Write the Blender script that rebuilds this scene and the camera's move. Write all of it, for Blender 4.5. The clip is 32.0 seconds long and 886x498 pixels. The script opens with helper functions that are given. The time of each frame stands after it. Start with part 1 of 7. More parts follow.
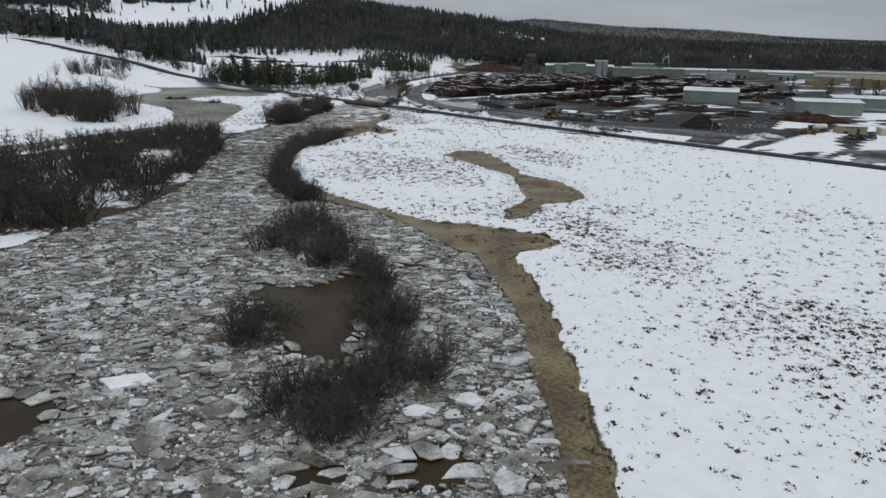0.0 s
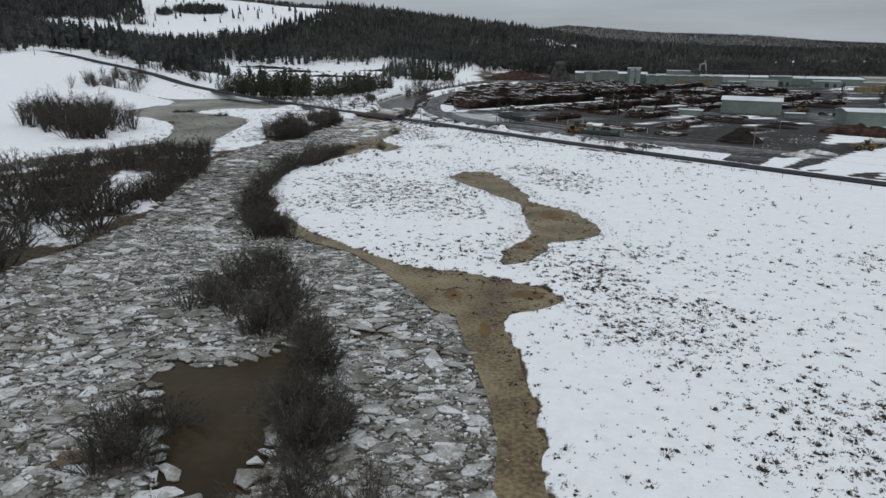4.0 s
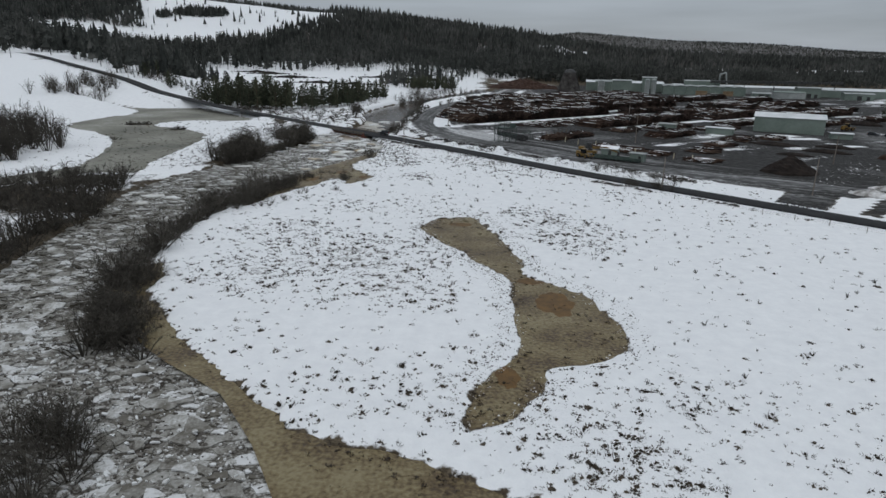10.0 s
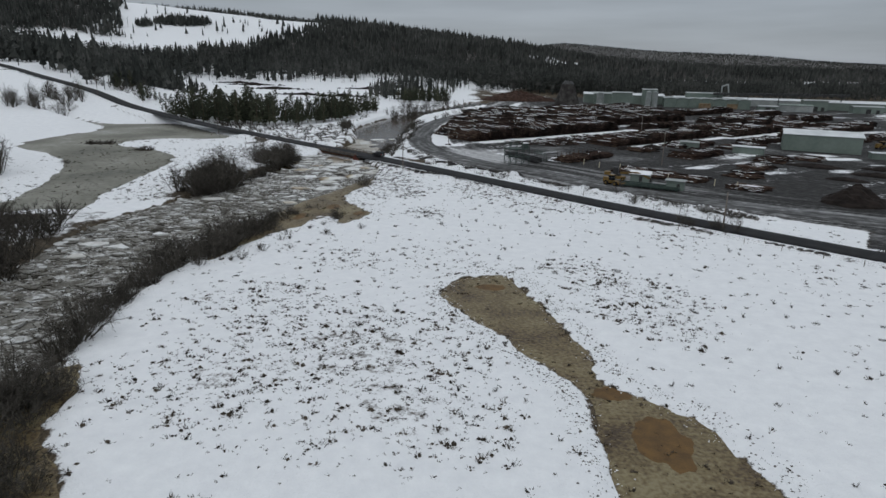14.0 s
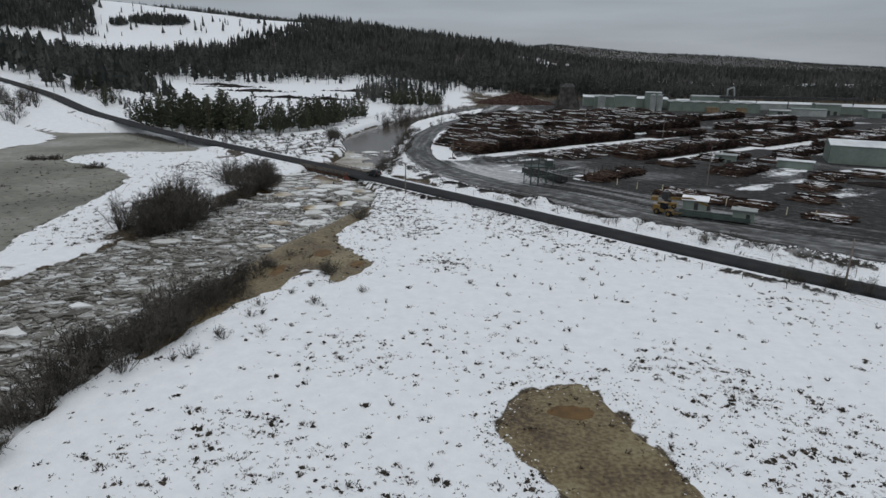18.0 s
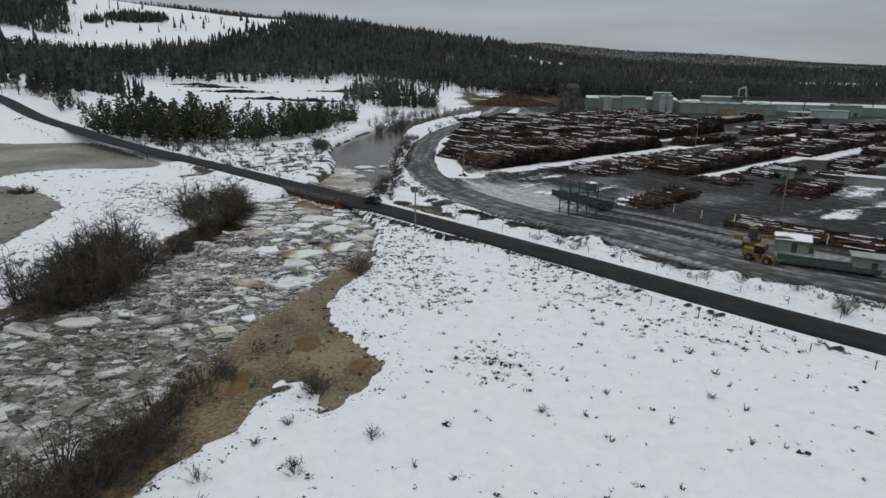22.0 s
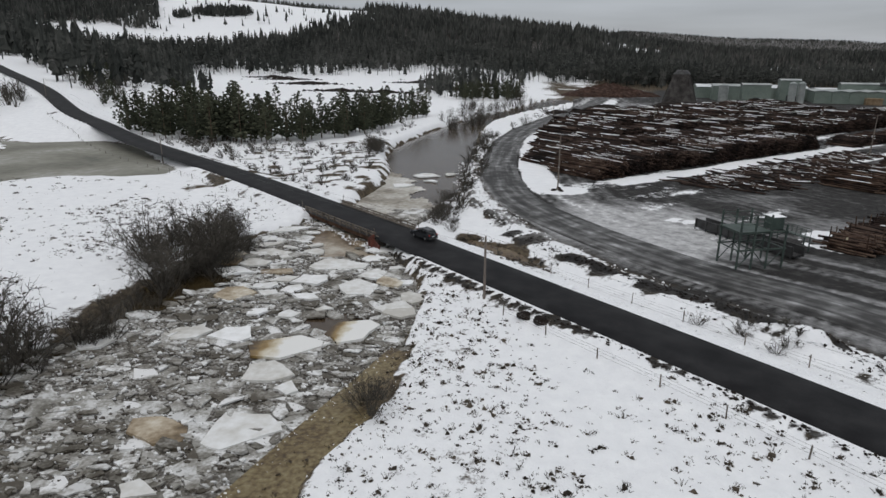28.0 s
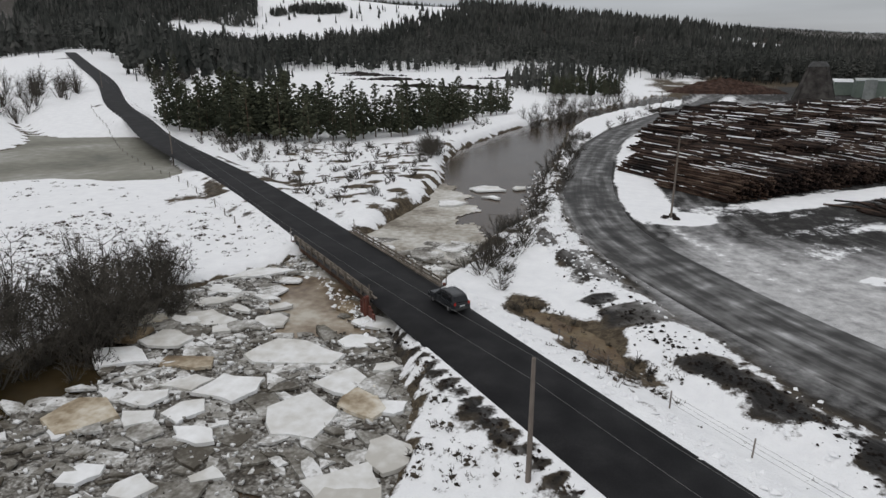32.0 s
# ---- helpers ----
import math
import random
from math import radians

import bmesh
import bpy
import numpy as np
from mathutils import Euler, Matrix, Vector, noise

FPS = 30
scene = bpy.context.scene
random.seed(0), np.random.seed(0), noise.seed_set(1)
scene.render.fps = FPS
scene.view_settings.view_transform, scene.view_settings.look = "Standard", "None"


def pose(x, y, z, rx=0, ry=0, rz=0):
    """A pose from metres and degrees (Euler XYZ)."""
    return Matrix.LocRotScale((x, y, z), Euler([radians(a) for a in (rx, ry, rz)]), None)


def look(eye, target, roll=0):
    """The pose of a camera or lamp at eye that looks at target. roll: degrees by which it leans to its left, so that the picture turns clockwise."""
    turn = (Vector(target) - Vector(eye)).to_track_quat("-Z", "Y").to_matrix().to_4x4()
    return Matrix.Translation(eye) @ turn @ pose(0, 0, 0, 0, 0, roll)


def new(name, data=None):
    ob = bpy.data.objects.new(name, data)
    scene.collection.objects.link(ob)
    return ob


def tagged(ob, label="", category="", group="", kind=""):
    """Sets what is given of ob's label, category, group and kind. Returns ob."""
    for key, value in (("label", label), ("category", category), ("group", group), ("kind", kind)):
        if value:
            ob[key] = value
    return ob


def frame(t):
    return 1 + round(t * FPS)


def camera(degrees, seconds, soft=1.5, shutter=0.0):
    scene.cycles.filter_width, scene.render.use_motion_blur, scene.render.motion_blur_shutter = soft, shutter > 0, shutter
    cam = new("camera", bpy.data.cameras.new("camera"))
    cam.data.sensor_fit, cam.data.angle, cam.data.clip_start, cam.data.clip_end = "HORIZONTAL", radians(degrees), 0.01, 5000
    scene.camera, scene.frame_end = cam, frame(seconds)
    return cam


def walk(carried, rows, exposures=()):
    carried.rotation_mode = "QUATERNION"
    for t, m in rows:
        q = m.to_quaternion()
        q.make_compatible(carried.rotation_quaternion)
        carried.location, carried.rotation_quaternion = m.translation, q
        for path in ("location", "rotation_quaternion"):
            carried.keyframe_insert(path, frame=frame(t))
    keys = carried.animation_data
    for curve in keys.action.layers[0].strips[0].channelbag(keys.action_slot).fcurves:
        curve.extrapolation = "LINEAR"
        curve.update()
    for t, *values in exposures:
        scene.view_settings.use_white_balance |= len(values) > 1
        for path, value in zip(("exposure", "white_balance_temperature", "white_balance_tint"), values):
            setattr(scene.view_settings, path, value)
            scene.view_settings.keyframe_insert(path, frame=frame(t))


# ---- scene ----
cam = camera(70.5, 32.0, 1.5)
METRES, EYE, TILT, LEAN, TURN = 258.6, 31.0, 0.0, 0.0, 0.0
ROWS = [
    (0.0, 0.0, 0.0, 0.0, 0.35, -18.48, -1.04),
    (0.5, 0.0034, 0.0104, 0.0004, 1.41, -18.44, -0.9),
    (1.0, 0.0066, 0.0198, 0.0006, 2.37, -18.31, -0.77),
    (1.5, 0.01, 0.029, 0.0008, 2.87, -18.1, -0.65),
    (2.0, 0.0137, 0.0382, 0.0008, 3.05, -18.05, -0.6),
    (2.5, 0.0176, 0.0474, 0.0009, 3.17, -18.02, -0.56),
    (3.0, 0.0215, 0.0571, 0.0009, 3.25, -17.94, -0.54),
    (3.5, 0.0251, 0.0677, 0.0012, 3.28, -17.9, -0.5),
    (5.5, 0.0376, 0.1166, 0.002, 3.25, -17.75, -0.56),
    (6.0, 0.0398, 0.1303, 0.0021, 3.33, -17.7, -0.61),
    (6.5, 0.0419, 0.1442, 0.0022, 3.52, -17.66, -0.63),
    (7.0, 0.0438, 0.1582, 0.0023, 3.95, -17.59, -0.68),
    (7.5, 0.0454, 0.1719, 0.0017, 4.54, -17.58, -0.71),
    (8.0, 0.0468, 0.1862, 0.0013, 4.81, -17.57, -0.77),
    (8.5, 0.0483, 0.2009, 0.0009, 4.68, -17.53, -0.84),
    (9.0, 0.0492, 0.2158, 0.0019, 4.5, -17.5, -0.91),
    (9.5, 0.0495, 0.2299, 0.0023, 4.33, -17.48, -0.97),
    (10.0, 0.0486, 0.2442, 0.0026, 4.16, -17.41, -1.02),
    (10.5, 0.0468, 0.2583, 0.0026, 4.01, -17.3, -1.07),
    (11.0, 0.044, 0.2725, 0.0028, 3.86, -17.17, -1.1),
    (11.5, 0.0406, 0.2868, 0.0027, 3.72, -17.03, -1.12),
    (12.0, 0.0365, 0.3008, 0.0026, 3.56, -16.9, -1.12),
    (12.5, 0.0321, 0.3149, 0.0027, 3.4, -16.76, -1.1),
    (13.0, 0.0275, 0.3293, 0.0027, 3.23, -16.64, -1.09),
    (13.5, 0.0227, 0.3436, 0.0029, 3.05, -16.55, -1.1),
    (14.0, 0.0179, 0.3581, 0.003, 2.87, -16.51, -1.13),
    (14.5, 0.0132, 0.3737, 0.0033, 2.66, -16.43, -1.12),
    (16.5, -0.0031, 0.4404, 0.0019, 1.99, -16.39, -1.21),
    (17.0, -0.0071, 0.458, 0.0025, 1.81, -16.39, -1.23),
    (17.5, -0.0112, 0.4749, 0.0033, 1.62, -16.4, -1.24),
    (18.0, -0.0148, 0.4915, 0.0035, 1.44, -16.41, -1.21),
    (18.5, -0.0177, 0.5081, 0.0038, 1.29, -16.42, -1.21),
    (19.0, -0.0204, 0.5249, 0.0042, 1.16, -16.47, -1.25),
    (19.5, -0.023, 0.5419, 0.0043, 1.05, -16.48, -1.22),
    (20.0, -0.0259, 0.5594, 0.0044, 0.91, -16.51, -1.17),
    (20.5, -0.0296, 0.5778, 0.0046, 0.75, -16.51, -1.19),
    (21.0, -0.0338, 0.5963, 0.0046, 0.58, -16.53, -1.16),
    (21.5, -0.0384, 0.6147, 0.004, 0.42, -16.53, -1.16),
    (22.0, -0.0434, 0.6334, 0.0035, 0.22, -16.5, -1.15),
    (22.5, -0.0483, 0.6518, 0.0044, 0.04, -16.47, -1.14),
    (23.0, -0.0525, 0.6692, 0.0039, -0.13, -16.46, -1.13),
    (23.5, -0.0563, 0.6866, 0.0044, -0.24, -16.44, -1.13),
    (24.0, -0.0599, 0.7028, 0.0045, -0.36, -16.44, -1.09),
    (24.5, -0.0622, 0.7183, 0.0031, -0.37, -16.44, -1.1),
    (25.0, -0.0626, 0.7335, 0.0008, -0.33, -16.47, -1.07),
    (25.5, -0.0614, 0.7481, -0.0014, 0.16, -16.57, -1.02),
    (26.0, -0.0594, 0.7626, -0.004, 2.33, -16.7, -0.86),
    (26.5, -0.057, 0.7776, -0.0065, 4.6, -16.9, -0.7),
    (28.5, -0.0451, 0.8419, -0.0139, 8.51, -17.32, -0.26),
    (29.0, -0.0432, 0.8602, -0.0162, 9.86, -17.41, -0.2),
    (29.5, -0.0423, 0.8789, -0.0186, 11.3, -17.45, -0.13),
    (30.0, -0.0426, 0.8982, -0.0209, 12.63, -17.45, -0.08),
    (30.5, -0.044, 0.9177, -0.0232, 13.98, -17.44, -0.07),
    (31.0, -0.0465, 0.9368, -0.0254, 15.19, -17.41, -0.08),
    (31.5, -0.049, 0.9562, -0.0275, 15.78, -17.36, -0.04),
    (32.0, -0.0499, 0.9754, -0.0297, 16.04, -17.3, -0.04),
]
walk(cam, [(t, pose(0, 0, EYE, TILT, LEAN, TURN) @ pose(METRES * x, METRES * y, METRES * z, 90 + pitch, roll, yaw)) for t, x, y, z, yaw, pitch, roll in ROWS],
     [(0, -0.03, 6280, 8), (7, -0.07, 6260, 8), (13, -0.21, 6270, 8), (19, -0.15, 6360, 9), (26, 0.0, 6500, 10), (32, 0.07, 6700, 11)])

# ---- world and light: a flat winter overcast ----
world = bpy.data.worlds.new("overcast")
scene.world = world
world.use_nodes = True
wn, wl = world.node_tree.nodes, world.node_tree.links
wn.clear()
w_out, w_bg = wn.new("ShaderNodeOutputWorld"), wn.new("ShaderNodeBackground")
w_sky = wn.new("ShaderNodeTexSky")
w_sky.sky_type, w_sky.sun_disc = "NISHITA", False
w_sky.sun_elevation, w_sky.sun_rotation = radians(32), radians(200)
w_tex, w_sep = wn.new("ShaderNodeTexCoord"), wn.new("ShaderNodeSeparateXYZ")
w_ramp = wn.new("ShaderNodeValToRGB")
w_ramp.color_ramp.elements[0].position, w_ramp.color_ramp.elements[0].color = 0.0, (3.5, 3.72, 4.1, 1)
w_ramp.color_ramp.elements[1].position, w_ramp.color_ramp.elements[1].color = 1.0, (9.2, 9.5, 9.9, 1)
e = w_ramp.color_ramp.elements.new(0.12)
e.color = (3.95, 4.2, 4.6, 1)
w_noise = wn.new("ShaderNodeTexNoise")
w_noise.inputs["Scale"].default_value, w_noise.inputs["Detail"].default_value = 2.6, 5
w_map = wn.new("ShaderNodeMapping")
w_map.inputs["Scale"].default_value = (1, 1, 9)
w_cl = wn.new("ShaderNodeMapRange")
w_cl.inputs["From Min"].default_value, w_cl.inputs["From Max"].default_value = 0.3, 0.7
w_cl.inputs["To Min"].default_value, w_cl.inputs["To Max"].default_value = 0.84, 1.16
w_mul = wn.new("ShaderNodeMix")
w_mul.data_type, w_mul.blend_type = "RGBA", "MULTIPLY"
w_mul.inputs["Factor"].default_value = 1.0
w_mix = wn.new("ShaderNodeMix")
w_mix.data_type = "RGBA"
w_mix.inputs["Factor"].default_value = 0.93
wl.new(w_tex.outputs["Generated"], w_sep.inputs[0])
wl.new(w_sep.outputs["Z"], w_ramp.inputs["Fac"])
wl.new(w_tex.outputs["Generated"], w_map.inputs["Vector"])
wl.new(w_map.outputs[0], w_noise.inputs["Vector"])
wl.new(w_noise.outputs["Fac"], w_cl.inputs["Value"])
wl.new(w_ramp.outputs["Color"], w_mul.inputs["A"])
wl.new(w_cl.outputs[0], w_mul.inputs["B"])
wl.new(w_sky.outputs["Color"], w_mix.inputs["A"])
wl.new(w_mul.outputs["Result"], w_mix.inputs["B"])
wl.new(w_mix.outputs["Result"], w_bg.inputs["Color"])
wl.new(w_bg.outputs[0], w_out.inputs["Surface"])
w_bg.inputs["Strength"].default_value = 0.1
sun = new("sun", bpy.data.lights.new("sun", "SUN"))
sun.data.energy, sun.data.angle, sun.data.color = 0.5, radians(40), (1.0, 0.97, 0.93)
sun.matrix_world = look((0, 0, 500), (120, 280, 0))

# ---- numbers: noise, distances, curves ----
RNG = np.random.default_rng(7)
LATTICE = RNG.random((256, 256))


def grain(x, y, size, octaves=3):
    """Smooth value noise, about -0.5 to 0.5."""
    total, amp, norm = 0.0, 1.0, 0.0
    for k in range(octaves):
        u, v = x / size + 17.3 * k, y / size + 9.1 * k
        i, j = np.floor(u).astype(int), np.floor(v).astype(int)
        fu, fv = u - i, v - j
        fu, fv = fu * fu * (3 - 2 * fu), fv * fv * (3 - 2 * fv)
        a, b = LATTICE[i % 256, j % 256], LATTICE[(i + 1) % 256, j % 256]
        c, d = LATTICE[i % 256, (j + 1) % 256], LATTICE[(i + 1) % 256, (j + 1) % 256]
        total = total + amp * ((a * (1 - fu) + b * fu) * (1 - fv) + (c * (1 - fu) + d * fu) * fv - 0.5)
        norm, amp, size = norm + amp, amp * 0.5, size * 0.5
    return total / norm * 1.6


def ramp01(a, b, v):
    t = np.clip((v - a) / (b - a), 0, 1)
    return t * t * (3 - 2 * t)


def outline_gap(poly, x, y):
    """Distance to a closed outline, negative inside; only exact within 60 m of it."""
    x, y = np.asarray(x, float), np.asarray(y, float)
    P = np.array(poly, float)
    best = np.full(x.shape, 999.0)
    near = (x > P[:, 0].min() - 60) & (x < P[:, 0].max() + 60) & (y > P[:, 1].min() - 60) & (y < P[:, 1].max() + 60)
    X, Y = x[near], y[near]
    d2, inside = np.full(X.shape, 1e9), np.zeros(X.shape, bool)
    for (ax, ay), (bx, by) in zip(P, np.roll(P, -1, 0)):
        ex, ey = bx - ax, by - ay
        k = np.clip(((X - ax) * ex + (Y - ay) * ey) / (ex * ex + ey * ey + 1e-9), 0, 1)
        d2 = np.minimum(d2, (X - ax - k * ex) ** 2 + (Y - ay - k * ey) ** 2)
        cross = (ay > Y) != (by > Y)
        inside ^= cross & (X < ex * (Y - ay) / (ey if ey else 1e-9) + ax)
    d = np.sqrt(d2)
    best[near] = np.where(inside, -d, d)
    return best


def line_gap(line, x, y):
    """Distance to an open line of (x, y, z), and the line's z at the nearest place."""
    x, y = np.asarray(x, float), np.asarray(y, float)
    best, zz = np.full(x.shape, 1e9), np.zeros(x.shape)
    for a, b in zip(line[:-1], line[1:]):
        ex, ey = b[0] - a[0], b[1] - a[1]
        k = np.clip(((x - a[0]) * ex + (y - a[1]) * ey) / (ex * ex + ey * ey), 0, 1)
        d = np.hypot(x - a[0] - k * ex, y - a[1] - k * ey)
        zz = np.where(d < best, a[2] + k * (b[2] - a[2]), zz)
        best = np.minimum(d, best)
    return best, zz


def line_frame(line, x, y):
    """Place along an open line and signed distance to its side."""
    best, along, side, run = np.full(x.shape, 1e9), np.zeros(x.shape), np.zeros(x.shape), 0.0
    for a, b in zip(line[:-1], line[1:]):
        ex, ey = b[0] - a[0], b[1] - a[1]
        n = math.hypot(ex, ey)
        k = np.clip(((x - a[0]) * ex + (y - a[1]) * ey) / (n * n), 0, 1)
        d = np.hypot(x - a[0] - k * ex, y - a[1] - k * ey)
        near = d < best
        along = np.where(near, run + k * n, along)
        side = np.where(near, ((x - a[0]) * -ey + (y - a[1]) * ex) / n, side)
        best = np.minimum(d, best)
        run += n
    return along, side, best


def curve_through(points, step=4.0, closed=False):
    """A smooth line through the points, sampled about every step metres."""
    P = [np.array(p, float) for p in points]
    n, out = len(P), []
    for i in range(n if closed else n - 1):
        if closed:
            p0, p1, p2, p3 = P[i - 1], P[i], P[(i + 1) % n], P[(i + 2) % n]
        else:
            p0, p1, p2, p3 = P[max(i - 1, 0)], P[i], P[i + 1], P[min(i + 2, n - 1)]
        m = max(1, int(np.linalg.norm(p2 - p1) / step))
        for k in range(m):
            t = k / m
            out.append(0.5 * (2 * p1 + (p2 - p0) * t + (2 * p0 - 5 * p1 + 4 * p2 - p3) * t * t + (3 * p1 - 3 * p2 + p3 - p0) * t ** 3))
    if not closed:
        out.append(P[-1])
    return np.array(out)


# ---- the plan ----
WATER, SLUSH = -0.75, -0.35
RIVER = curve_through([(16, -140), (13, -60), (12, 15), (12, 51), (12, 66), (10.5, 80), (8, 91), (2, 101), (-8, 113.5), (-23.5, 126), (-36, 142), (-42, 165), (-42, 185), (-39, 203),
                       (-36, 220), (-33, 236), (-28, 254), (-24, 270), (-25, 288), (-31, 303), (-29, 330), (-26, 350), (-27, 384), (-30, 450), (-27, 500), (-12, 556), (6, 602), (16, 640),
                       (2, 652), (-24, 556), (-37, 519), (-49, 463), (-55, 409), (-47, 366), (-46, 336), (-51, 316), (-57, 303), (-60, 290), (-60, 266), (-62, 245),
                       (-67, 226), (-70, 205), (-66, 183), (-62, 160), (-57, 134), (-61, 105), (-70, 84), (-86, 60), (-95, 15), (-104, -60), (-110, -140)], 6, True)
SHORE_SLUSH = curve_through([(11, 15), (10.8, 40), (11, 49), (10.2, 57.5), (10.9, 66), (10, 74), (8.6, 80.5), (7.2, 87), (6.2, 92.5), (3, 94.5), (0, 99.5), (-5.5, 108.5), (-11.3, 116), (-25, 126), (-38, 142), (-37, 153), (-32, 138.5), (-24, 128.5), (-19, 124),
                             (-9, 113), (3, 107.5), (11, 105), (17.5, 102), (18.5, 98), (16, 95.5), (11, 93), (12, 81), (13.2, 66), (13.4, 56), (12.6, 45), (12.5, 15)], 5, True)
NORTH_SLUSH = curve_through([(-40, 205), (-37, 220), (-34, 236), (-30.5, 246), (-28.3, 254), (-25.6, 263), (-24, 269), (-23.2, 268), (-24.2, 259), (-26, 250), (-25.5, 238), (-21, 231), (-18, 227), (-19.5, 222), (-23, 217),
                             (-26, 219), (-30, 213), (-35, 205), (-38.5, 190)], 4, True)
FIELD_POND = curve_through([(1, 178), (4, 184.5), (10, 187), (17, 165), (19.5, 153), (26, 146), (30, 136), (29, 129), (20, 123), (15.5, 114), (12, 112),
                            (13, 119), (17, 126), (18, 132), (17, 143), (17.5, 149), (11, 161)], 4, True)
WEST_POND = curve_through([(-172, 401), (-156, 409), (-133, 400), (-112, 376), (-96, 358), (-108, 351), (-124, 348), (-134, 335), (-131, 326), (-103, 309), (-95, 299), (-89, 268), (-85, 238),
                           (-81, 222), (-96, 221), (-109, 255), (-122, 282), (-140, 300), (-162, 316), (-166, 345), (-163, 370), (-172, 386), (-212, 416), (-246, 438), (-249, 444), (-214, 424)], 8, True)
SLOUGH = curve_through([(-165, 140), (-132, 170), (-116, 200), (-100, 226), (-94, 232), (-92, 222), (-108, 192), (-124, 160), (-150, 130)], 8, True)
YARD = curve_through([(700, 250), (300, 285), (215, 320), (165, 298), (122, 240), (101, 216), (71, 234), (48, 250), (38, 256.5), (31, 261), (25, 267.5), (19, 277.5), (10, 286), (1, 297), (-9, 312), (-17.5, 330), (-24, 360), (-24.5, 385), (-22, 444), (-9, 502),
                      (10, 575), (34, 690), (160, 800), (520, 760), (700, 380)], 10, True)
DITCH = curve_through([(-21, 309.6), (-17.6, 308), (-12.2, 301.6), (-9.2, 296.6), (-10.4, 296.6), (-14.4, 300.8), (-18.6, 305), (-21.6, 308.4)], 2, True)
ROAD = curve_through([(700, -370, 0.7), (400, -94, 0.7), (230, 62, 0.7), (148, 138, 0.7), (110, 172.5, 0.7), (71.5, 206.4, 0.7), (37.5, 236.8, 0.8), (5.2, 269.1, 0.9), (-21.9, 296, 1.0), (-43.3, 317.2, 1.0), (-79, 350, 1.2), (-124, 384, 3.0),
                      (-156, 413, 4.3), (-188, 440, 6.5), (-240, 491, 11.5), (-316, 558, 17.0), (-425, 656, 24.0), (-540, 770, 22.0)], 6)
BERM = curve_through([(-27, 385, 0), (-26, 365, 0), (-23.5, 345, 0), (-18.5, 328, 0), (-13.5, 315, 0), (-8, 304, 0), (-1, 294, 0), (9, 284, 0), (17, 275, 0), (23, 265.5, 0), (30, 259, 0), (47, 247.5, 0), (70, 230, 0)], 5)
CUT = curve_through([(-14, 311.5, 0), (-10, 305.5, 0), (-4, 297.5, 0), (2.5, 291, 0), (10, 284.5, 0), (17, 277, 0), (24.5, 267.5, 0), (31, 261.5, 0), (38, 255, 0)], 4)
CUT_NEAR = curve_through([(-32, 300.8, 0), (-25.2, 292.4, 0), (-18, 285.5, 0), (-12.5, 280, 0), (-4, 272.3, 0), (3, 265.3, 0), (20, 247.8, 0), (36, 231, 0), (68, 203, 0)], 4)
GATE = curve_through([(84, 207, 0.6), (97, 226, 0.2), (118, 250, 0.1), (160, 302, 0.1), (205, 350, 0.1)], 6)
HAUL = curve_through([(104, 226, 0.1), (76, 240, 0.1), (52, 256, 0.1), (42, 264.5, 0.1), (30, 279, 0.1), (22, 288.5, 0.1), (10, 299, 0.1), (-5, 320, 0.1), (-15.5, 344, 0.1), (-19.5, 385, 0.1), (-17, 440, 0.1), (-4, 497, 0.1), (18, 572, 0.1), (40, 680, 0.1)], 6)


def hills(x, y):
    """The land away from the flat valley floor."""
    crest = np.interp(x, [-3000, -1400, -1000, -800, -690, -646, -532, -474, -415, -356, -297, -237, -177, -116, -55, 7, 68, 129, 189, 249, 308, 424, 538, 649, 830, 1600, 3000],
                      [150, 152, 150, 143, 137, 131, 120, 113, 110, 108, 107, 103, 98, 91, 86, 79, 74, 66, 60, 51, 43, 38, 33, 30, 28, 22, 18])
    far = np.interp(x, [-3000, -690, -200, 188, 484, 632, 781, 929, 1076, 1370, 1486, 1663, 1810, 2153, 3600], [170, 165, 132, 112, 147, 138, 126, 115, 111, 103, 105, 89, 77, 65, 50])
    z = 3.0 * ramp01(500, 850, y) * ramp01(40, -60, x)
    z = z + crest * ramp01(900, 1640, y + 0.10 * np.abs(x) + 60 * grain(x, y, 500)) * (1 + 0.06 * grain(x, y, 300))
    z = z + 26 * ramp01(1700, 2300, y) * ramp01(150, -250, x)
    k = ramp01(2500, 3700, y + 150 * grain(x, y, 900))
    z = z * (1 - k) + far * k * (1 + 0.08 * grain(x, y, 400))
    u = -0.75 * x + 0.66 * y
    rise = np.interp(u, [370, 400, 431, 504, 605, 752, 900], [0, 1.5, 4.5, 9.5, 15, 23, 25])
    z = z + rise * ramp01(-100, -190, x) * ramp01(410, 300, x + y) * (0.3 + 0.7 * ramp01(20, 240, x + y))
    return z


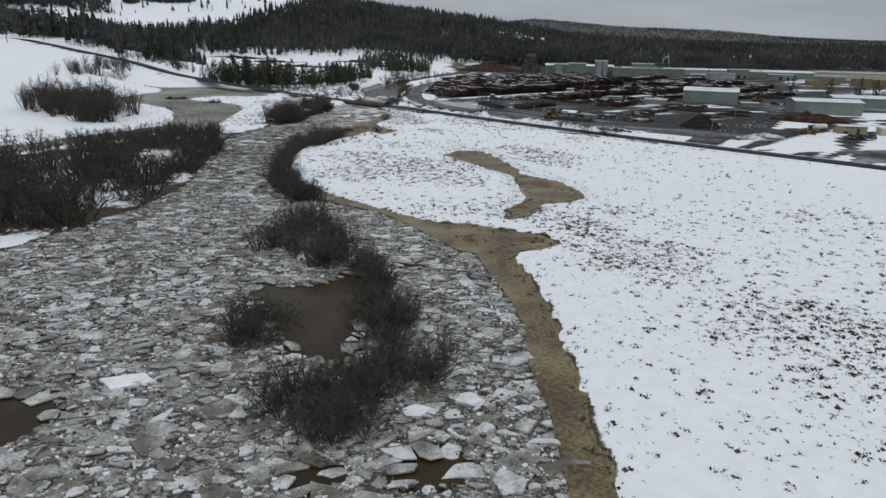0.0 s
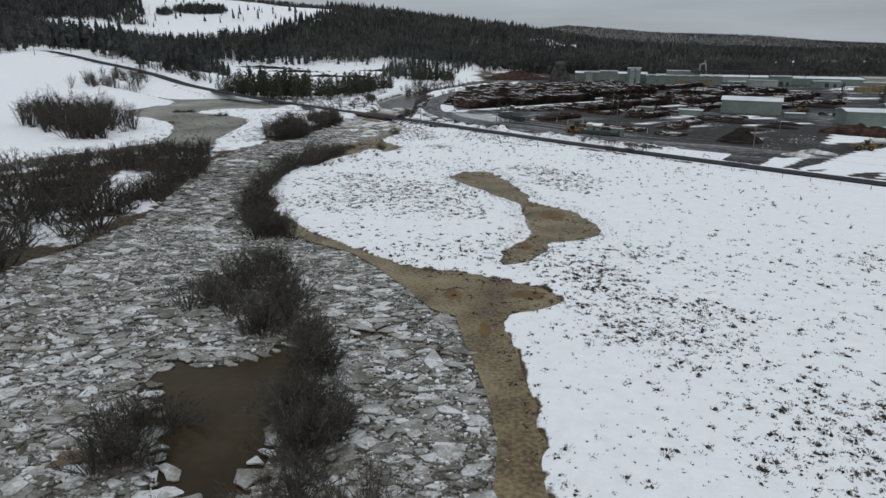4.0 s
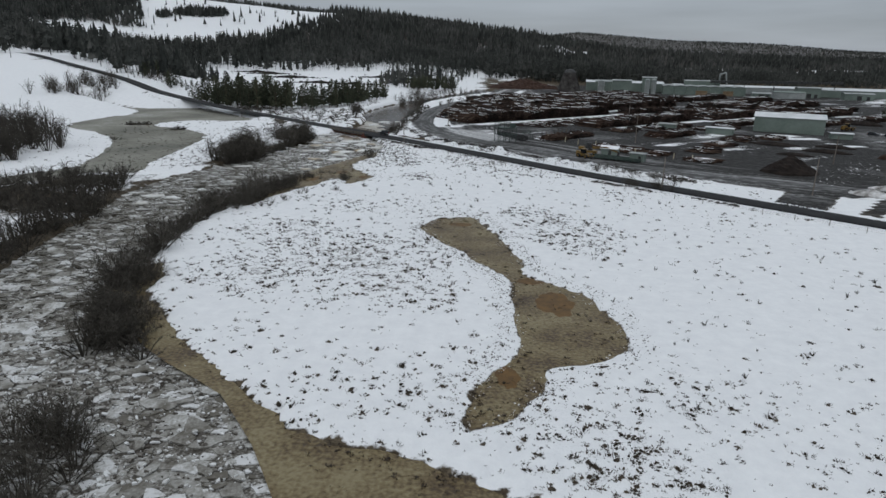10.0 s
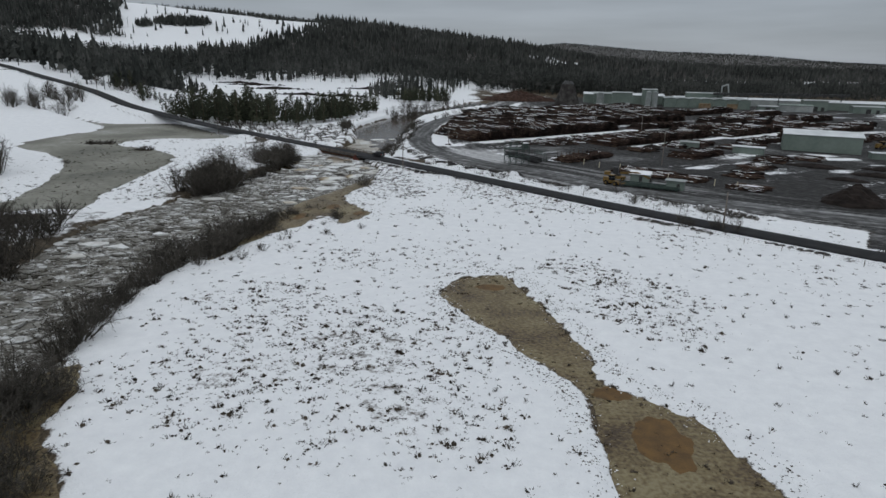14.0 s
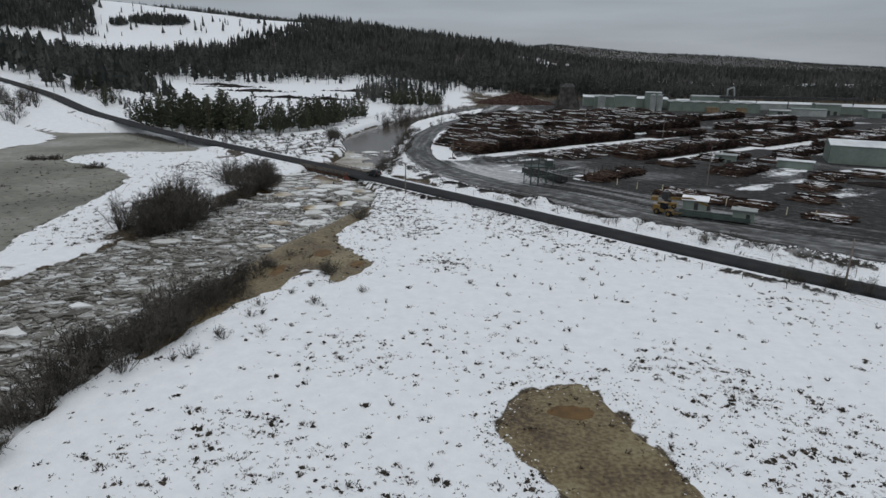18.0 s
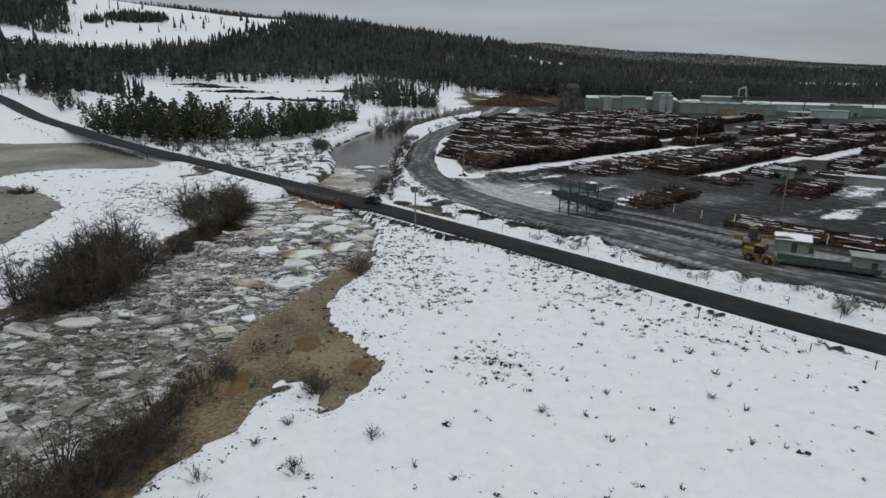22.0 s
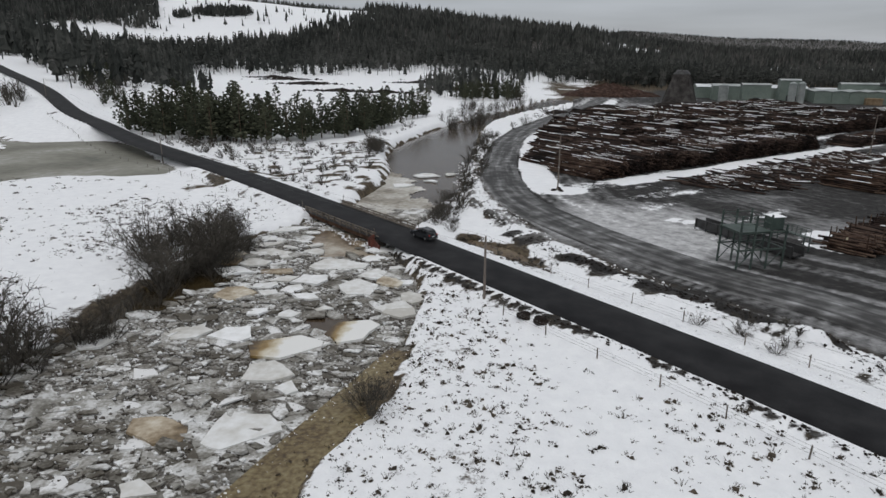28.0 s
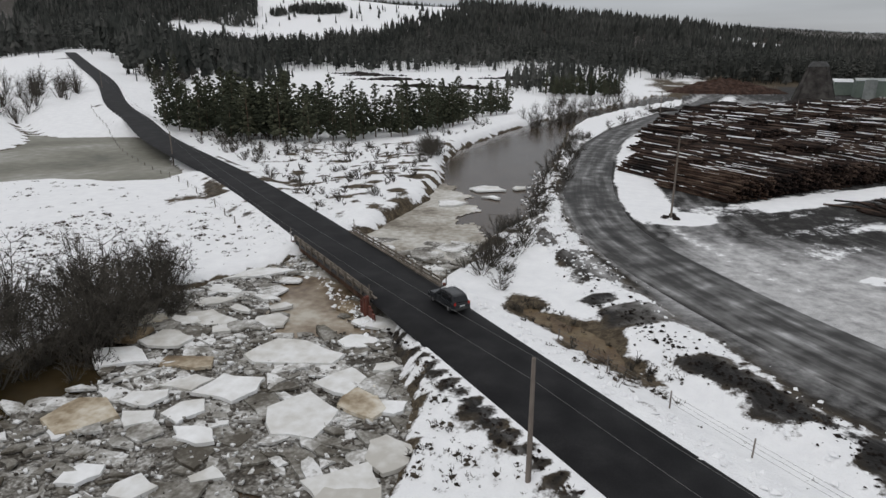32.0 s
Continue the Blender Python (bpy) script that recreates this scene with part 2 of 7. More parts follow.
def ground_height(x, y):
    z = hills(x, y) + 0.22 * grain(x, y, 14) + 0.10 * grain(x, y, 3.5, 2)
    wob = 1.6 * grain(x, y, 7) + 0.8 * grain(x, y, 2.2, 2)
    yard = outline_gap(YARD, x, y)
    z = z + (0.05 - z) * ramp01(3, -3, yard) * ramp01(800, 600, y)
    north = ramp01(318, 330, y)
    z = z + 1.4 * ramp01(320, 345, y) * ramp01(26, 8, outline_gap(RIVER, x, y)) * ramp01(-30, -50, x)
    berm, _ = line_gap(BERM, x, y)
    z = z + ramp01(4.2, 0.3, berm) * (0.6 + 2.2 * np.clip(grain(x, y, 4) + 0.1, 0, 1))
    d, rz = line_gap(ROAD, x, y)
    k = ramp01(8.5, 4.4, d)
    z = z * (1 - k) + (rz - 0.12) * k
    for poly, depth, soft in ((FIELD_POND, 0.85, 2.2), (SHORE_SLUSH, 0.85, 1.8), (NORTH_SLUSH, 0.8, 2.0), (WEST_POND, 0.8, 5.0), (SLOUGH, 0.9, 4.0), (DITCH, 0.8, 0.8)):
        g = outline_gap(poly, x, y) + wob
        z = z - (z + depth) * ramp01(soft, -soft, g)
    z = z + 0.62 * ramp01(1.25, 0.6, np.hypot((x + 26.2) / 3.0, (y - 217.5) / 6.0) + 0.35 * wob) * (z < -0.2)
    g = outline_gap(RIVER, x, y) + wob * 0.8
    z = z - (z + 2.2) * ramp01(1.2, -2.6, g)
    return z


def spread(name, poly, z, material, parent=None, label=""):
    """A flat sheet over an outline, as fine triangles are not needed."""
    bm = bmesh.new()
    vs = [bm.verts.new((p[0], p[1], z)) for p in poly]
    f = bm.faces.new(vs)
    f.normal_update()
    if f.normal.z < 0:
        f.normal_flip()
    bmesh.ops.triangulate(bm, faces=bm.faces[:])
    return part(name, bm, material, parent, label)


def part(name, bm, material, parent=None, label=""):
    """Links a bmesh as one mesh object, under a thing or a part where one is given."""
    me = bpy.data.meshes.new(name)
    bmesh.ops.recalc_face_normals(bm, faces=bm.faces[:])
    bm.to_mesh(me)
    bm.free()
    me.materials.append(material)
    ob = new(name, me)
    ob.parent = parent
    if label:
        ob["label"] = label
    return ob


def raw(name, verts, faces, material, smooth=False, parent=None):
    """Links arrays of corners and equal-sided faces as one mesh object."""
    verts, faces = np.asarray(verts, np.float32), np.asarray(faces, np.int32)
    me = bpy.data.meshes.new(name)
    n, k = faces.shape
    me.vertices.add(len(verts))
    me.vertices.foreach_set("co", verts.ravel())
    me.loops.add(n * k)
    me.loops.foreach_set("vertex_index", faces.ravel())
    me.polygons.add(n)
    me.polygons.foreach_set("loop_start", np.arange(0, n * k, k, dtype=np.int32))
    me.polygons.foreach_set("use_smooth", np.full(n, smooth))
    me.update(calc_edges=True)
    me.materials.append(material)
    ob = new(name, me)
    ob.parent = parent
    return ob


# ---- materials ----
def material(name, colours, scale=1.0, rough=0.8, bump=0.3, metal=0.0, detail=6, spread_rand=0.0, fine=8.0, stretch=(1, 1, 1), bump_dist=0.05, island=False, fine_share=0.35):
    """A surface of two or three colours mixed by a large and a fine grain, with relief; spread_rand varies it piece by piece."""
    m = bpy.data.materials.new(name)
    m.use_nodes = True
    nt = m.node_tree
    N, L = nt.nodes, nt.links
    b = N["Principled BSDF"]
    geo = N.new("ShaderNodeNewGeometry")
    mp = N.new("ShaderNodeMapping")
    mp.inputs["Scale"].default_value = stretch
    tc = N.new("ShaderNodeTexCoord")
    L.new(tc.outputs["Object"], mp.inputs["Vector"])
    n1, n2 = N.new("ShaderNodeTexNoise"), N.new("ShaderNodeTexNoise")
    n1.inputs["Scale"].default_value, n1.inputs["Detail"].default_value = scale, detail
    n2.inputs["Scale"].default_value, n2.inputs["Detail"].default_value = scale * fine, 3
    add = N.new("ShaderNodeMath")
    add.operation = "MULTIPLY_ADD"
    add.inputs[1].default_value = fine_share
    sub = N.new("ShaderNodeMath")
    sub.operation = "SUBTRACT"
    sub.inputs[1].default_value = fine_share * 0.5
    L.new(mp.outputs[0], n1.inputs["Vector"]), L.new(mp.outputs[0], n2.inputs["Vector"])
    L.new(n2.outputs["Fac"], add.inputs[0]), L.new(n1.outputs["Fac"], add.inputs[2]), L.new(add.outputs[0], sub.inputs[0])
    last = sub.outputs[0]
    if spread_rand:
        if island:
            rnd = geo.outputs["Random Per Island"]
        else:
            rnd = N.new("ShaderNodeObjectInfo").outputs["Random"]
        ma = N.new("ShaderNodeMath")
        ma.operation = "MULTIPLY_ADD"
        ma.inputs[1].default_value = spread_rand
        L.new(rnd, ma.inputs[0]), L.new(last, ma.inputs[2])
        s2 = N.new("ShaderNodeMath")
        s2.operation = "SUBTRACT"
        s2.inputs[1].default_value = spread_rand * 0.5
        L.new(ma.outputs[0], s2.inputs[0])
        last = s2.outputs[0]
    r = N.new("ShaderNodeValToRGB")
    els = r.color_ramp.elements
    places = {2: (0.32, 0.68), 3: (0.3, 0.5, 0.7), 4: (0.27, 0.42, 0.57, 0.72)}[len(colours)]
    while len(els) < len(colours):
        els.new(0.5)
    for el, p, c in zip(els, places, colours):
        el.position, el.color = p, (*c, 1)
    L.new(last, r.inputs["Fac"]), L.new(r.outputs["Color"], b.inputs["Base Color"])
    b.inputs["Roughness"].default_value, b.inputs["Metallic"].default_value = rough, metal
    b.inputs["Specular IOR Level"].default_value = 0.15 if rough > 0.7 else 0.4
    if bump:
        bp = N.new("ShaderNodeBump")
        bp.inputs["Strength"].default_value, bp.inputs["Distance"].default_value = bump, bump_dist
        L.new(add.outputs[0], bp.inputs["Height"]), L.new(bp.outputs[0], b.inputs["Normal"])
    return m


M_ICE = material("floe_ice", [(0.10, 0.09, 0.072), (0.2, 0.192, 0.172), (0.325, 0.32, 0.30), (0.57, 0.573, 0.575)], 0.45, 0.6, 0.35, spread_rand=0.36, island=True)
M_ICE_DULL = material("dull_floe_ice", [(0.055, 0.047, 0.034), (0.14, 0.132, 0.112), (0.26, 0.253, 0.23), (0.52, 0.522, 0.515)], 0.45, 0.6, 0.35, spread_rand=0.42, island=True)
M_CRUMB = material("ice_crumbs", [(0.06, 0.05, 0.04), (0.21, 0.2, 0.18), (0.42, 0.415, 0.4), (0.66, 0.665, 0.665)], 0.5, 0.7, 0.2, spread_rand=0.6, island=True)
M_ICE_PALE = material("pale_floe_ice", [(0.065, 0.055, 0.04), (0.17, 0.16, 0.138), (0.34, 0.333, 0.312), (0.66, 0.663, 0.66)], 0.45, 0.6, 0.35, spread_rand=0.42, island=True)
M_ICE_BIG = material("big_floe_ice", [(0.44, 0.425, 0.39), (0.56, 0.555, 0.53), (0.67, 0.675, 0.67), (0.77, 0.78, 0.785)], 0.13, 0.6, 0.3, spread_rand=0.26, fine=9, fine_share=0.5)
M_ICE_TAN = material("stained_floe_ice", [(0.09, 0.06, 0.03), (0.22, 0.165, 0.10), (0.42, 0.36, 0.27), (0.6, 0.57, 0.5)], 0.2, 0.5, 0.25, spread_rand=0.3)
M_SHELF = material("shelf_ice", [(0.12, 0.10, 0.072), (0.27, 0.245, 0.20), (0.43, 0.415, 0.375), (0.6, 0.595, 0.58)], 0.13, 0.5, 0.3, fine=9, bump_dist=0.1, fine_share=0.5)
M_POOL = material("brown_meltwater", [(0.026, 0.018, 0.008), (0.034, 0.024, 0.011), (0.044, 0.032, 0.015)], 0.12, 0.22, 0.03)
M_POOL.node_tree.nodes["Principled BSDF"].inputs["Specular IOR Level"].default_value = 0.08
M_THIN_ICE = material("thin_tan_ice", [(0.085, 0.055, 0.03), (0.17, 0.125, 0.08), (0.29, 0.245, 0.185), (0.42, 0.39, 0.33)], 0.16, 0.35, 0.1, fine=7, fine_share=0.5)
M_WATER = material("river_water", [(0.042, 0.027, 0.015), (0.056, 0.039, 0.025), (0.074, 0.058, 0.042)], 0.15, 0.16, 0.05)
M_WATER.node_tree.nodes["Principled BSDF"].inputs["Specular IOR Level"].default_value = 0.22
M_SLUSH = material("tan_slush", [(0.045, 0.027, 0.011), (0.10, 0.069, 0.028), (0.158, 0.122, 0.058), (0.21, 0.175, 0.095)], 0.15, 0.5, 0.8, fine=16, bump_dist=0.16, fine_share=0.85)
M_SLUSH_GREY = material("grey_pond_ice", [(0.11, 0.11, 0.097), (0.17, 0.167, 0.14), (0.23, 0.226, 0.195), (0.34, 0.338, 0.315)], 0.035, 0.75, 0.1, fine=14)
M_DITCH = material("rusty_ditch_water", [(0.045, 0.022, 0.006), (0.085, 0.05, 0.018), (0.14, 0.105, 0.055)], 0.6, 0.5, 0.5, fine=7, bump_dist=0.1)
M_ASPHALT = material("wet_asphalt", [(0.008, 0.008, 0.009), (0.014, 0.014, 0.015), (0.024, 0.024, 0.025)], 0.35, 0.65, 0.2, fine=30)
M_ASPHALT.node_tree.nodes["Principled BSDF"].inputs["Specular IOR Level"].default_value = 0.1
M_BRASH = material("brash_ice", [(0.024, 0.019, 0.013), (0.06, 0.051, 0.04), (0.19, 0.182, 0.163), (0.45, 0.445, 0.43)], 0.7, 0.6, 0.6, fine=6, bump_dist=0.2, fine_share=0.8)
M_BRUSH = material("bare_twigs", [(0.042, 0.038, 0.032), (0.074, 0.067, 0.057), (0.12, 0.11, 0.094)], 1.2, 0.9, 0, spread_rand=0.2)
M_TUFT = material("dead_grass", [(0.022, 0.018, 0.014), (0.05, 0.041, 0.032), (0.1, 0.082, 0.063)], 0.3, 0.9, 0, spread_rand=0.3, island=True)
M_FIR = material("fir_needles", [(0.024, 0.028, 0.018), (0.05, 0.056, 0.036), (0.1, 0.1, 0.066)], 0.35, 0.95, 0, spread_rand=0.25)
# Both far-tree colours are greyed and lightened, distance haze mixed into them.
M_FIR_FAR = material("far_forest", [(0.028, 0.031, 0.028), (0.052, 0.055, 0.05), (0.09, 0.09, 0.083)], 0.02, 0.95, 0, spread_rand=0.3, island=True)
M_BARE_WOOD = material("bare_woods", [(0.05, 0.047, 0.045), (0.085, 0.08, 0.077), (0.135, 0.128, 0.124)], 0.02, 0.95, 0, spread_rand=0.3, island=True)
M_BARK = material("bark", [(0.06, 0.042, 0.03), (0.11, 0.08, 0.058), (0.16, 0.12, 0.09)], 2.0, 0.9, 0.4)
M_LOG = material("stacked_log", [(0.012, 0.008, 0.007), (0.03, 0.018, 0.013), (0.058, 0.035, 0.025), (0.10, 0.07, 0.052)], 0.6, 0.85, 0.3, spread_rand=0.4)
M_LOG_MANY = material("stacked_logs", [(0.007, 0.005, 0.0045), (0.016, 0.011, 0.009), (0.034, 0.021, 0.017), (0.075, 0.052, 0.04)], 0.2, 0.85, 0.3, spread_rand=0.4, island=True)
M_DIRTY_ICE = material("dirty_snow_lump", [(0.10, 0.095, 0.09), (0.4, 0.395, 0.39), (0.72, 0.725, 0.73)], 0.4, 0.8, 0.3, spread_rand=0.3, island=True)
M_SNOW = material("snow_cap", [(0.74, 0.75, 0.77), (0.84, 0.85, 0.86)], 0.4, 0.6, 0.4)
M_STEEL_RED = material("rusty_red_steel", [(0.07, 0.022, 0.015), (0.14, 0.042, 0.028)], 1.5, 0.7, 0.2)
M_GREY_WOOD = material("weathered_wood", [(0.10, 0.085, 0.07), (0.20, 0.175, 0.15)], 1.5, 0.85, 0.3, stretch=(1, 1, 0.2))
M_RUST_WALL = material("rusty_timber", [(0.035, 0.02, 0.013), (0.075, 0.042, 0.028), (0.12, 0.075, 0.052)], 1.2, 0.85, 0.3, stretch=(1, 1, 0.3))
M_GREEN = material("pale_green_sheet_metal", [(0.13, 0.165, 0.142), (0.185, 0.225, 0.198)], 0.1, 0.5, 0.05)
M_DARK = material("dark_steel", [(0.02, 0.02, 0.02), (0.05, 0.05, 0.05)], 1.0, 0.6, 0.1)
M_YELLOW = material("yellow_machine_paint", [(0.10, 0.06, 0.014), (0.22, 0.135, 0.03)], 0.6, 0.5, 0.05)
M_MUDHEAP = material("dark_bark_heap", [(0.010, 0.008, 0.007), (0.026, 0.02, 0.017)], 0.5, 0.95, 0.6)


def ground_material():
    """Snow over dead grass and mud; the cover of each kind is kept on the ground's corners and broken up by grain."""
    m = bpy.data.materials.new("snowy_ground")
    m.use_nodes = True
    nt = m.node_tree
    N, L = nt.nodes, nt.links
    b = N["Principled BSDF"]
    at = N.new("ShaderNodeAttribute")
    at.attribute_name = "cover"
    sep = N.new("ShaderNodeSeparateColor")
    L.new(at.outputs["Color"], sep.inputs[0])
    tc = N.new("ShaderNodeTexCoord")

    def noise_at(scale, detail=5, rough=0.6):
        n = N.new("ShaderNodeTexNoise")
        n.inputs["Scale"].default_value, n.inputs["Detail"].default_value, n.inputs["Roughness"].default_value = scale, detail, rough
        L.new(tc.outputs["Object"], n.inputs["Vector"])
        return n.outputs["Fac"]

    def colour_of(fac, cs):
        r = N.new("ShaderNodeValToRGB")
        els = r.color_ramp.elements
        while len(els) < len(cs):
            els.new(0.5)
        for el, (p, c) in zip(els, cs):
            el.position, el.color = p, (*c, 1)
        L.new(fac, r.inputs["Fac"])
        return r.outputs["Color"]

    def broken(value, grainy, amount, lo, hi):
        a = N.new("ShaderNodeMath")
        a.operation = "MULTIPLY_ADD"
        a.inputs[1].default_value = amount
        L.new(grainy, a.inputs[0]), L.new(value, a.inputs[2])
        r = N.new("ShaderNodeMapRange")
        r.inputs["From Min"].default_value, r.inputs["From Max"].default_value = lo + amount * 0.5, hi + amount * 0.5
        L.new(a.outputs[0], r.inputs["Value"])
        return r.outputs[0]

    def mixed(fac, a, c):
        x = N.new("ShaderNodeMix")
        x.data_type = "RGBA"
        L.new(fac, x.inputs["Factor"]), L.new(a, x.inputs["A"]), L.new(c, x.inputs["B"])
        return x.outputs["Result"]

    big, mid, small = noise_at(0.05, 4), noise_at(0.5, 6, 0.7), noise_at(4.0, 4)
    snow = colour_of(mid, [(0.25, (0.73, 0.74, 0.76)), (0.7, (0.84, 0.85, 0.86))])
    grass = colour_of(noise_at(1.1, 8, 0.85), [(0.34, (0.022, 0.017, 0.012)), (0.5, (0.075, 0.06, 0.042)), (0.66, (0.165, 0.135, 0.096))])
    mud = colour_of(mid, [(0.3, (0.012, 0.0115, 0.011)), (0.5, (0.026, 0.025, 0.024)), (0.72, (0.065, 0.063, 0.06))])
    icy = colour_of(mid, [(0.3, (0.24, 0.24, 0.242)), (0.7, (0.6, 0.602, 0.605))])
    at2, mp2, n2, wave = N.new("ShaderNodeAttribute"), N.new("ShaderNodeMapping"), N.new("ShaderNodeTexNoise"), N.new("ShaderNodeMix")
    at2.attribute_name = "track"
    mp2.inputs["Scale"].default_value = (4.0, 6.0, 1.0)
    n2.inputs["Scale"].default_value, n2.inputs["Detail"].default_value, n2.inputs["Roughness"].default_value = 1.0, 7, 0.62
    wave.inputs["Factor"].default_value = 0.3
    L.new(at2.outputs["Vector"], mp2.inputs["Vector"]), L.new(mp2.outputs[0], n2.inputs["Vector"])
    L.new(n2.outputs["Fac"], wave.inputs["A"]), L.new(mid, wave.inputs["B"])
    mud = mixed(broken(sep.outputs["Blue"], wave.outputs["Result"], 1.5, 0.05, 0.95), mud, icy)
    base = mixed(sep.outputs["Green"], grass, mud)
    both = N.new("ShaderNodeMath")
    both.operation = "MULTIPLY_ADD"
    both.inputs[1].default_value = 0.6
    speck = noise_at(1.7, 3, 0.75)
    L.new(speck, both.inputs[0]), L.new(mid, both.inputs[2])
    cover = broken(sep.outputs["Red"], both.outputs[0], 0.8, 0.66, 0.80)
    col = mixed(cover, base, snow)
    L.new(col, b.inputs["Base Color"])
    r1 = N.new("ShaderNodeMapRange")
    r1.inputs["To Min"].default_value, r1.inputs["To Max"].default_value = 0.9, 0.7
    L.new(sep.outputs["Green"], r1.inputs["Value"])
    r2 = N.new("ShaderNodeMix")
    r2.inputs["B"].default_value = 0.65
    L.new(cover, r2.inputs["Factor"]), L.new(r1.outputs[0], r2.inputs["A"])
    L.new(r2.outputs["Result"], b.inputs["Roughness"])
    b.inputs["Specular IOR Level"].default_value = 0.08
    bp = N.new("ShaderNodeBump")
    bp.inputs["Strength"].default_value, bp.inputs["Distance"].default_value = 0.5, 0.25
    ad = N.new("ShaderNodeMath")
    L.new(mid, ad.inputs[0]), L.new(small, ad.inputs[1])
    L.new(ad.outputs[0], bp.inputs["Height"]), L.new(bp.outputs[0], b.inputs["Normal"])
    return m


M_GROUND = ground_material()


def melting_material():
    """Floe ice that turns from white to amber and brown where meltwater soaks it from one end."""
    m = bpy.data.materials.new("melting_floe_ice")
    m.use_nodes = True
    N, L = m.node_tree.nodes, m.node_tree.links
    b = N["Principled BSDF"]
    tc, sep, n1, ad, r = N.new("ShaderNodeTexCoord"), N.new("ShaderNodeSeparateXYZ"), N.new("ShaderNodeTexNoise"), N.new("ShaderNodeMath"), N.new("ShaderNodeValToRGB")
    n1.inputs["Scale"].default_value, n1.inputs["Detail"].default_value = 0.7, 6
    ad.operation = "MULTIPLY_ADD"
    ad.inputs[1].default_value = 0.45
    L.new(tc.outputs["Generated"], sep.inputs[0]), L.new(tc.outputs["Object"], n1.inputs["Vector"])
    L.new(n1.outputs["Fac"], ad.inputs[0]), L.new(sep.outputs["X"], ad.inputs[2])
    els = r.color_ramp.elements
    els.new(0.5), els.new(0.6)
    for el, p, c in zip(els, (0.33, 0.47, 0.6, 0.72), ((0.06, 0.035, 0.012), (0.23, 0.15, 0.05), (0.5, 0.45, 0.34), (0.68, 0.68, 0.66))):
        el.position, el.color = p, (*c, 1)
    L.new(ad.outputs[0], r.inputs["Fac"]), L.new(r.outputs["Color"], b.inputs["Base Color"])
    b.inputs["Roughness"].default_value = 0.5
    return m


M_ICE_MELT = melting_material()

# ---- ground ----
def steps(lo, hi, fine_lo, fine_hi, fine):
    v, s, a = [fine_lo], fine, []
    while v[-1] < fine_hi:
        v.append(v[-1] + fine)
    while v[-1] < hi:
        s *= 1.07
        v.append(v[-1] + s)
    s, x = fine, fine_lo
    while x > lo:
        s *= 1.07
        x -= s
        a.append(x)
    return np.array(a[::-1] + v)


XS, YS = steps(-3200, 3600, -125, 80, 1.08), steps(-700, 4700, 34, 415, 1.08)
GX, GY = np.meshgrid(XS, YS)
GZ = ground_height(GX.ravel(), GY.ravel()).reshape(GX.shape)


def z_at(x, y):
    """The ground's height, from its grid."""
    i = np.clip(np.searchsorted(XS, x) - 1, 0, len(XS) - 2)
    j = np.clip(np.searchsorted(YS, y) - 1, 0, len(YS) - 2)
    u, v = (x - XS[i]) / (XS[i + 1] - XS[i]), (y - YS[j]) / (YS[j + 1] - YS[j])
    return (GZ[j, i] * (1 - u) + GZ[j, i + 1] * u) * (1 - v) + (GZ[j + 1, i] * (1 - u) + GZ[j + 1, i + 1] * u) * v


SNOWFIELD = [(-300, 1400), (-370, 1640), (-470, 2050), (-1250, 2050), (-930, 1700), (-745, 1450), (-672, 1325), (-648, 1235), (-700, 1196), (-760, 1176), (-800, 1150), (-700, 1085), (-590, 1075), (-470, 1130), (-390, 1260)]
SCAR = [(88, 1265), (150, 1225), (195, 1260), (192, 1330), (120, 1375), (90, 1320)]
FAR_CLEARING = [(300, 1080), (420, 1075), (560, 1110), (760, 1180), (760, 1230), (560, 1180), (400, 1150), (310, 1140)]


def woods_edge(x, y):
    """Where the forest begins behind the clearing and the mill."""
    edge = 925 + 22 * grain(x, y, 110) - 60 * ramp01(-400, -540, x) - 40 * ramp01(-95, -45, x) * ramp01(60, 10, x) - 120 * ramp01(20, 110, x)
    return edge + np.clip(x - 100, 0, 900) * 0.1


FLOODED = [(-52, 70), (-56, 105), (-51, 130), (-56, 165), (-62, 205), (-72, 222), (-102, 214), (-100, 185), (-118, 160), (-130, 120), (-110, 70)]
SHELF = [(-72, 230), (-56, 240), (-51, 268), (-50, 304), (-60, 309), (-63, 276), (-68, 250)]


def patchy(x, y):
    """Where dead grass shows through the field snow."""
    p = np.clip(1.5 * grain(x, y, 24), 0, 1) * 0.42
    for cx, cy, r in ((-8, 152, 20), (28, 178, 13), (31, 168, 8), (-24, 150, 12), (-15, 250, 12), (-5, 228, 7), (-9, 162, 14), (22, 190, 9), (30, 92, 13), (24, 108, 9), (42, 66, 14), (-24, 170, 14), (2, 145, 10), (-20, 272, 9), (-16, 262, 12), (-85, 318, 12), (-20, 285, 10), (-22, 296, 8), (-75, 300, 14), (8, 255, 14)):
        p = p + 0.6 * ramp01(1.1, 0.2, np.hypot(x - cx, y - cy) / r)
    return p * (0.6 + 0.8 * (grain(x, y, 5) + 0.5))


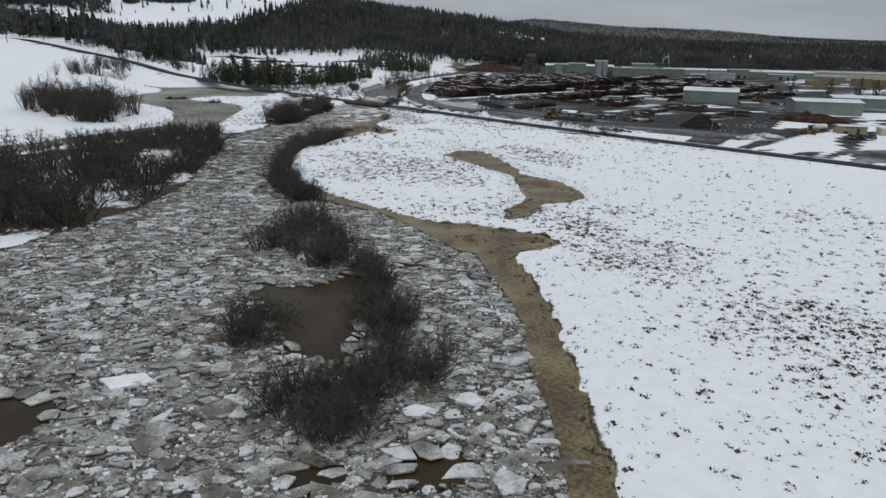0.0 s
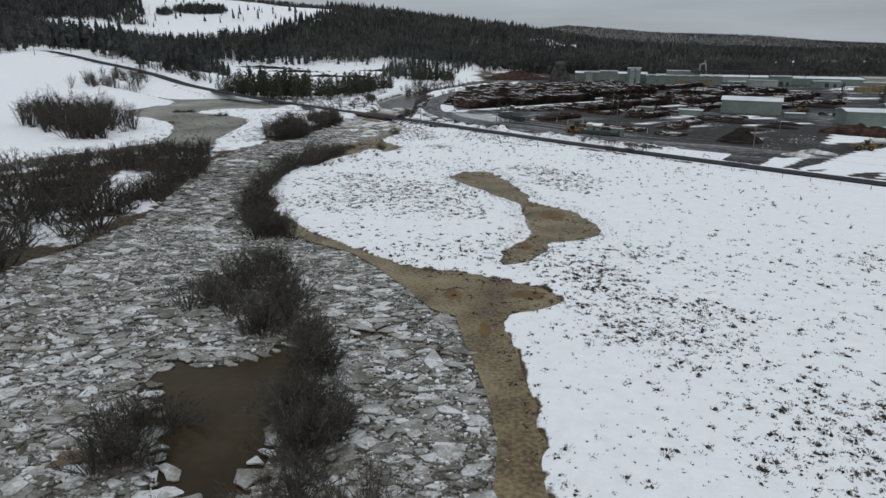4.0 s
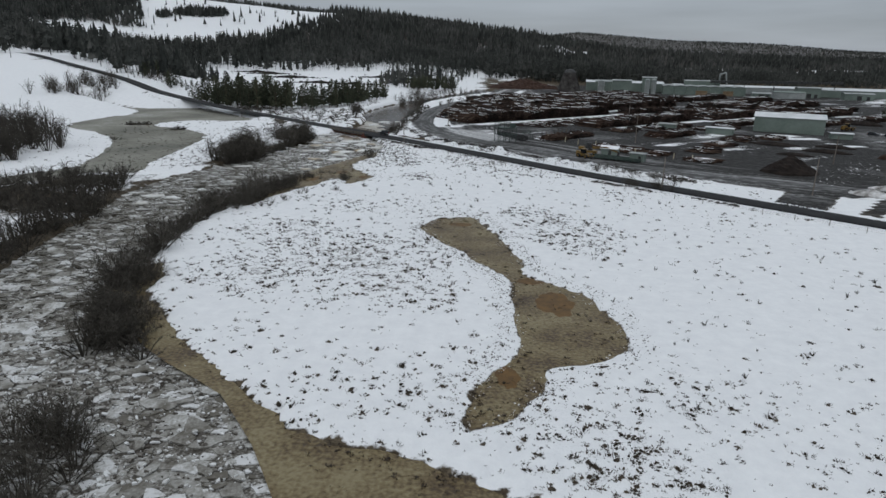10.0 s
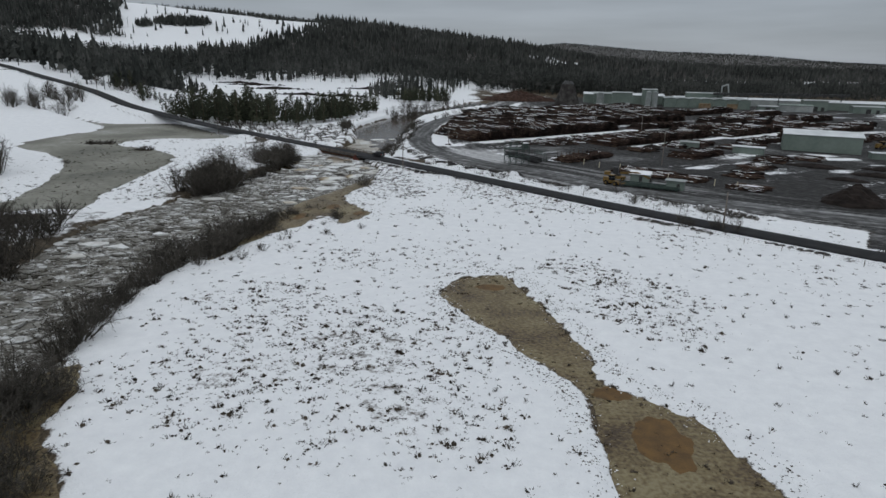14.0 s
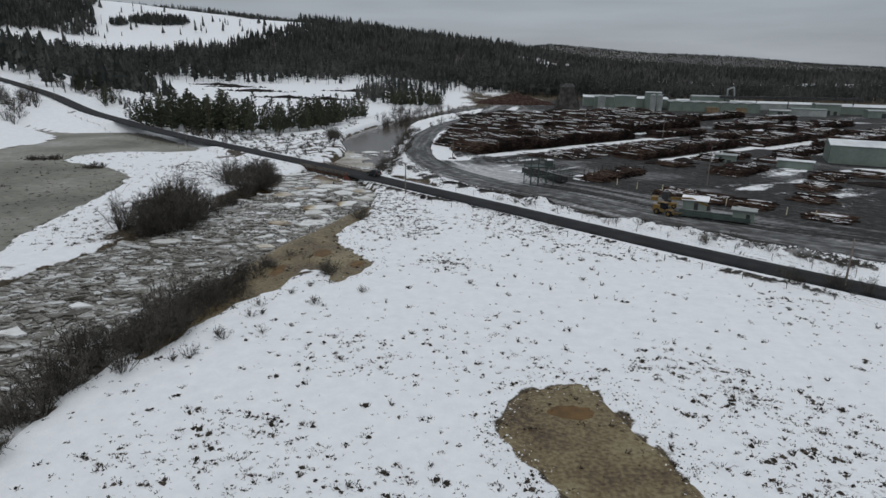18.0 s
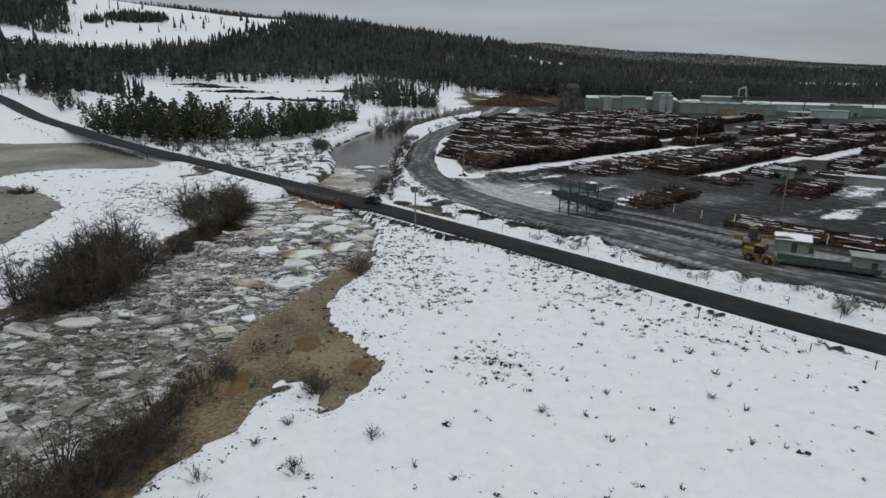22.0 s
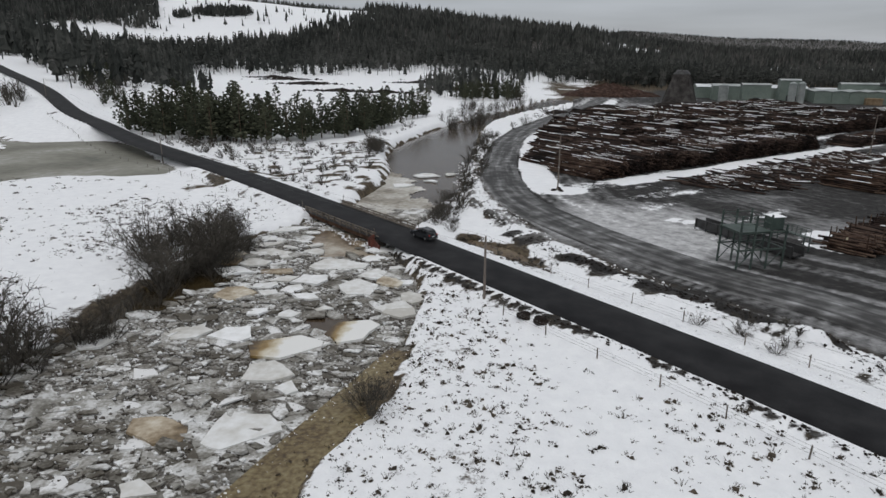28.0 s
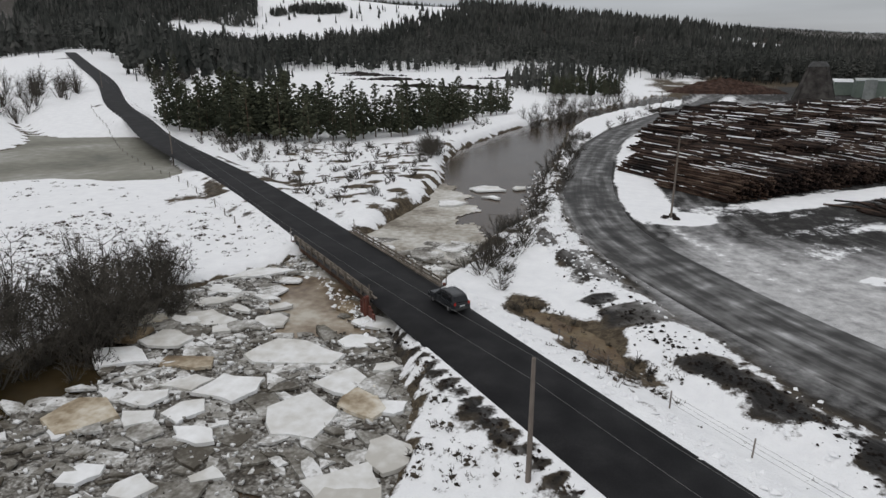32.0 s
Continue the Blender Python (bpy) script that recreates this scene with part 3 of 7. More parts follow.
def cover_of(x, y, z):
    """How much snow lies, and where the wet yard is."""
    snow = np.full(x.shape, 0.92)
    wob = 2.0 * grain(x, y, 9)
    yard = ramp01(1.0, -1.5, outline_gap(YARD, x, y) + wob * 0.6)
    run, side, haul_d = line_frame(HAUL, x, y)
    ruts = grain(run * 0.05 + 3, side, 1.5, 2) + 0.6 * grain(run * 0.08, side * 0.8 + 40, 5, 2)
    yard_snow = 0.08 + 0.85 * grain((x * 0.75 + y * 0.66) * 0.22, -x * 0.66 + y * 0.75, 6, 3) + 0.35 * grain(x, y, 16) + 0.16 * ramp01(380, 480, y)
    yard_snow = np.where(haul_d < 15, 0.16 + 0.45 * ruts + 0.1 * ramp01(5, 10, haul_d), yard_snow)
    yard_snow = yard_snow - 0.5 * ramp01(1.1, 0.7, np.hypot((x - 58) / 34, (y - 284) / 22))
    s_run, s_off = (x - 4) * 0.75 + (y - 361) * 0.66, -(x - 4) * 0.66 + (y - 361) * 0.75
    wav = 1.5 * grain(x, y, 12)
    lane = np.zeros(x.shape)
    for o0, o1, r0, r1 in ((-8, -1.5, 0, 130), (33, 37, 20, 210), (54, 57.5, 40, 230), (74, 77.5, 60, 250), (-21, -16, 60, 180), (-50, -45, 40, 130), (-56, -48, 118, 240), (-14, -9, 150, 260)):
        lane = np.maximum(lane, ramp01(o0 - 1.2, o0 + 1.2, s_off + wav) * ramp01(o1 + 1.2, o1 - 1.2, s_off + wav) * ramp01(r0 - 6, r0 + 6, s_run) * ramp01(r1 + 6, r1 - 6, s_run))
    lane = np.maximum(lane, ramp01(1.1, 0.8, np.hypot((x + 4) / 6, (y - 348) / 4.5) + wav * 0.3 + 0.4 * grain(x, y, 3)))
    for hx, hy, hr in ((16.5, 323.5, 4.5), (24, 318, 3.5), (113, 342, 8), (138, 340, 12), (150, 318, 8), (38, 316, 7)):
        lane = np.maximum(lane, ramp01(1.1, 0.8, np.hypot(x - hx, (y - hy) * 1.3) / hr + wav * 0.3 + 0.5 * grain(x, y, 6)) * ramp01(-0.22, 0.05, grain(x + 40, y, 3.5)))
    yard_snow = np.maximum(yard_snow, 0.95 * lane)
    far_yard = ramp01(240, 330, x) + ramp01(600, 720, y)
    yard_snow = yard_snow + 0.12 * far_yard
    gate, _ = line_gap(GATE, x, y)
    gate = ramp01(6.5, 5.0, gate + 0.6 * wav)
    yard, yard_snow = np.maximum(yard, gate), np.where(gate > 0.3, 0.12 + 0.5 * grain(x, y, 7), yard_snow)
    dark_strip = ramp01(-0.04, 0.14, grain((x + y) * 0.25, (x - y) * 1.2, 9, 2)) * ramp01(86, 100, x) * ramp01(230, 200, x) * (y < 300) * (x + y > 294) * (1 - yard) * ramp01(7, 10, line_gap(ROAD, x, y)[0])
    snow = snow - 0.9 * dark_strip
    yard = np.maximum(yard, dark_strip)
    yard_snow = np.where(dark_strip > 0.3, 0.1, yard_snow)
    snow = snow * (1 - yard) + yard_snow * yard
    inner = ramp01(4.6, 6.0, haul_d + wav * 0.4) * ramp01(15, 11, haul_d + wav) * (side < 0) * ramp01(338, 350, y)
    snow = np.maximum(snow, inner * 0.95 * yard)
    slush = np.clip(0.28 + 1.2 * ruts + 0.3 * grain(x, y, 18), 0, 1) * ramp01(24, 12, haul_d) + np.clip(-0.12 + 1.1 * grain(x + 300, y, 20), 0, 0.6) * ramp01(12, 24, haul_d)
    pad = ramp01(1.2, 0.5, np.hypot((x - 9) / 19, (y - 319) / 21) + 0.3 * grain(x, y, 9))
    slush = slush * (1 - 0.5 * pad) + 0.82 * pad + 0.25 * ramp01(1.2, 0.5, np.hypot((x - 48) / 22, (y - 322) / 10))
    d, rz = line_gap(ROAD, x, y)
    side = ramp01(4.1, 4.9, d) * ramp01(8.0, 5.5, d)
    patch = side * np.clip(0.15 + 1.6 * grain(x, y, 5), 0, 1)
    snow, yard = snow - 0.7 * patch, np.maximum(yard, 0.75 * patch)
    berm, _ = line_gap(BERM, x, y)
    snow = snow - ramp01(4.0, 1.4, berm) * np.clip(1.3 * grain(x + 50, y, 4) + 0.1 + 0.12 * (y > 296), 0, 1) * 1.5
    bare = ramp01(4.0, 1.4, berm) * np.clip(1.3 * grain(x + 50, y, 4) + 0.1 + 0.12 * (y > 296), 0, 1)
    yard = np.maximum(yard, 0.85 * ramp01(0.1, 0.4, bare))
    cut, _ = line_gap(CUT, x, y)
    dirt = ramp01(2.4, 0.2, cut + 1.6 * grain(x, y, 4)) * ramp01(-0.25, 0.05, grain(x + 90, y, 9))
    near_cut, _ = line_gap(CUT_NEAR, x, y)
    dirt = np.maximum(dirt, 0.8 * ramp01(0.8, 0.2, near_cut + 0.9 * grain(x, y, 4)) * ramp01(-0.1, 0.12, grain(x, y, 7) + 0.35 * (x < -14)))
    snow, yard = snow * (1 - dirt), np.maximum(yard, ramp01(0.05, 0.3, dirt))
    slush = slush * (1 - ramp01(0.05, 0.3, dirt))
    for shore in (SHORE_SLUSH, FIELD_POND, NORTH_SLUSH):
        snow = snow - ramp01(2.2, 0.0, outline_gap(shore, x, y)) * np.clip(0.18 + 1.3 * grain(x + 20, y, 2.4, 2), 0, 0.7)
    rusty = ramp01(3.2, 0.0, outline_gap(DITCH, x, y) + 2.2 * grain(x, y, 3, 2))
    snow = snow - 0.85 * rusty * np.clip(0.75 + 0.9 * grain(x + 10, y, 2.2, 2), 0, 1)
    bank = ramp01(4.5, 0.5, outline_gap(RIVER, x, y)) * ramp01(312, 320, y) * ramp01(470, 440, y) * ramp01(-40, -36, x)
    snow = snow - bank * np.clip(0.4 + 1.5 * grain(x, y, 3, 2), 0, 1)
    low = ramp01(-0.30, -0.46, z)
    snow = snow * (1 - low)
    brushy = ramp01(320, 345, y) * ramp01(75, 20, outline_gap(RIVER, x, y)) * ramp01(-30, -45, x) * ramp01(430, 400, y)
    snow = snow - brushy * (0.22 + 1.1 * grain(x, y, 2.6, 2))
    flood = ramp01(3, -5, outline_gap(FLOODED, x, y) + wob) + 0.8 * ramp01(3, -3, outline_gap(SHELF, x, y) + wob)
    snow, yard = snow - np.minimum(flood, 1) * (0.58 + 1.0 * grain(x, y, 11)) * (1 - 0.9 * ramp01(1.1, 0.6, np.hypot((x + 74) / 8, (y - 158) / 17))), np.maximum(yard, 0.22 * np.clip(flood, 0, 1))
    tufty = np.clip(patchy(x, y), 0, 1) * (yard < 0.1)
    snow = snow - 0.36 * tufty ** 1.3
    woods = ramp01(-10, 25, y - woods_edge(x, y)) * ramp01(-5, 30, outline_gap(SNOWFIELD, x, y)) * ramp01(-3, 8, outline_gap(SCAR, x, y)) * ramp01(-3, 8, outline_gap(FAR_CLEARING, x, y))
    # Deep woods floor is set darker: less snow over the mud-coloured base.
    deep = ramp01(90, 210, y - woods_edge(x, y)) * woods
    # Past 2100 m the snow cover rises again, putting distance haze into the ground.
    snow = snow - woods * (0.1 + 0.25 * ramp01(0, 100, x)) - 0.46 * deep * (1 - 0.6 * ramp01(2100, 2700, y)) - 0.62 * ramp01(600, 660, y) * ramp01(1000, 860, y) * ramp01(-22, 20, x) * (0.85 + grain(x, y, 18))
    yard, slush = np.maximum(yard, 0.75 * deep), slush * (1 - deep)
    return np.clip(snow, 0, 1), yard, np.clip(slush * yard, 0, 1)


nx, ny = len(XS), len(YS)
idx = np.arange(nx * ny).reshape(ny, nx)
quads = np.stack([idx[:-1, :-1], idx[:-1, 1:], idx[1:, 1:], idx[1:, :-1]], -1).reshape(-1, 4)
ground = raw("ground", np.stack([GX, GY, GZ], -1).reshape(-1, 3), quads, M_GROUND, True)
tagged(ground, "snow-covered valley floor and hills with dead grass showing", "ground", kind="structure")
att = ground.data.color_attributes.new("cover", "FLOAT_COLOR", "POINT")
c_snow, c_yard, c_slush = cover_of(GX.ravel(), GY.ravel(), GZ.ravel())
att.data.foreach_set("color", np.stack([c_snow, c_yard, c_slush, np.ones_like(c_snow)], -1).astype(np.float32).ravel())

run, side, _ = line_frame(HAUL, GX.ravel(), GY.ravel())
ground.data.attributes.new("track", "FLOAT_VECTOR", "POINT").data.foreach_set("vector", np.stack([run / 100, side / 10, 0 * run], -1).astype(np.float32).ravel())

# ---- water and slush ----
river = tagged(spread("river", [(p[0], p[1]) for p in RIVER], WATER, M_WATER), "brown swollen river between snowy banks", "river", kind="structure")


def widened(poly, by):
    P = np.array(poly)
    t = np.roll(P, -1, 0) - np.roll(P, 1, 0)
    area = np.sum(P[:, 0] * np.roll(P[:, 1], -1) - np.roll(P[:, 0], -1) * P[:, 1])
    n = np.stack([t[:, 1], -t[:, 0]], -1) * (1 if area > 0 else -1)
    return P + by * n / np.linalg.norm(n, axis=1)[:, None]


for name, poly, mat, text in (("slush_strip", SHORE_SLUSH, M_SLUSH, "tan slush ice along the snowy river bank"), ("slush_shelf", NORTH_SLUSH, M_SLUSH, "tan slush and flooded grass beside the river"),
                              ("field_pond", FIELD_POND, M_SLUSH, "frozen tan meltwater pond in the snowy field"), ("frozen_pond", WEST_POND, M_SLUSH_GREY, "grey frozen flood pond in a snowy meadow"),
                              ("slough", SLOUGH[:-1], M_SLUSH_GREY, "grey frozen side channel among bare shrubs"), ("ditch_water", DITCH, M_DITCH, "rusty brown half-frozen ditch between road and yard")):
    grow = 1.2 if poly is not WEST_POND and poly is not SLOUGH else 3.0
    tagged(spread(name, widened(poly, grow), SLUSH - (0.05 if name == "slough" else 0), mat), text, "ice", kind="structure")

M_PUDDLE = material("brown_puddle", [(0.07, 0.035, 0.005), (0.135, 0.07, 0.013)], 0.8, 0.6, 0.02)
for k, (x, y, rx, ry) in enumerate(((22.6, 142.5, 2.6, 4.2), (19.6, 150.8, 2.0, 1.4), (15.6, 121.5, 1.2, 2.2), (8, 181.5, 2.2, 1.2), (14.5, 99.5, 2.6, 1.6), (4.5, 99, 1.4, 1.8), (8.8, 88, 0.7, 2.2), (-20, 226.5, 1.2, 1.6), (-27, 232, 1.5, 2.4), (-32, 222, 1.0, 3.0))):
    ring = [(x + rx * (1 + 0.35 * noise.noise((math.cos(q) * 2.2 + x, math.sin(q) * 2.2 + y, 0))) * math.cos(q), y + ry * (1 + 0.35 * noise.noise((math.cos(q) * 2.2 + x, math.sin(q) * 2.2 + y, 0))) * math.sin(q)) for q in np.linspace(0, 2 * math.pi, 40, endpoint=False)]
    tagged(spread("puddle", ring, SLUSH + 0.006 + 0.005 * (k % 3), M_PUDDLE), "shallow orange-brown puddle on tan slush", "puddle", kind="structure")

# ---- roads ----
def ribbon(name, line, half, material, lift=0.0, crown=0.06, skirt=0.25):
    """A road strip with a slight crown and sloping edges."""
    P = np.array(line)
    t = np.gradient(P[:, :2], axis=0)
    n = np.stack([-t[:, 1], t[:, 0]], -1) / np.linalg.norm(t, axis=1)[:, None]
    prof = [(-half - 0.3, -skirt), (-half, 0), (-half * 0.5, crown * 0.7), (0, crown), (half * 0.5, crown * 0.7), (half, 0), (half + 0.3, -skirt)]
    V = np.concatenate([np.concatenate([P[:, :2] + n * o, P[:, 2:] + lift + dz], 1)[:, None] for o, dz in prof], 1)
    k = len(prof)
    idx = np.arange(len(P) * k).reshape(-1, k)
    F = np.stack([idx[:-1, :-1], idx[1:, :-1], idx[1:, 1:], idx[:-1, 1:]], -1).reshape(-1, 4)
    return raw(name, V.reshape(-1, 3), F[:, ::-1], material, True)


tagged(ribbon("road", curve_through(ROAD, 3), 3.45, M_ASPHALT), "wet black two-lane asphalt road between snow banks", "road", kind="structure")


# the haul road of the yard: wheel tracks and dirty ice run along it
def haul_material():
    m = bpy.data.materials.new("haul_road_slush")
    m.use_nodes = True
    N, L = m.node_tree.nodes, m.node_tree.links
    b = N["Principled BSDF"]
    at, mp = N.new("ShaderNodeAttribute"), N.new("ShaderNodeMapping")
    at.attribute_name = "track"
    mp.inputs["Scale"].default_value = (4.0, 6.0, 1.0)
    n1, n2, r = N.new("ShaderNodeTexNoise"), N.new("ShaderNodeTexNoise"), N.new("ShaderNodeValToRGB")
    n1.inputs["Scale"].default_value, n1.inputs["Detail"].default_value, n1.inputs["Roughness"].default_value = 1.0, 6, 0.6
    tc = N.new("ShaderNodeTexCoord")
    n2.inputs["Scale"].default_value, n2.inputs["Detail"].default_value = 0.35, 6
    mx = N.new("ShaderNodeMix")
    mx.inputs["Factor"].default_value = 0.42
    L.new(at.outputs["Vector"], mp.inputs["Vector"]), L.new(mp.outputs[0], n1.inputs["Vector"]), L.new(tc.outputs["Object"], n2.inputs["Vector"])
    L.new(n1.outputs["Fac"], mx.inputs["A"]), L.new(n2.outputs["Fac"], mx.inputs["B"]), L.new(mx.outputs["Result"], r.inputs["Fac"])
    els = r.color_ramp.elements
    els.new(0.5), els.new(0.6)
    for el, p, c in zip(els, (0.36, 0.47, 0.57, 0.68), ((0.018, 0.018, 0.018), (0.05, 0.049, 0.048), (0.15, 0.15, 0.149), (0.42, 0.425, 0.43))):
        el.position, el.color = p, (*c, 1)
    L.new(r.outputs["Color"], b.inputs["Base Color"])
    b.inputs["Roughness"].default_value, b.inputs["Specular IOR Level"].default_value = 0.6, 0.12
    bp = N.new("ShaderNodeBump")
    bp.inputs["Strength"].default_value, bp.inputs["Distance"].default_value = 0.4, 0.12
    L.new(mx.outputs["Result"], bp.inputs["Height"]), L.new(bp.outputs[0], b.inputs["Normal"])
    return m


haul_line = curve_through(HAUL, 3)
haul = tagged(ribbon("haul_road", haul_line, 4.6, haul_material(), 0.04, 0.1, 0.3), "icy rutted gravel haul road with dark wheel tracks", "road", kind="structure")
run = np.concatenate([[0], np.cumsum(np.linalg.norm(np.diff(haul_line[:, :2], axis=0), axis=1))])
track = np.stack([np.repeat(run / 100, 7), np.tile((-4.9, -4.6, -2.3, 0, 2.3, 4.6, 4.9), len(run)) / 10, np.zeros(7 * len(run))], -1)
haul.data.attributes.new("track", "FLOAT_VECTOR", "POINT").data.foreach_set("vector", track.astype(np.float32).ravel())


# ---- river ice ----
def cells(points, reach):
    """Convex cells round scattered points."""
    P = np.array(points)
    grid = {}
    for i, p in enumerate(P):
        grid.setdefault((int(p[0] // reach), int(p[1] // reach)), []).append(i)
    for i, p in enumerate(P):
        a, b = int(p[0] // reach), int(p[1] // reach)
        near = [j for u in (a - 1, a, a + 1) for v in (b - 1, b, b + 1) for j in grid.get((u, v), ()) if j != i]
        near.sort(key=lambda j: (P[j][0] - p[0]) ** 2 + (P[j][1] - p[1]) ** 2)
        R = reach * 0.62
        poly = [(p[0] + R * math.cos(q), p[1] + R * math.sin(q)) for q in (0.4, 1.45, 2.5, 3.54, 4.6, 5.6)]
        for j in near[:12]:
            mx, my, dx, dy = (p[0] + P[j][0]) / 2, (p[1] + P[j][1]) / 2, P[j][0] - p[0], P[j][1] - p[1]
            cut = []
            for q, r in zip(poly, poly[1:] + poly[:1]):
                s, t = (q[0] - mx) * dx + (q[1] - my) * dy, (r[0] - mx) * dx + (r[1] - my) * dy
                if s <= 0:
                    cut.append(q)
                if (s < 0) != (t < 0):
                    k = s / (s - t)
                    cut.append((q[0] + k * (r[0] - q[0]), q[1] + k * (r[1] - q[1])))
            poly = cut
            if len(poly) < 3:
                break
        if len(poly) >= 3:
            yield i, p, poly


NEAR_POOLS = ((-0.6, 40.8, 3.0, 2.3), (-9.5, 39.5, 2.4, 1.6), (-38.5, 46, 5.0, 4.5), (3.6, 82, 1.1, 0.9))
BRIDGE_POOL = [(-46.5, 307), (-47.6, 313), (-44, 316), (-38, 311), (-37, 302), (-34.2, 300), (-41, 297.2)]
ISLAND_POOL = [(-25, 74), (-24, 79), (-19, 78), (-14, 84), (-9.5, 80), (-8.5, 69), (-9.5, 58), (-12, 55.5), (-16, 58.5), (-20, 66)]


def pool_gap(x, y):
    """Open pools in the ice, negative inside."""
    g = outline_gap(ISLAND_POOL, x, y) / 6 + 0.3 * grain(x, y, 4)
    g = np.minimum(g, np.hypot((x + 4) / 2.6, (y - 87) / 1.7) - 1 + 0.3 * grain(x, y, 2))
    for px, py, rx, ry in NEAR_POOLS:
        g = np.minimum(g, np.hypot((x - px) / rx, (y - py) / ry) - 1 + 0.3 * grain(x, y, 2))
    g = np.minimum(g, outline_gap(BRIDGE_POOL, x, y) / 4 + 0.15 * grain(x, y, 3))
    g = np.minimum(g, np.hypot((x + 32.5) / 3.2, (y - 275) / 2.2) - 1)
    g = np.minimum(g, np.where((y > 236) & (y < 306), (x - np.interp(y, [236, 250, 262, 272, 280, 290, 297, 306], [-61, -59, -57.5, -55, -52, -52.5, -56, -58]) + 3.5 * grain(x, y, 5)) / 6, 9))
    return g


def scatter(spacing, y0, y1, jitter=0.55):
    out = []
    y = y0
    row = 0
    while y < y1:
        xs = np.arange(-105, 14, spacing) + (row % 2) * spacing / 2
        out.append(np.stack([xs + RNG.uniform(-jitter, jitter, len(xs)) * spacing, np.full(len(xs), y) + RNG.uniform(-jitter, jitter, len(xs)) * spacing], -1))
        y += spacing * 0.87
        row += 1
    P = np.concatenate(out)
    P = P[(outline_gap(RIVER, P[:, 0], P[:, 1]) < -0.5) & ((outline_gap(SHORE_SLUSH, P[:, 0], P[:, 1]) > 0.6) | (P[:, 1] > 200))]
    return P[(pool_gap(P[:, 0], P[:, 1]) > 0) & (RNG.random(len(P)) < 0.86)]


def slab(poly, centre, z, thick, shrink, tilt, bevel=0.06):
    """Corners and triangles of one broken sheet of ice."""
    cx, cy = np.mean(poly, 0)
    rough = []
    for q, r in zip(poly, list(poly[1:]) + list(poly[:1])):
        k, o = RNG.uniform(0.3, 0.7), RNG.uniform(-0.09, 0.07)
        rough += [q, (q[0] + k * (r[0] - q[0]) + o * (r[1] - q[1]), q[1] + k * (r[1] - q[1]) - o * (r[0] - q[0]))]
    poly = rough
    n = len(poly)
    ax, ay = tilt
    top, low = [], []
    for q in poly:
        x, y = (q[0] - cx) * shrink, (q[1] - cy) * shrink
        zz = z + ax * x + ay * y
        top.append((cx + x * (1 - bevel), cy + y * (1 - bevel), zz))
        low.append((cx + x, cy + y, min(zz - thick, z - thick * 0.6)))
    V = [(cx, cy, z + 0.03)] + top + low
    F = []
    for k in range(n):
        m = (k + 1) % n
        F += [(0, 1 + k, 1 + m), (1 + k, 1 + n + k, 1 + n + m), (1 + k, 1 + n + m, 1 + m)]
    return V, F


bx, by = np.meshgrid(np.arange(-110, 16, 1.0), np.arange(-138, 400, 1.0))
bz = WATER + 0.09 + 0.06 * grain(bx, by, 3)
inside = (outline_gap(RIVER, bx, by) < 1.0) & (pool_gap(bx, by) > 0.02) & (by < 330)
cell = inside[:-1, :-1] & inside[1:, 1:]
ids = np.arange(bx.size).reshape(bx.shape)
brash_f = np.stack([ids[:-1, :-1], ids[:-1, 1:], ids[1:, 1:], ids[1:, :-1]], -1)[cell]
used, back = np.unique(brash_f, return_inverse=True)
brash = raw("brash_ice", np.stack([bx, by, bz], -1).reshape(-1, 3)[used], back.reshape(-1, 4), M_BRASH, True, river)
tagged(brash, "crushed grey ice slush between the floes", kind="stuff")
pack_v, pack_f, floes, count, packs = [], [], [], 0, []
for y0, y1, spacing, reach in ((28, 128, 1.5, 3.6), (128, 256, 1.55, 3.6)):
    pack_v, pack_f, count = [], [], 0
    for i, p, poly in cells(scatter(spacing, y0, y1), reach):
        tilt = RNG.normal(0, 0.045, 2)
        if RNG.random() < 0.12:
            tilt *= 4
        c, size = np.mean(poly, 0), RNG.choice((0.4, 0.65, 0.9, 1.35), p=(0.25, 0.3, 0.3, 0.15))
        turn, thin = RNG.uniform(-0.5, 0.5), RNG.uniform(0.6, 1.0)
        poly = [(c[0] + (q[0] - c[0]) * 1.1 + turn * (q[1] - c[1]), c[1] + thin * (q[1] - c[1])) for q in poly]
        V, F = slab(poly, p, WATER + 0.14 + 0.2 * RNG.random() ** 1.5, 0.12, size, tilt, 0.015)
        pack_f += [(a + count, b + count, c + count) for a, b, c in F]
        pack_v += V
        count += len(V)
    packs.append((pack_v, pack_f))

pack_v, pack_f, count = [], [], 0
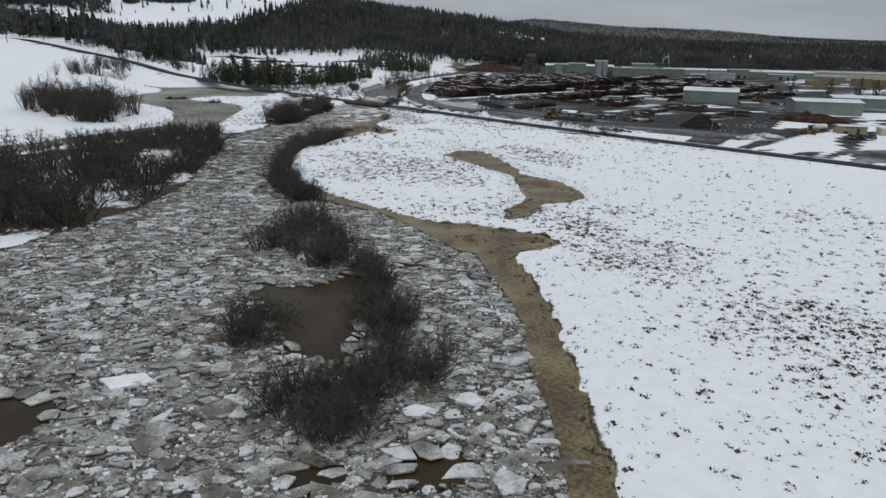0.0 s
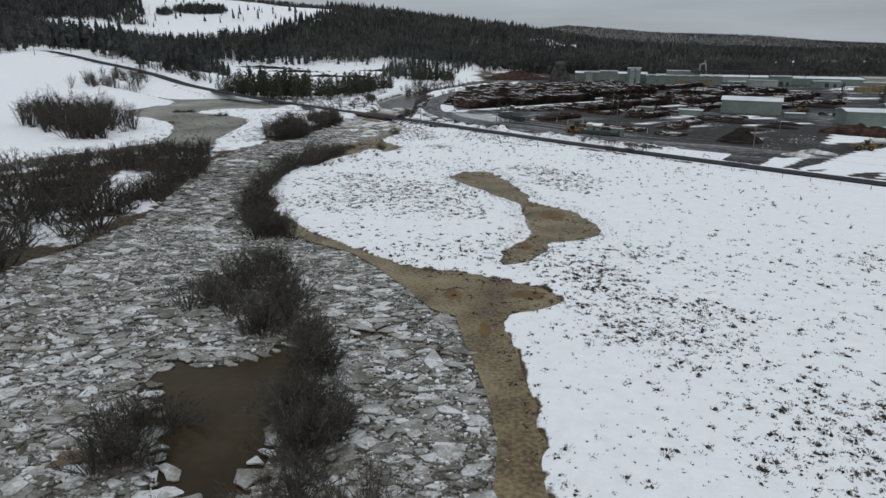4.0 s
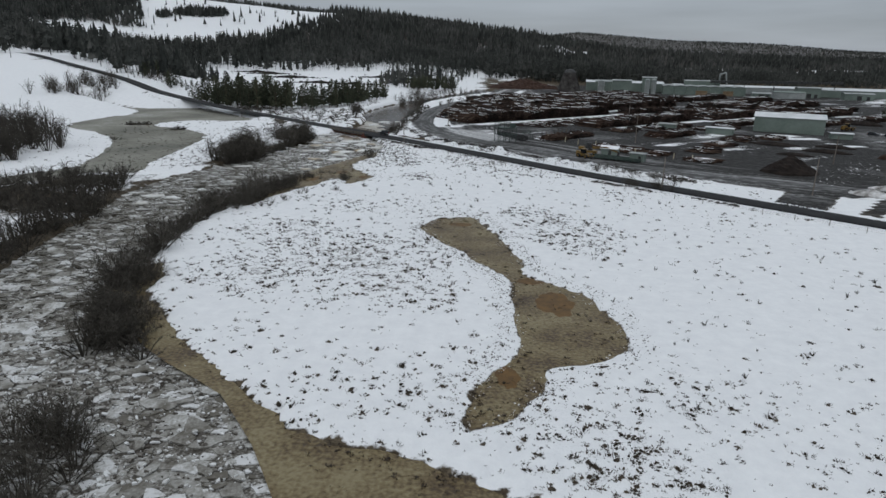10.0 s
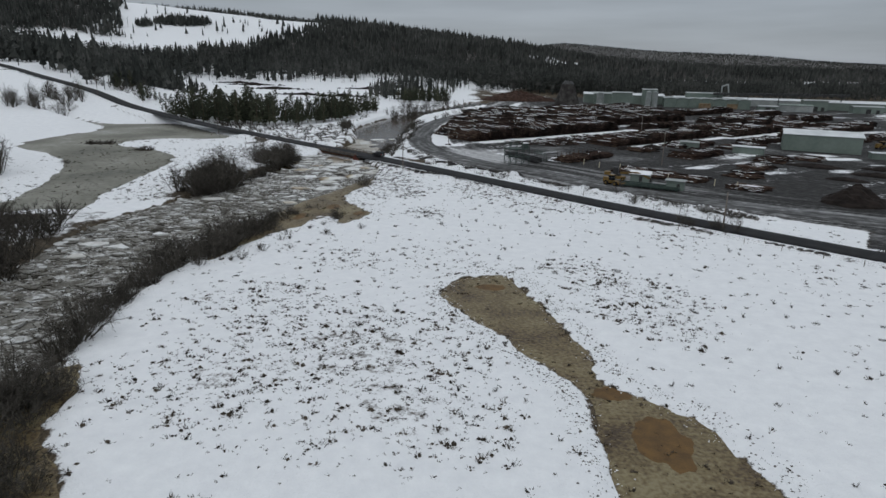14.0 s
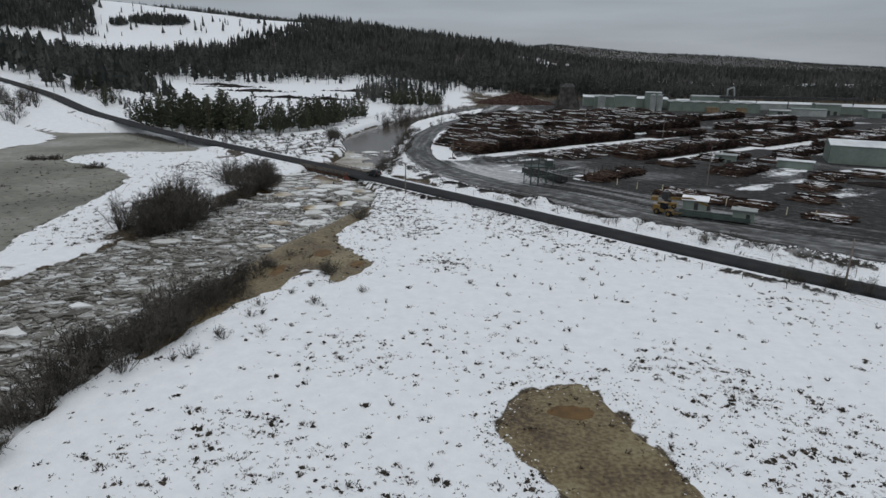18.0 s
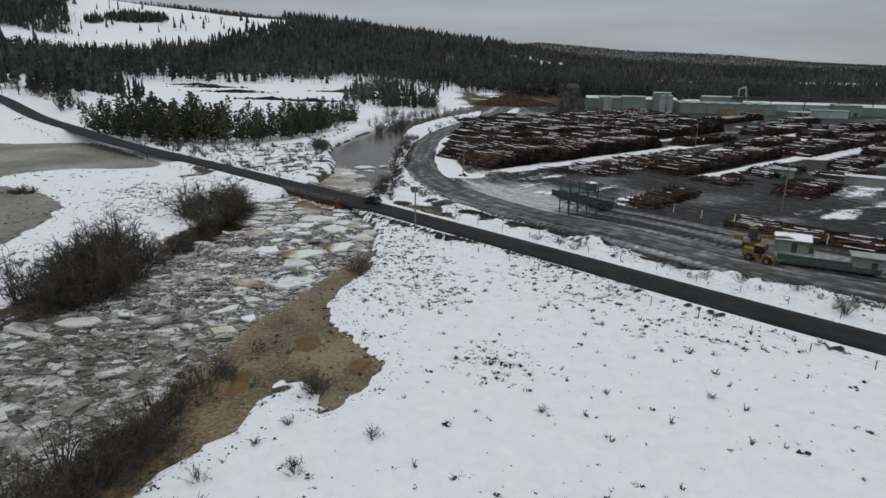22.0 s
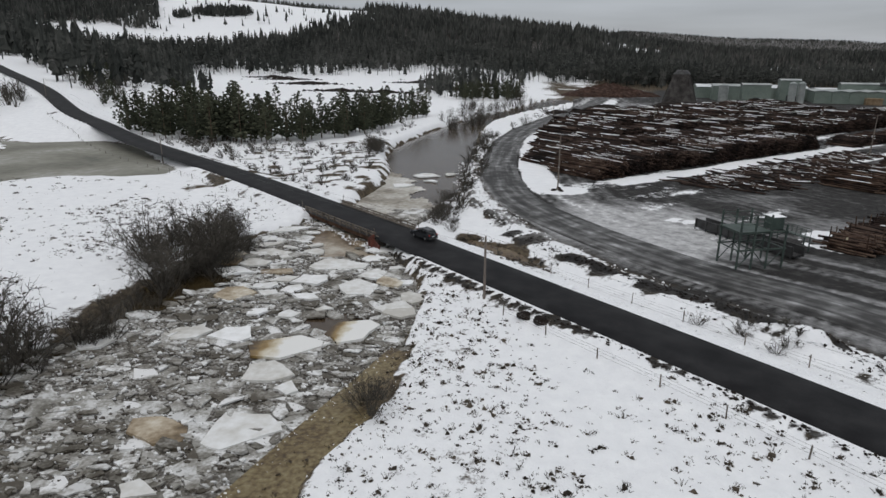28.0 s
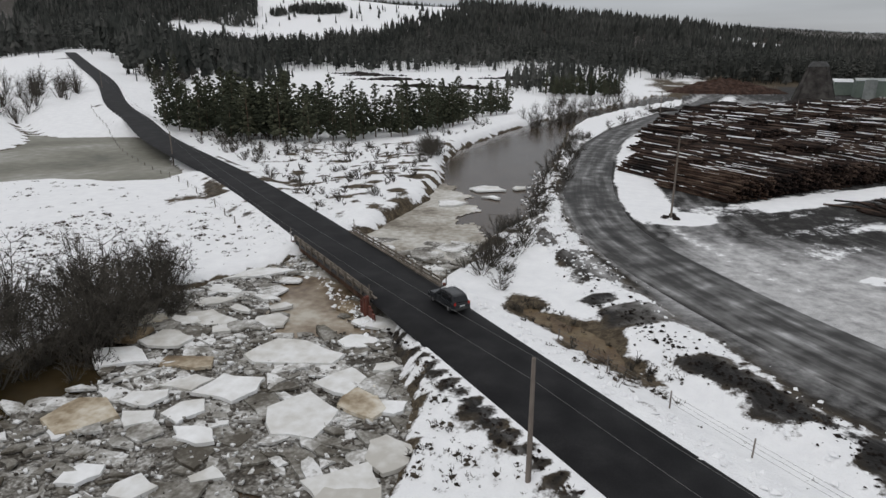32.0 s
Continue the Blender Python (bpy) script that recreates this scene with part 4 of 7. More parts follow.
# the sheets that stand out: place, width, depth to width, heading, stained or not
SHEETS = ((-35.6, 268.6, 7.4, 0.7, 10, 2), (-30.2, 273.4, 7.2, 0.8, 20, 2), (-35.8, 262.9, 6.5, 0.6, 5, 0), (-32.5, 260.4, 2.8, 0.8, 0, 0), (-33.5, 253.9, 6.6, 0.8, -8, 0),
          (-40, 242.3, 4.2, 0.5, 50, 0), (-26, 278.8, 4.6, 0.8, -20, 0), (-42.3, 270.6, 5.0, 0.7, 0, 0), (-37.9, 235.6, 3.3, 0.7, 0, 1),
          (-37.5, 245.8, 2.5, 0.8, 0, 0), (-36.2, 239.6, 2.0, 1.5, 20, 0), (-51.3, 289.5, 5.0, 0.7, 0, 0), (-45.3, 290.4, 5.5, 0.5, 0, 1),
          (-44.9, 285.0, 3.4, 0.8, 0, 0), (-43.3, 287.4, 3.8, 0.6, 30, 0), (-39.6, 287.7, 5.0, 0.8, 0, 0), (-38.1, 294.0, 7.7, 0.62, 20, 0), (-32.2, 290.8, 4.8, 0.75, 15, 0),
          (-32.7, 285.7, 6.0, 0.9, 25, 0), (-29.2, 288.6, 4.2, 0.9, 0, 1), (-40.8, 284.2, 3.0, 0.9, 0, 0), (-43.4, 282.6, 2.9, 0.8, 0, 0), (-47.6, 281.7, 4.8, 0.8, 0, 1),
          (-25.4, 283.4, 3.2, 1.2, 40, 0), (-27, 280.2, 4.2, 1.0, 0, 0), (-29.7, 293.9, 2.0, 1.0, 0, 0), (-27, 288.6, 2.0, 1.2, 0, 0), (-42.3, 276.4, 2.6, 0.9, 0, 0),
          (-38.4, 276.2, 2.5, 0.9, 10, 0), (-34.9, 278.5, 2.0, 1.0, 0, 0), (-38.1, 281.7, 3.5, 0.6, 0, 0), (-51, 297.4, 3.0, 0.8, 0, 0), (-46.5, 296.7, 2.4, 0.9, 0, 0),
          (-51.7, 311, 8.0, 0.4, 38, 0), (-40, 351, 5.0, 0.9, 10, 0), (-36.5, 364, 6.5, 0.8, 0, 0), (-31, 366, 3.0, 1.0, 0, 0), (-34, 357, 3.4, 0.7, 0, 0), (-30, 52.5, 5.2, 0.7, 0, 0), (-25, 61.5, 3.0, 0.8, 0, 1), (-2, 48.5, 2.8, 0.8, 20, 0), (2.6, 50.5, 2.6, 0.8, 0, 0), (-62, 197, 5, 0.7, 0, 0), (-57, 196, 4.5, 0.7, 10, 0), (-61, 190, 4, 0.8, 0, 0), (-54, 205, 4, 0.6, 0, 0))
# broken sheets by the bridge: a few very large, many small between them
P_big = scatter(3.6, 236, 372, 0.5)
P_big = P_big[RNG.random(len(P_big)) < 0.04 + 0.7 * ramp01(276, 290, P_big[:, 1]) * ramp01(316, 306, P_big[:, 1])]
for q in SHEETS:
    P_big = P_big[np.hypot(P_big[:, 0] - q[0], P_big[:, 1] - q[1]) > 0.5 * q[2] + 1.5]
P_small = scatter(1.15, 246, 330, 0.6)
P_small = P_small[RNG.random(len(P_small)) < 0.35 + 1.1 * np.clip(0.4 + grain(P_small[:, 0], P_small[:, 1], 5), 0, 1)]
P_small = P_small[RNG.random(len(P_small)) < ramp01(332, 312, P_small[:, 1])]
big_polys = []
for i, p, poly in cells(P_big, 5.6):
    if outline_gap(RIVER, p[:1], p[1:])[0] < -1.5:
        turn, thin, c = RNG.uniform(-0.45, 0.45), RNG.uniform(0.6, 1.0), np.mean(poly, 0)
        poly = [(c[0] + (q[0] - c[0]) * 1.05 + turn * (q[1] - c[1]), c[1] + thin * (q[1] - c[1])) for q in poly]
        big_polys.append((p, poly, RNG.uniform(0.45, 0.9)))
        floes.append(slab(poly, p, WATER + 0.3 + 0.12 * RNG.random(), 0.24, big_polys[-1][2], RNG.normal(0, 0.03, 2), 0.02) + (M_ICE_TAN if RNG.random() < 0.08 else M_ICE_BIG,))
for x, y, w, deep, turn, stained in SHEETS:
    n = int(RNG.choice((4, 5, 5, 6)))
    q = np.linspace(0, 6.283, n, endpoint=False) + RNG.uniform(-0.42, 0.42, n) * 5 / n
    k, c, sn = RNG.uniform(0.82, 1.3, n), math.cos(radians(turn)), math.sin(radians(turn))
    flat = [(w / 2 * r * math.cos(a), w / 2 * deep * r * math.sin(a)) for a, r in zip(q, k)]
    poly = [(x + c * u - sn * v, y + sn * u + c * v) for u, v in flat]
    big_polys.append(((x, y), poly, 1.0))
    floes.insert(0, slab(poly, (x, y), WATER + 0.36 + 0.1 * RNG.random(), 0.26, 1.0, RNG.normal(0, 0.02, 2), 0.02) + ((M_ICE_BIG, M_ICE_TAN, M_ICE_MELT)[stained],))
taken = np.zeros(len(P_small), bool)
for p, poly, shrink in big_polys:
    c = np.mean(poly, 0)
    taken |= outline_gap([c + (np.array(q) - c) * shrink for q in poly], P_small[:, 0], P_small[:, 1]) < 0.35
for i, p, poly in cells(P_small[~taken], 3.4):
    if RNG.random() < 0.88:
        c, turn, thin = np.mean(poly, 0), RNG.uniform(-0.5, 0.5), RNG.uniform(0.6, 1.0)
        poly = [(c[0] + (q[0] - c[0]) * 1.1 + turn * (q[1] - c[1]), c[1] + thin * (q[1] - c[1])) for q in poly]
        V, F = slab(poly, p, WATER + 0.14 + 0.22 * RNG.random() ** 2, 0.14, RNG.choice((0.5, 0.75, 0.95, 1.15)), RNG.normal(0, 0.07, 2), 0.03)
        pack_f += [(a + count, b + count, c + count) for a, b, c in F]
        pack_v += V
        count += len(V)
def chips(n, y0, y1, lo, hi):
    """Small broken pieces of ice, each a tilted four-sided slab."""
    x, y = RNG.uniform(-100, 12, n), RNG.uniform(y0, y1, n)
    ok = (outline_gap(RIVER, x, y) < 0) & (pool_gap(x, y) > 0.02)
    x, y = x[ok], y[ok]
    m = len(x)
    q = (np.arange(4) * 1.5708)[None] + RNG.uniform(-0.5, 0.5, (m, 4)) + RNG.uniform(0, 6.28, (m, 1))
    r = (lo + (hi - lo) * RNG.random((m, 1)) ** 2) * RNG.uniform(0.55, 1.2, (m, 4))
    dx, dy = r * np.cos(q), r * np.sin(q) * 0.8
    tilt = RNG.normal(0, 0.18, (m, 2))
    z = WATER + 0.16 + 0.2 * RNG.random((m, 1))
    top = np.stack([x[:, None] + dx, y[:, None] + dy, z + tilt[:, :1] * dx + tilt[:, 1:] * dy], -1)
    low = np.stack([x[:, None] + dx * 1.1, y[:, None] + dy * 1.1, np.minimum(top[..., 2] - 0.12, z - 0.1)], -1)
    V = np.concatenate([top, low], 1)
    F = [(0, 1, 2), (0, 2, 3)]
    for i in range(4):
        j = (i + 1) % 4
        F += [(i, 4 + i, 4 + j), (i, 4 + j, j)]
    return V.reshape(-1, 3), (np.array(F)[None] + (np.arange(m) * 8)[:, None, None]).reshape(-1, 3)


for n, y0, y1, lo, hi in ((34000, 30, 130, 0.07, 0.36), (16000, 130, 250, 0.12, 0.5), (34000, 240, 322, 0.06, 0.34)):
    V, F = chips(n, y0, y1, lo, hi)
    tagged(raw("ice_rubble", V, F, M_ICE_DULL if y1 == 250 else M_CRUMB, False, river), "small broken ice rubble among the floes", kind="stuff")
for pack, mat in zip(packs, (M_ICE, M_ICE_DULL)):
    tagged(raw("ice_pack", *pack, mat, False, river), "tightly packed broken grey river ice", kind="stuff")
tagged(raw("ice_pack", pack_v, pack_f, M_ICE_PALE, False, river), "pale broken ice drifting below the bridge", kind="stuff")
for V, F, mat in floes[:300]:
    raw("ice_floe", V, F, mat, False, river)
# brown meltwater standing in the pools, thin ice by the bridge
tagged(spread("meltwater_pool", widened(curve_through(ISLAND_POOL, 3, True), 3.5), WATER + 0.02, M_POOL), "dark brown meltwater pool among flooded shrubs", "pool", kind="structure")
for px, py, rx, ry in NEAR_POOLS:
    ring = [(px + 1.5 * rx * math.cos(q), py + 1.5 * ry * math.sin(q)) for q in np.linspace(0, 6.283, 24, endpoint=False)]
    tagged(spread("meltwater_pool", ring, WATER + 0.024, M_POOL), "small brown meltwater pool between ice floes", "pool", kind="structure")
shore = [(-53, 274), (-48, 280), (-48.5, 291), (-53, 299), (-64, 306), (-66, 280), (-66, 252), (-60, 238), (-57, 240), (-54, 262)]
tagged(spread("meltwater_pool", shore, WATER + 0.024, M_POOL), "dark open water along the shrubby west bank", "pool", kind="structure")
tagged(spread("thin_ice", widened(curve_through(BRIDGE_POOL, 2, True), 2.0), WATER + 0.03, M_THIN_ICE), "flat tan film of new ice under the bridge", "ice", kind="structure")
sx, sy = np.meshgrid(np.arange(-64, -20, 0.7), np.arange(312, 384, 0.7))
east = np.interp(sy, [312, 321, 331, 348, 360, 372, 384], [-27, -30, -31, -35, -39, -43, -50])
open_water = (sx - east) / 3 + 2.2 * grain(sx, sy, 9) + 0.8 * grain(sx, sy, 2.5, 2)
keep = (outline_gap(RIVER, sx, sy) < 1.0) & (open_water < 0.15 - 0.9 * ramp01(345, 380, sy))
sz = WATER + 0.1 + 0.03 * grain(sx, sy, 2)
quad = keep[:-1, :-1] & keep[1:, 1:] & keep[1:, :-1] & keep[:-1, 1:]
ids = np.arange(sx.size).reshape(sx.shape)
shelf_f = np.stack([ids[:-1, :-1], ids[:-1, 1:], ids[1:, 1:], ids[1:, :-1]], -1)[quad]
used, back = np.unique(shelf_f, return_inverse=True)
shelf_v = np.stack([sx, sy, sz], -1).reshape(-1, 3)[used]
tagged(raw("shelf_ice", shelf_v + np.stack([RNG.normal(0, 0.16, len(used)), RNG.normal(0, 0.16, len(used)), np.zeros(len(used))], -1), back.reshape(-1, 4), M_SHELF, True, river), "flat pale river ice above the bridge", kind="stuff")


# ---- plants ----
def twig(V, F, a, b, ra, rb=0.0):
    """A tapered three-sided stick; with no end radius it runs to a point."""
    ax, ay, az = float(a[0]), float(a[1]), float(a[2])
    dx, dy, dz = float(b[0]) - ax, float(b[1]) - ay, float(b[2]) - az
    n = math.sqrt(dx * dx + dy * dy + dz * dz) + 1e-9
    sx, sy = (-dy, dx) if abs(dz) < 0.98 * n else (n, 0.0)
    m = math.hypot(sx, sy) + 1e-9
    sx, sy = sx / m, sy / m
    tx, ty, tz = -dz * sy / n, dz * sx / n, (dx * sy - dy * sx) / n
    k = len(V)
    for c, s in ((1.0, 0.0), (-0.5, 0.866), (-0.5, -0.866)):
        V.append((ax + ra * (c * sx + s * tx), ay + ra * (c * sy + s * ty), az + ra * s * tz))
    if rb:
        for c, s in ((1.0, 0.0), (-0.5, 0.866), (-0.5, -0.866)):
            V.append((b[0] + rb * (c * sx + s * tx), b[1] + rb * (c * sy + s * ty), b[2] + rb * s * tz))
        for i in range(3):
            j = (i + 1) % 3
            F += [(k + i, k + j, k + 3 + j), (k + i, k + 3 + j, k + 3 + i)]
    else:
        V.append((b[0], b[1], b[2]))
        F += [(k, k + 1, k + 3), (k + 1, k + 2, k + 3), (k + 2, k, k + 3)]


def shrub_mesh(seed, stems, height, width, limbs, twigs, thick=1.0):
    """A leafless shrub: arching stems that end on a dome, limbs and many fine twigs."""
    rng = np.random.default_rng(seed)
    V, F = [], []
    up = np.array((0.0, 0.0, 1.0))
    for _ in range(stems):
        q, lean = rng.uniform(0, 6.28), rng.random() ** 0.55
        way = np.array((math.cos(q), math.sin(q), 0.0))
        base = way * width * 0.2 * rng.random() * lean
        h = height * rng.uniform(0.75, 1.0) * (1 - 0.5 * lean * lean)
        end = base + way * width * 0.42 * lean + up * h + rng.normal(0, 0.12, 3)
        mid = base + (end - base) * 0.5 + up * 0.1 * h + rng.normal(0, 0.1, 3)
        twig(V, F, base, mid, 0.05 * thick, 0.034 * thick)
        twig(V, F, mid, end, 0.034 * thick, 0.012)
        for _ in range(limbs):
            k = rng.uniform(0.25, 1)
            at = base + (mid - base) * k * 2 if k < 0.5 else mid + (end - mid) * (k - 0.5) * 2
            d = rng.normal(0, 0.8, 3) + up * 0.7 + way * 0.5
            d /= np.linalg.norm(d)
            tip = at + d * height * rng.uniform(0.1, 0.22)
            twig(V, F, at, tip, 0.024 * thick)
            for _ in range(twigs):
                a2 = at + (tip - at) * rng.uniform(0.25, 1.0)
                d2 = d + rng.normal(0, 0.75, 3)
                twig(V, F, a2, a2 + d2 * height * rng.uniform(0.04, 0.1), 0.019 * thick)
    return np.array(V), F


SHRUBS = []
for k, (stems, h, w, lm, tw) in enumerate(((30, 4.0, 5.4, 8, 5), (32, 3.3, 6.0, 8, 5), (24, 5.6, 4.6, 9, 5), (14, 2.0, 3.2, 6, 4), (10, 1.0, 1.7, 5, 4), (16, 4.0, 5.2, 8, 5), (17, 3.3, 5.8, 8, 5), (11, 4.2, 5.0, 6, 2), (11, 3.4, 5.6, 6, 2), (12, 6.4, 4.4, 7, 2), (9, 2.0, 3.0, 5, 2), (7, 1.0, 1.7, 4, 2))):
    V, F = shrub_mesh(40 + k, stems, h, w, lm, tw, (0.9 if k < 7 else 1.6 if k < 9 else 1.5 if k == 9 else 1.4) if k > 4 else 0.8)
    ob = raw("shrub", V, F, M_BRUSH)
    SHRUBS.append(ob.data)
    bpy.data.objects.remove(ob)
SHRUB_TEXT = {0: "leafless dark willow shrub on the river bank", 1: "broad leafless willow shrub by the flooded river", 2: "tall bare alder clump beside the ice", 3: "low bare brown bush in snow", 4: "small dry brown bush in the snowy field", 5: "leafless grey willow shrub standing in river ice", 6: "spreading leafless willow shrub standing in river ice"}


def shrub(x, y, kind, size=1.0):
    ob = new("bush" if kind in (3, 4) else "shrub", SHRUBS[kind])
    ob.matrix_world = pose(x, y, max(float(z_at(x, y)), WATER) - 0.08, 0, 0, RNG.uniform(0, 360)) @ Matrix.Diagonal((size, size, size * RNG.uniform(0.85, 1.1), 1))
    tagged(ob, SHRUB_TEXT[kind], "shrub", "bare shrubs along the river")


brush_v, brush_f, brush_n = [], [], 0


def joined_shrub(x, y, kind, size):
    """Adds a shrub to the one brushwood mesh of thickets that stay far off."""
    global brush_n
    me = SHRUBS[kind]
    V, F = np.empty(len(me.vertices) * 3, np.float32), np.empty(len(me.polygons) * 3, np.int32)
    me.vertices.foreach_get("co", V)
    me.loops.foreach_get("vertex_index", F)
    q = RNG.uniform(0, 6.28)
    V = V.reshape(-1, 3) @ np.array(((math.cos(q), math.sin(q), 0), (-math.sin(q), math.cos(q), 0), (0, 0, 1))) * size
    brush_v.append(V + np.array((x, y, max(float(z_at(x, y)), WATER) - 0.08)))
    brush_f.append(F.reshape(-1, 3) + brush_n)
    brush_n += len(V)


def thicket(outline, n, kinds, size, joined=False):
    P = np.array(outline)
    done = 0
    while done < n:
        x, y = RNG.uniform(P[:, 0].min(), P[:, 0].max()), RNG.uniform(P[:, 1].min(), P[:, 1].max())
        if outline_gap(outline, [x], [y])[0] < 0:
            (joined_shrub if joined else shrub)(x, y, int(RNG.choice(kinds)), size[0] + (size[1] - size[0]) * RNG.random() ** 1.6)
            done += 1


thicket([(-23, 60), (-17, 60), (-19, 69), (-25, 69)], 16, (5, 6), (0.9, 1.3))
thicket([(-30, 91), (-24.4, 90), (-18, 82.5), (-13, 83), (-12.5, 90), (-19, 106), (-25, 110), (-29.5, 104)], 34, (5, 6), (0.9, 1.4))
thicket([(-29, 92), (-24.4, 91), (-18, 83.5), (-14, 84), (-13, 90), (-19, 104), (-25, 108)], 26, (7, 8), (0.8, 1.3), True)
thicket([(-14.5, 89), (-9.2, 83), (-2.6, 66), (-5, 60), (-9.3, 65), (-10.4, 78)], 34, (5, 6), (0.8, 1.35))
thicket([(-13.5, 88), (-9.2, 82), (-3.2, 66), (-5, 61), (-8.8, 66), (-9.8, 78)], 20, (7, 8), (0.7, 1.2), True)
thicket([(-17, 51.5), (-14.5, 46), (-11, 42.5), (-5.4, 43), (-4.6, 50.7), (0.5, 54), (0, 60), (-5, 60), (-8, 56), (-12, 52)], 40, (5, 6), (0.75, 1.25))
thicket([(-16, 51), (-14, 46.5), (-11, 43.5), (-6, 44), (-4.8, 50.7), (0, 55), (-4, 59), (-8, 55.5)], 26, (7, 8), (0.7, 1.1), True)
thicket([(-27, 125), (-36, 137), (-41, 160), (-42, 180), (-46, 195), (-43, 165), (-38, 138), (-30, 122)], 28, (5, 6), (1.0, 1.75))
thicket([(-27, 125), (-36, 137), (-41, 160), (-42, 180), (-48, 198), (-44, 165), (-39, 138), (-30, 121)], 60, (7, 8), (0.7, 1.3), True)
thicket([(-67, 240), (-60.5, 239), (-57.5, 246), (-57.5, 258), (-62, 265), (-66, 266), (-70, 258)], 26, (7, 8), (1.0, 1.8), True)
thicket([(-64, 86), (-63, 97), (-61, 112), (-57.6, 116), (-60, 134), (-68, 150), (-84, 160), (-108, 160), (-116, 150), (-97, 126), (-80, 100)], 100, (7, 7, 8), (1.5, 2.5), True)
thicket([(-59, 126), (-59.5, 145), (-64, 181), (-74, 207), (-82, 203), (-71, 165), (-65, 140)], 70, (7, 8), (0.9, 1.6), True)
thicket([(-76, 206), (-84, 190), (-98, 172), (-112, 166), (-126, 178), (-112, 196), (-100, 214), (-84, 216)], 64, (7, 8), (0.7, 1.5), True)
thicket([(-64, 96), (-58, 116), (-62, 132), (-74, 130), (-80, 108)], 12, (5, 6), (1.1, 1.9))
thicket([(-63, 238), (-57, 250), (-54, 268), (-51, 284), (-52, 298), (-57, 304), (-58, 286), (-61, 266), (-66, 250)], 50, (7, 8), (0.5, 1.0), True)
thicket([(-25, 121), (-31, 127), (-37, 136), (-39, 150), (-36, 150), (-33, 139), (-27, 130), (-22, 125)], 18, (5, 6), (0.6, 1.1))
thicket([(-25, 119), (-31, 126), (-38, 136), (-41, 152), (-37, 150), (-33, 138), (-27, 129), (-22, 124)], 34, (7, 8), (0.5, 1.1), True)
thicket([(-44.5, 184), (-42.5, 200), (-40.5, 213), (-37, 213), (-37.5, 198), (-40, 184)], 24, (5, 6), (0.95, 1.55))
thicket([(-45, 184), (-43, 200), (-41, 213), (-37, 213), (-37.5, 198), (-40, 184)], 26, (7, 8), (0.5, 1.0), True)
thicket([(-38, 44), (-36, 52), (-46, 54), (-52, 40)], 12, (5, 6), (0.6, 1.2), True)
thicket([(-68, 240), (-60.5, 238), (-57, 246), (-57, 258), (-61, 266), (-67, 267), (-71, 258)], 38, (5, 5, 6), (1.3, 2.2))
thicket([(-100, 170), (-76, 176), (-72, 212), (-96, 216), (-108, 196)], 60, (7, 8), (1.0, 1.6), True)
thicket([(-58, 281), (-54, 286), (-52, 296), (-56, 306), (-66, 308), (-66, 292)], 40, (5, 5, 6), (1.0, 2.0))
thicket([(-138, 232), (-119, 225), (-122, 256), (-150, 288), (-186, 276), (-172, 260)], 72, (9, 9, 9, 7), (1.7, 2.5), True)
thicket([(-143, 323), (-134, 327), (-133, 331), (-141, 327)], 26, (10, 11), (0.9, 1.5), True)
thicket([(-118, 311), (-111, 311), (-111, 316), (-116, 316)], 16, (10, 11), (0.9, 1.4), True)
thicket([(-124, 278), (-119, 278), (-119, 282), (-124, 282)], 4, (10,), (0.7, 1.0), True)
thicket([(-62, 240), (-57, 246), (-54, 268), (-53, 300), (-57, 304), (-58, 270)], 30, (5, 6), (0.45, 1.0), True)
thicket([(-36, 226), (-39, 221), (-39, 200), (-41, 187), (-38, 186), (-36, 200), (-34, 214)], 14, (5, 6), (0.45, 0.9), True)
thicket([(-42, 195), (-38, 222), (-31, 232), (-35, 215), (-38, 200)], 26, (3, 6), (0.5, 1.1), True)
thicket([(-250, 407), (-207, 421), (-225, 465), (-252, 474)], 40, (9, 9, 7), (1.2, 2.0), True)
thicket([(0, 140), (70, 80), (95, 150), (30, 240), (-15, 262), (-15, 190)], 170, (11,), (0.35, 0.85), True)
thicket([(-15, 150), (0, 148), (-2, 172), (-16, 174)], 22, (11,), (0.4, 0.8), True)
thicket([(-56, 334), (-47, 345), (-53, 380), (-66, 402), (-125, 420), (-135, 408), (-90, 372)], 330, (10, 11, 11), (0.5, 1.3), True)
thicket([(-24, 430), (-14, 470), (0, 528), (8, 560), (-4, 548), (-20, 482)], 30, (10, 7, 8), (0.5, 1.1), True)
thicket([(-62, 400), (-58, 420), (-54, 460), (-60, 460), (-66, 420)], 30, (10, 11), (0.5, 1.2), True)
thicket([(-27, 350), (-22, 372), (-22, 440), (-28, 440), (-29, 385)], 60, (7, 8, 10), (0.5, 1.1), True)
thicket([(-30, 318), (-24, 316), (-23, 345), (-27, 352)], 70, (7, 8, 10, 11), (0.4, 1.0), True)
thicket([(-23, 311), (-17, 308), (-8, 297), (-8, 294), (-15, 300), (-23, 307)], 60, (11,), (0.4, 0.9), True)
thicket([(-57, 384), (-52, 380), (-53, 394), (-58, 396)], 9, (1, 0), (0.9, 1.2))
thicket([(-92, 378), (-125, 402), (-128, 412), (-98, 390)], 22, (10, 7), (0.6, 0.9), True)
thicket([(-190, 470), (-230, 500), (-300, 580), (-230, 560)], 40, (9, 7), (0.8, 1.5), True)
thicket([(-45, 462), (-34, 470), (-18, 560), (-4, 604), (-26, 580)], 34, (9, 7), (0.9, 1.6), True)
thicket([(-50, 470), (-36, 520), (-26, 560), (-44, 560)], 20, (9, 7), (0.7, 1.2), True)
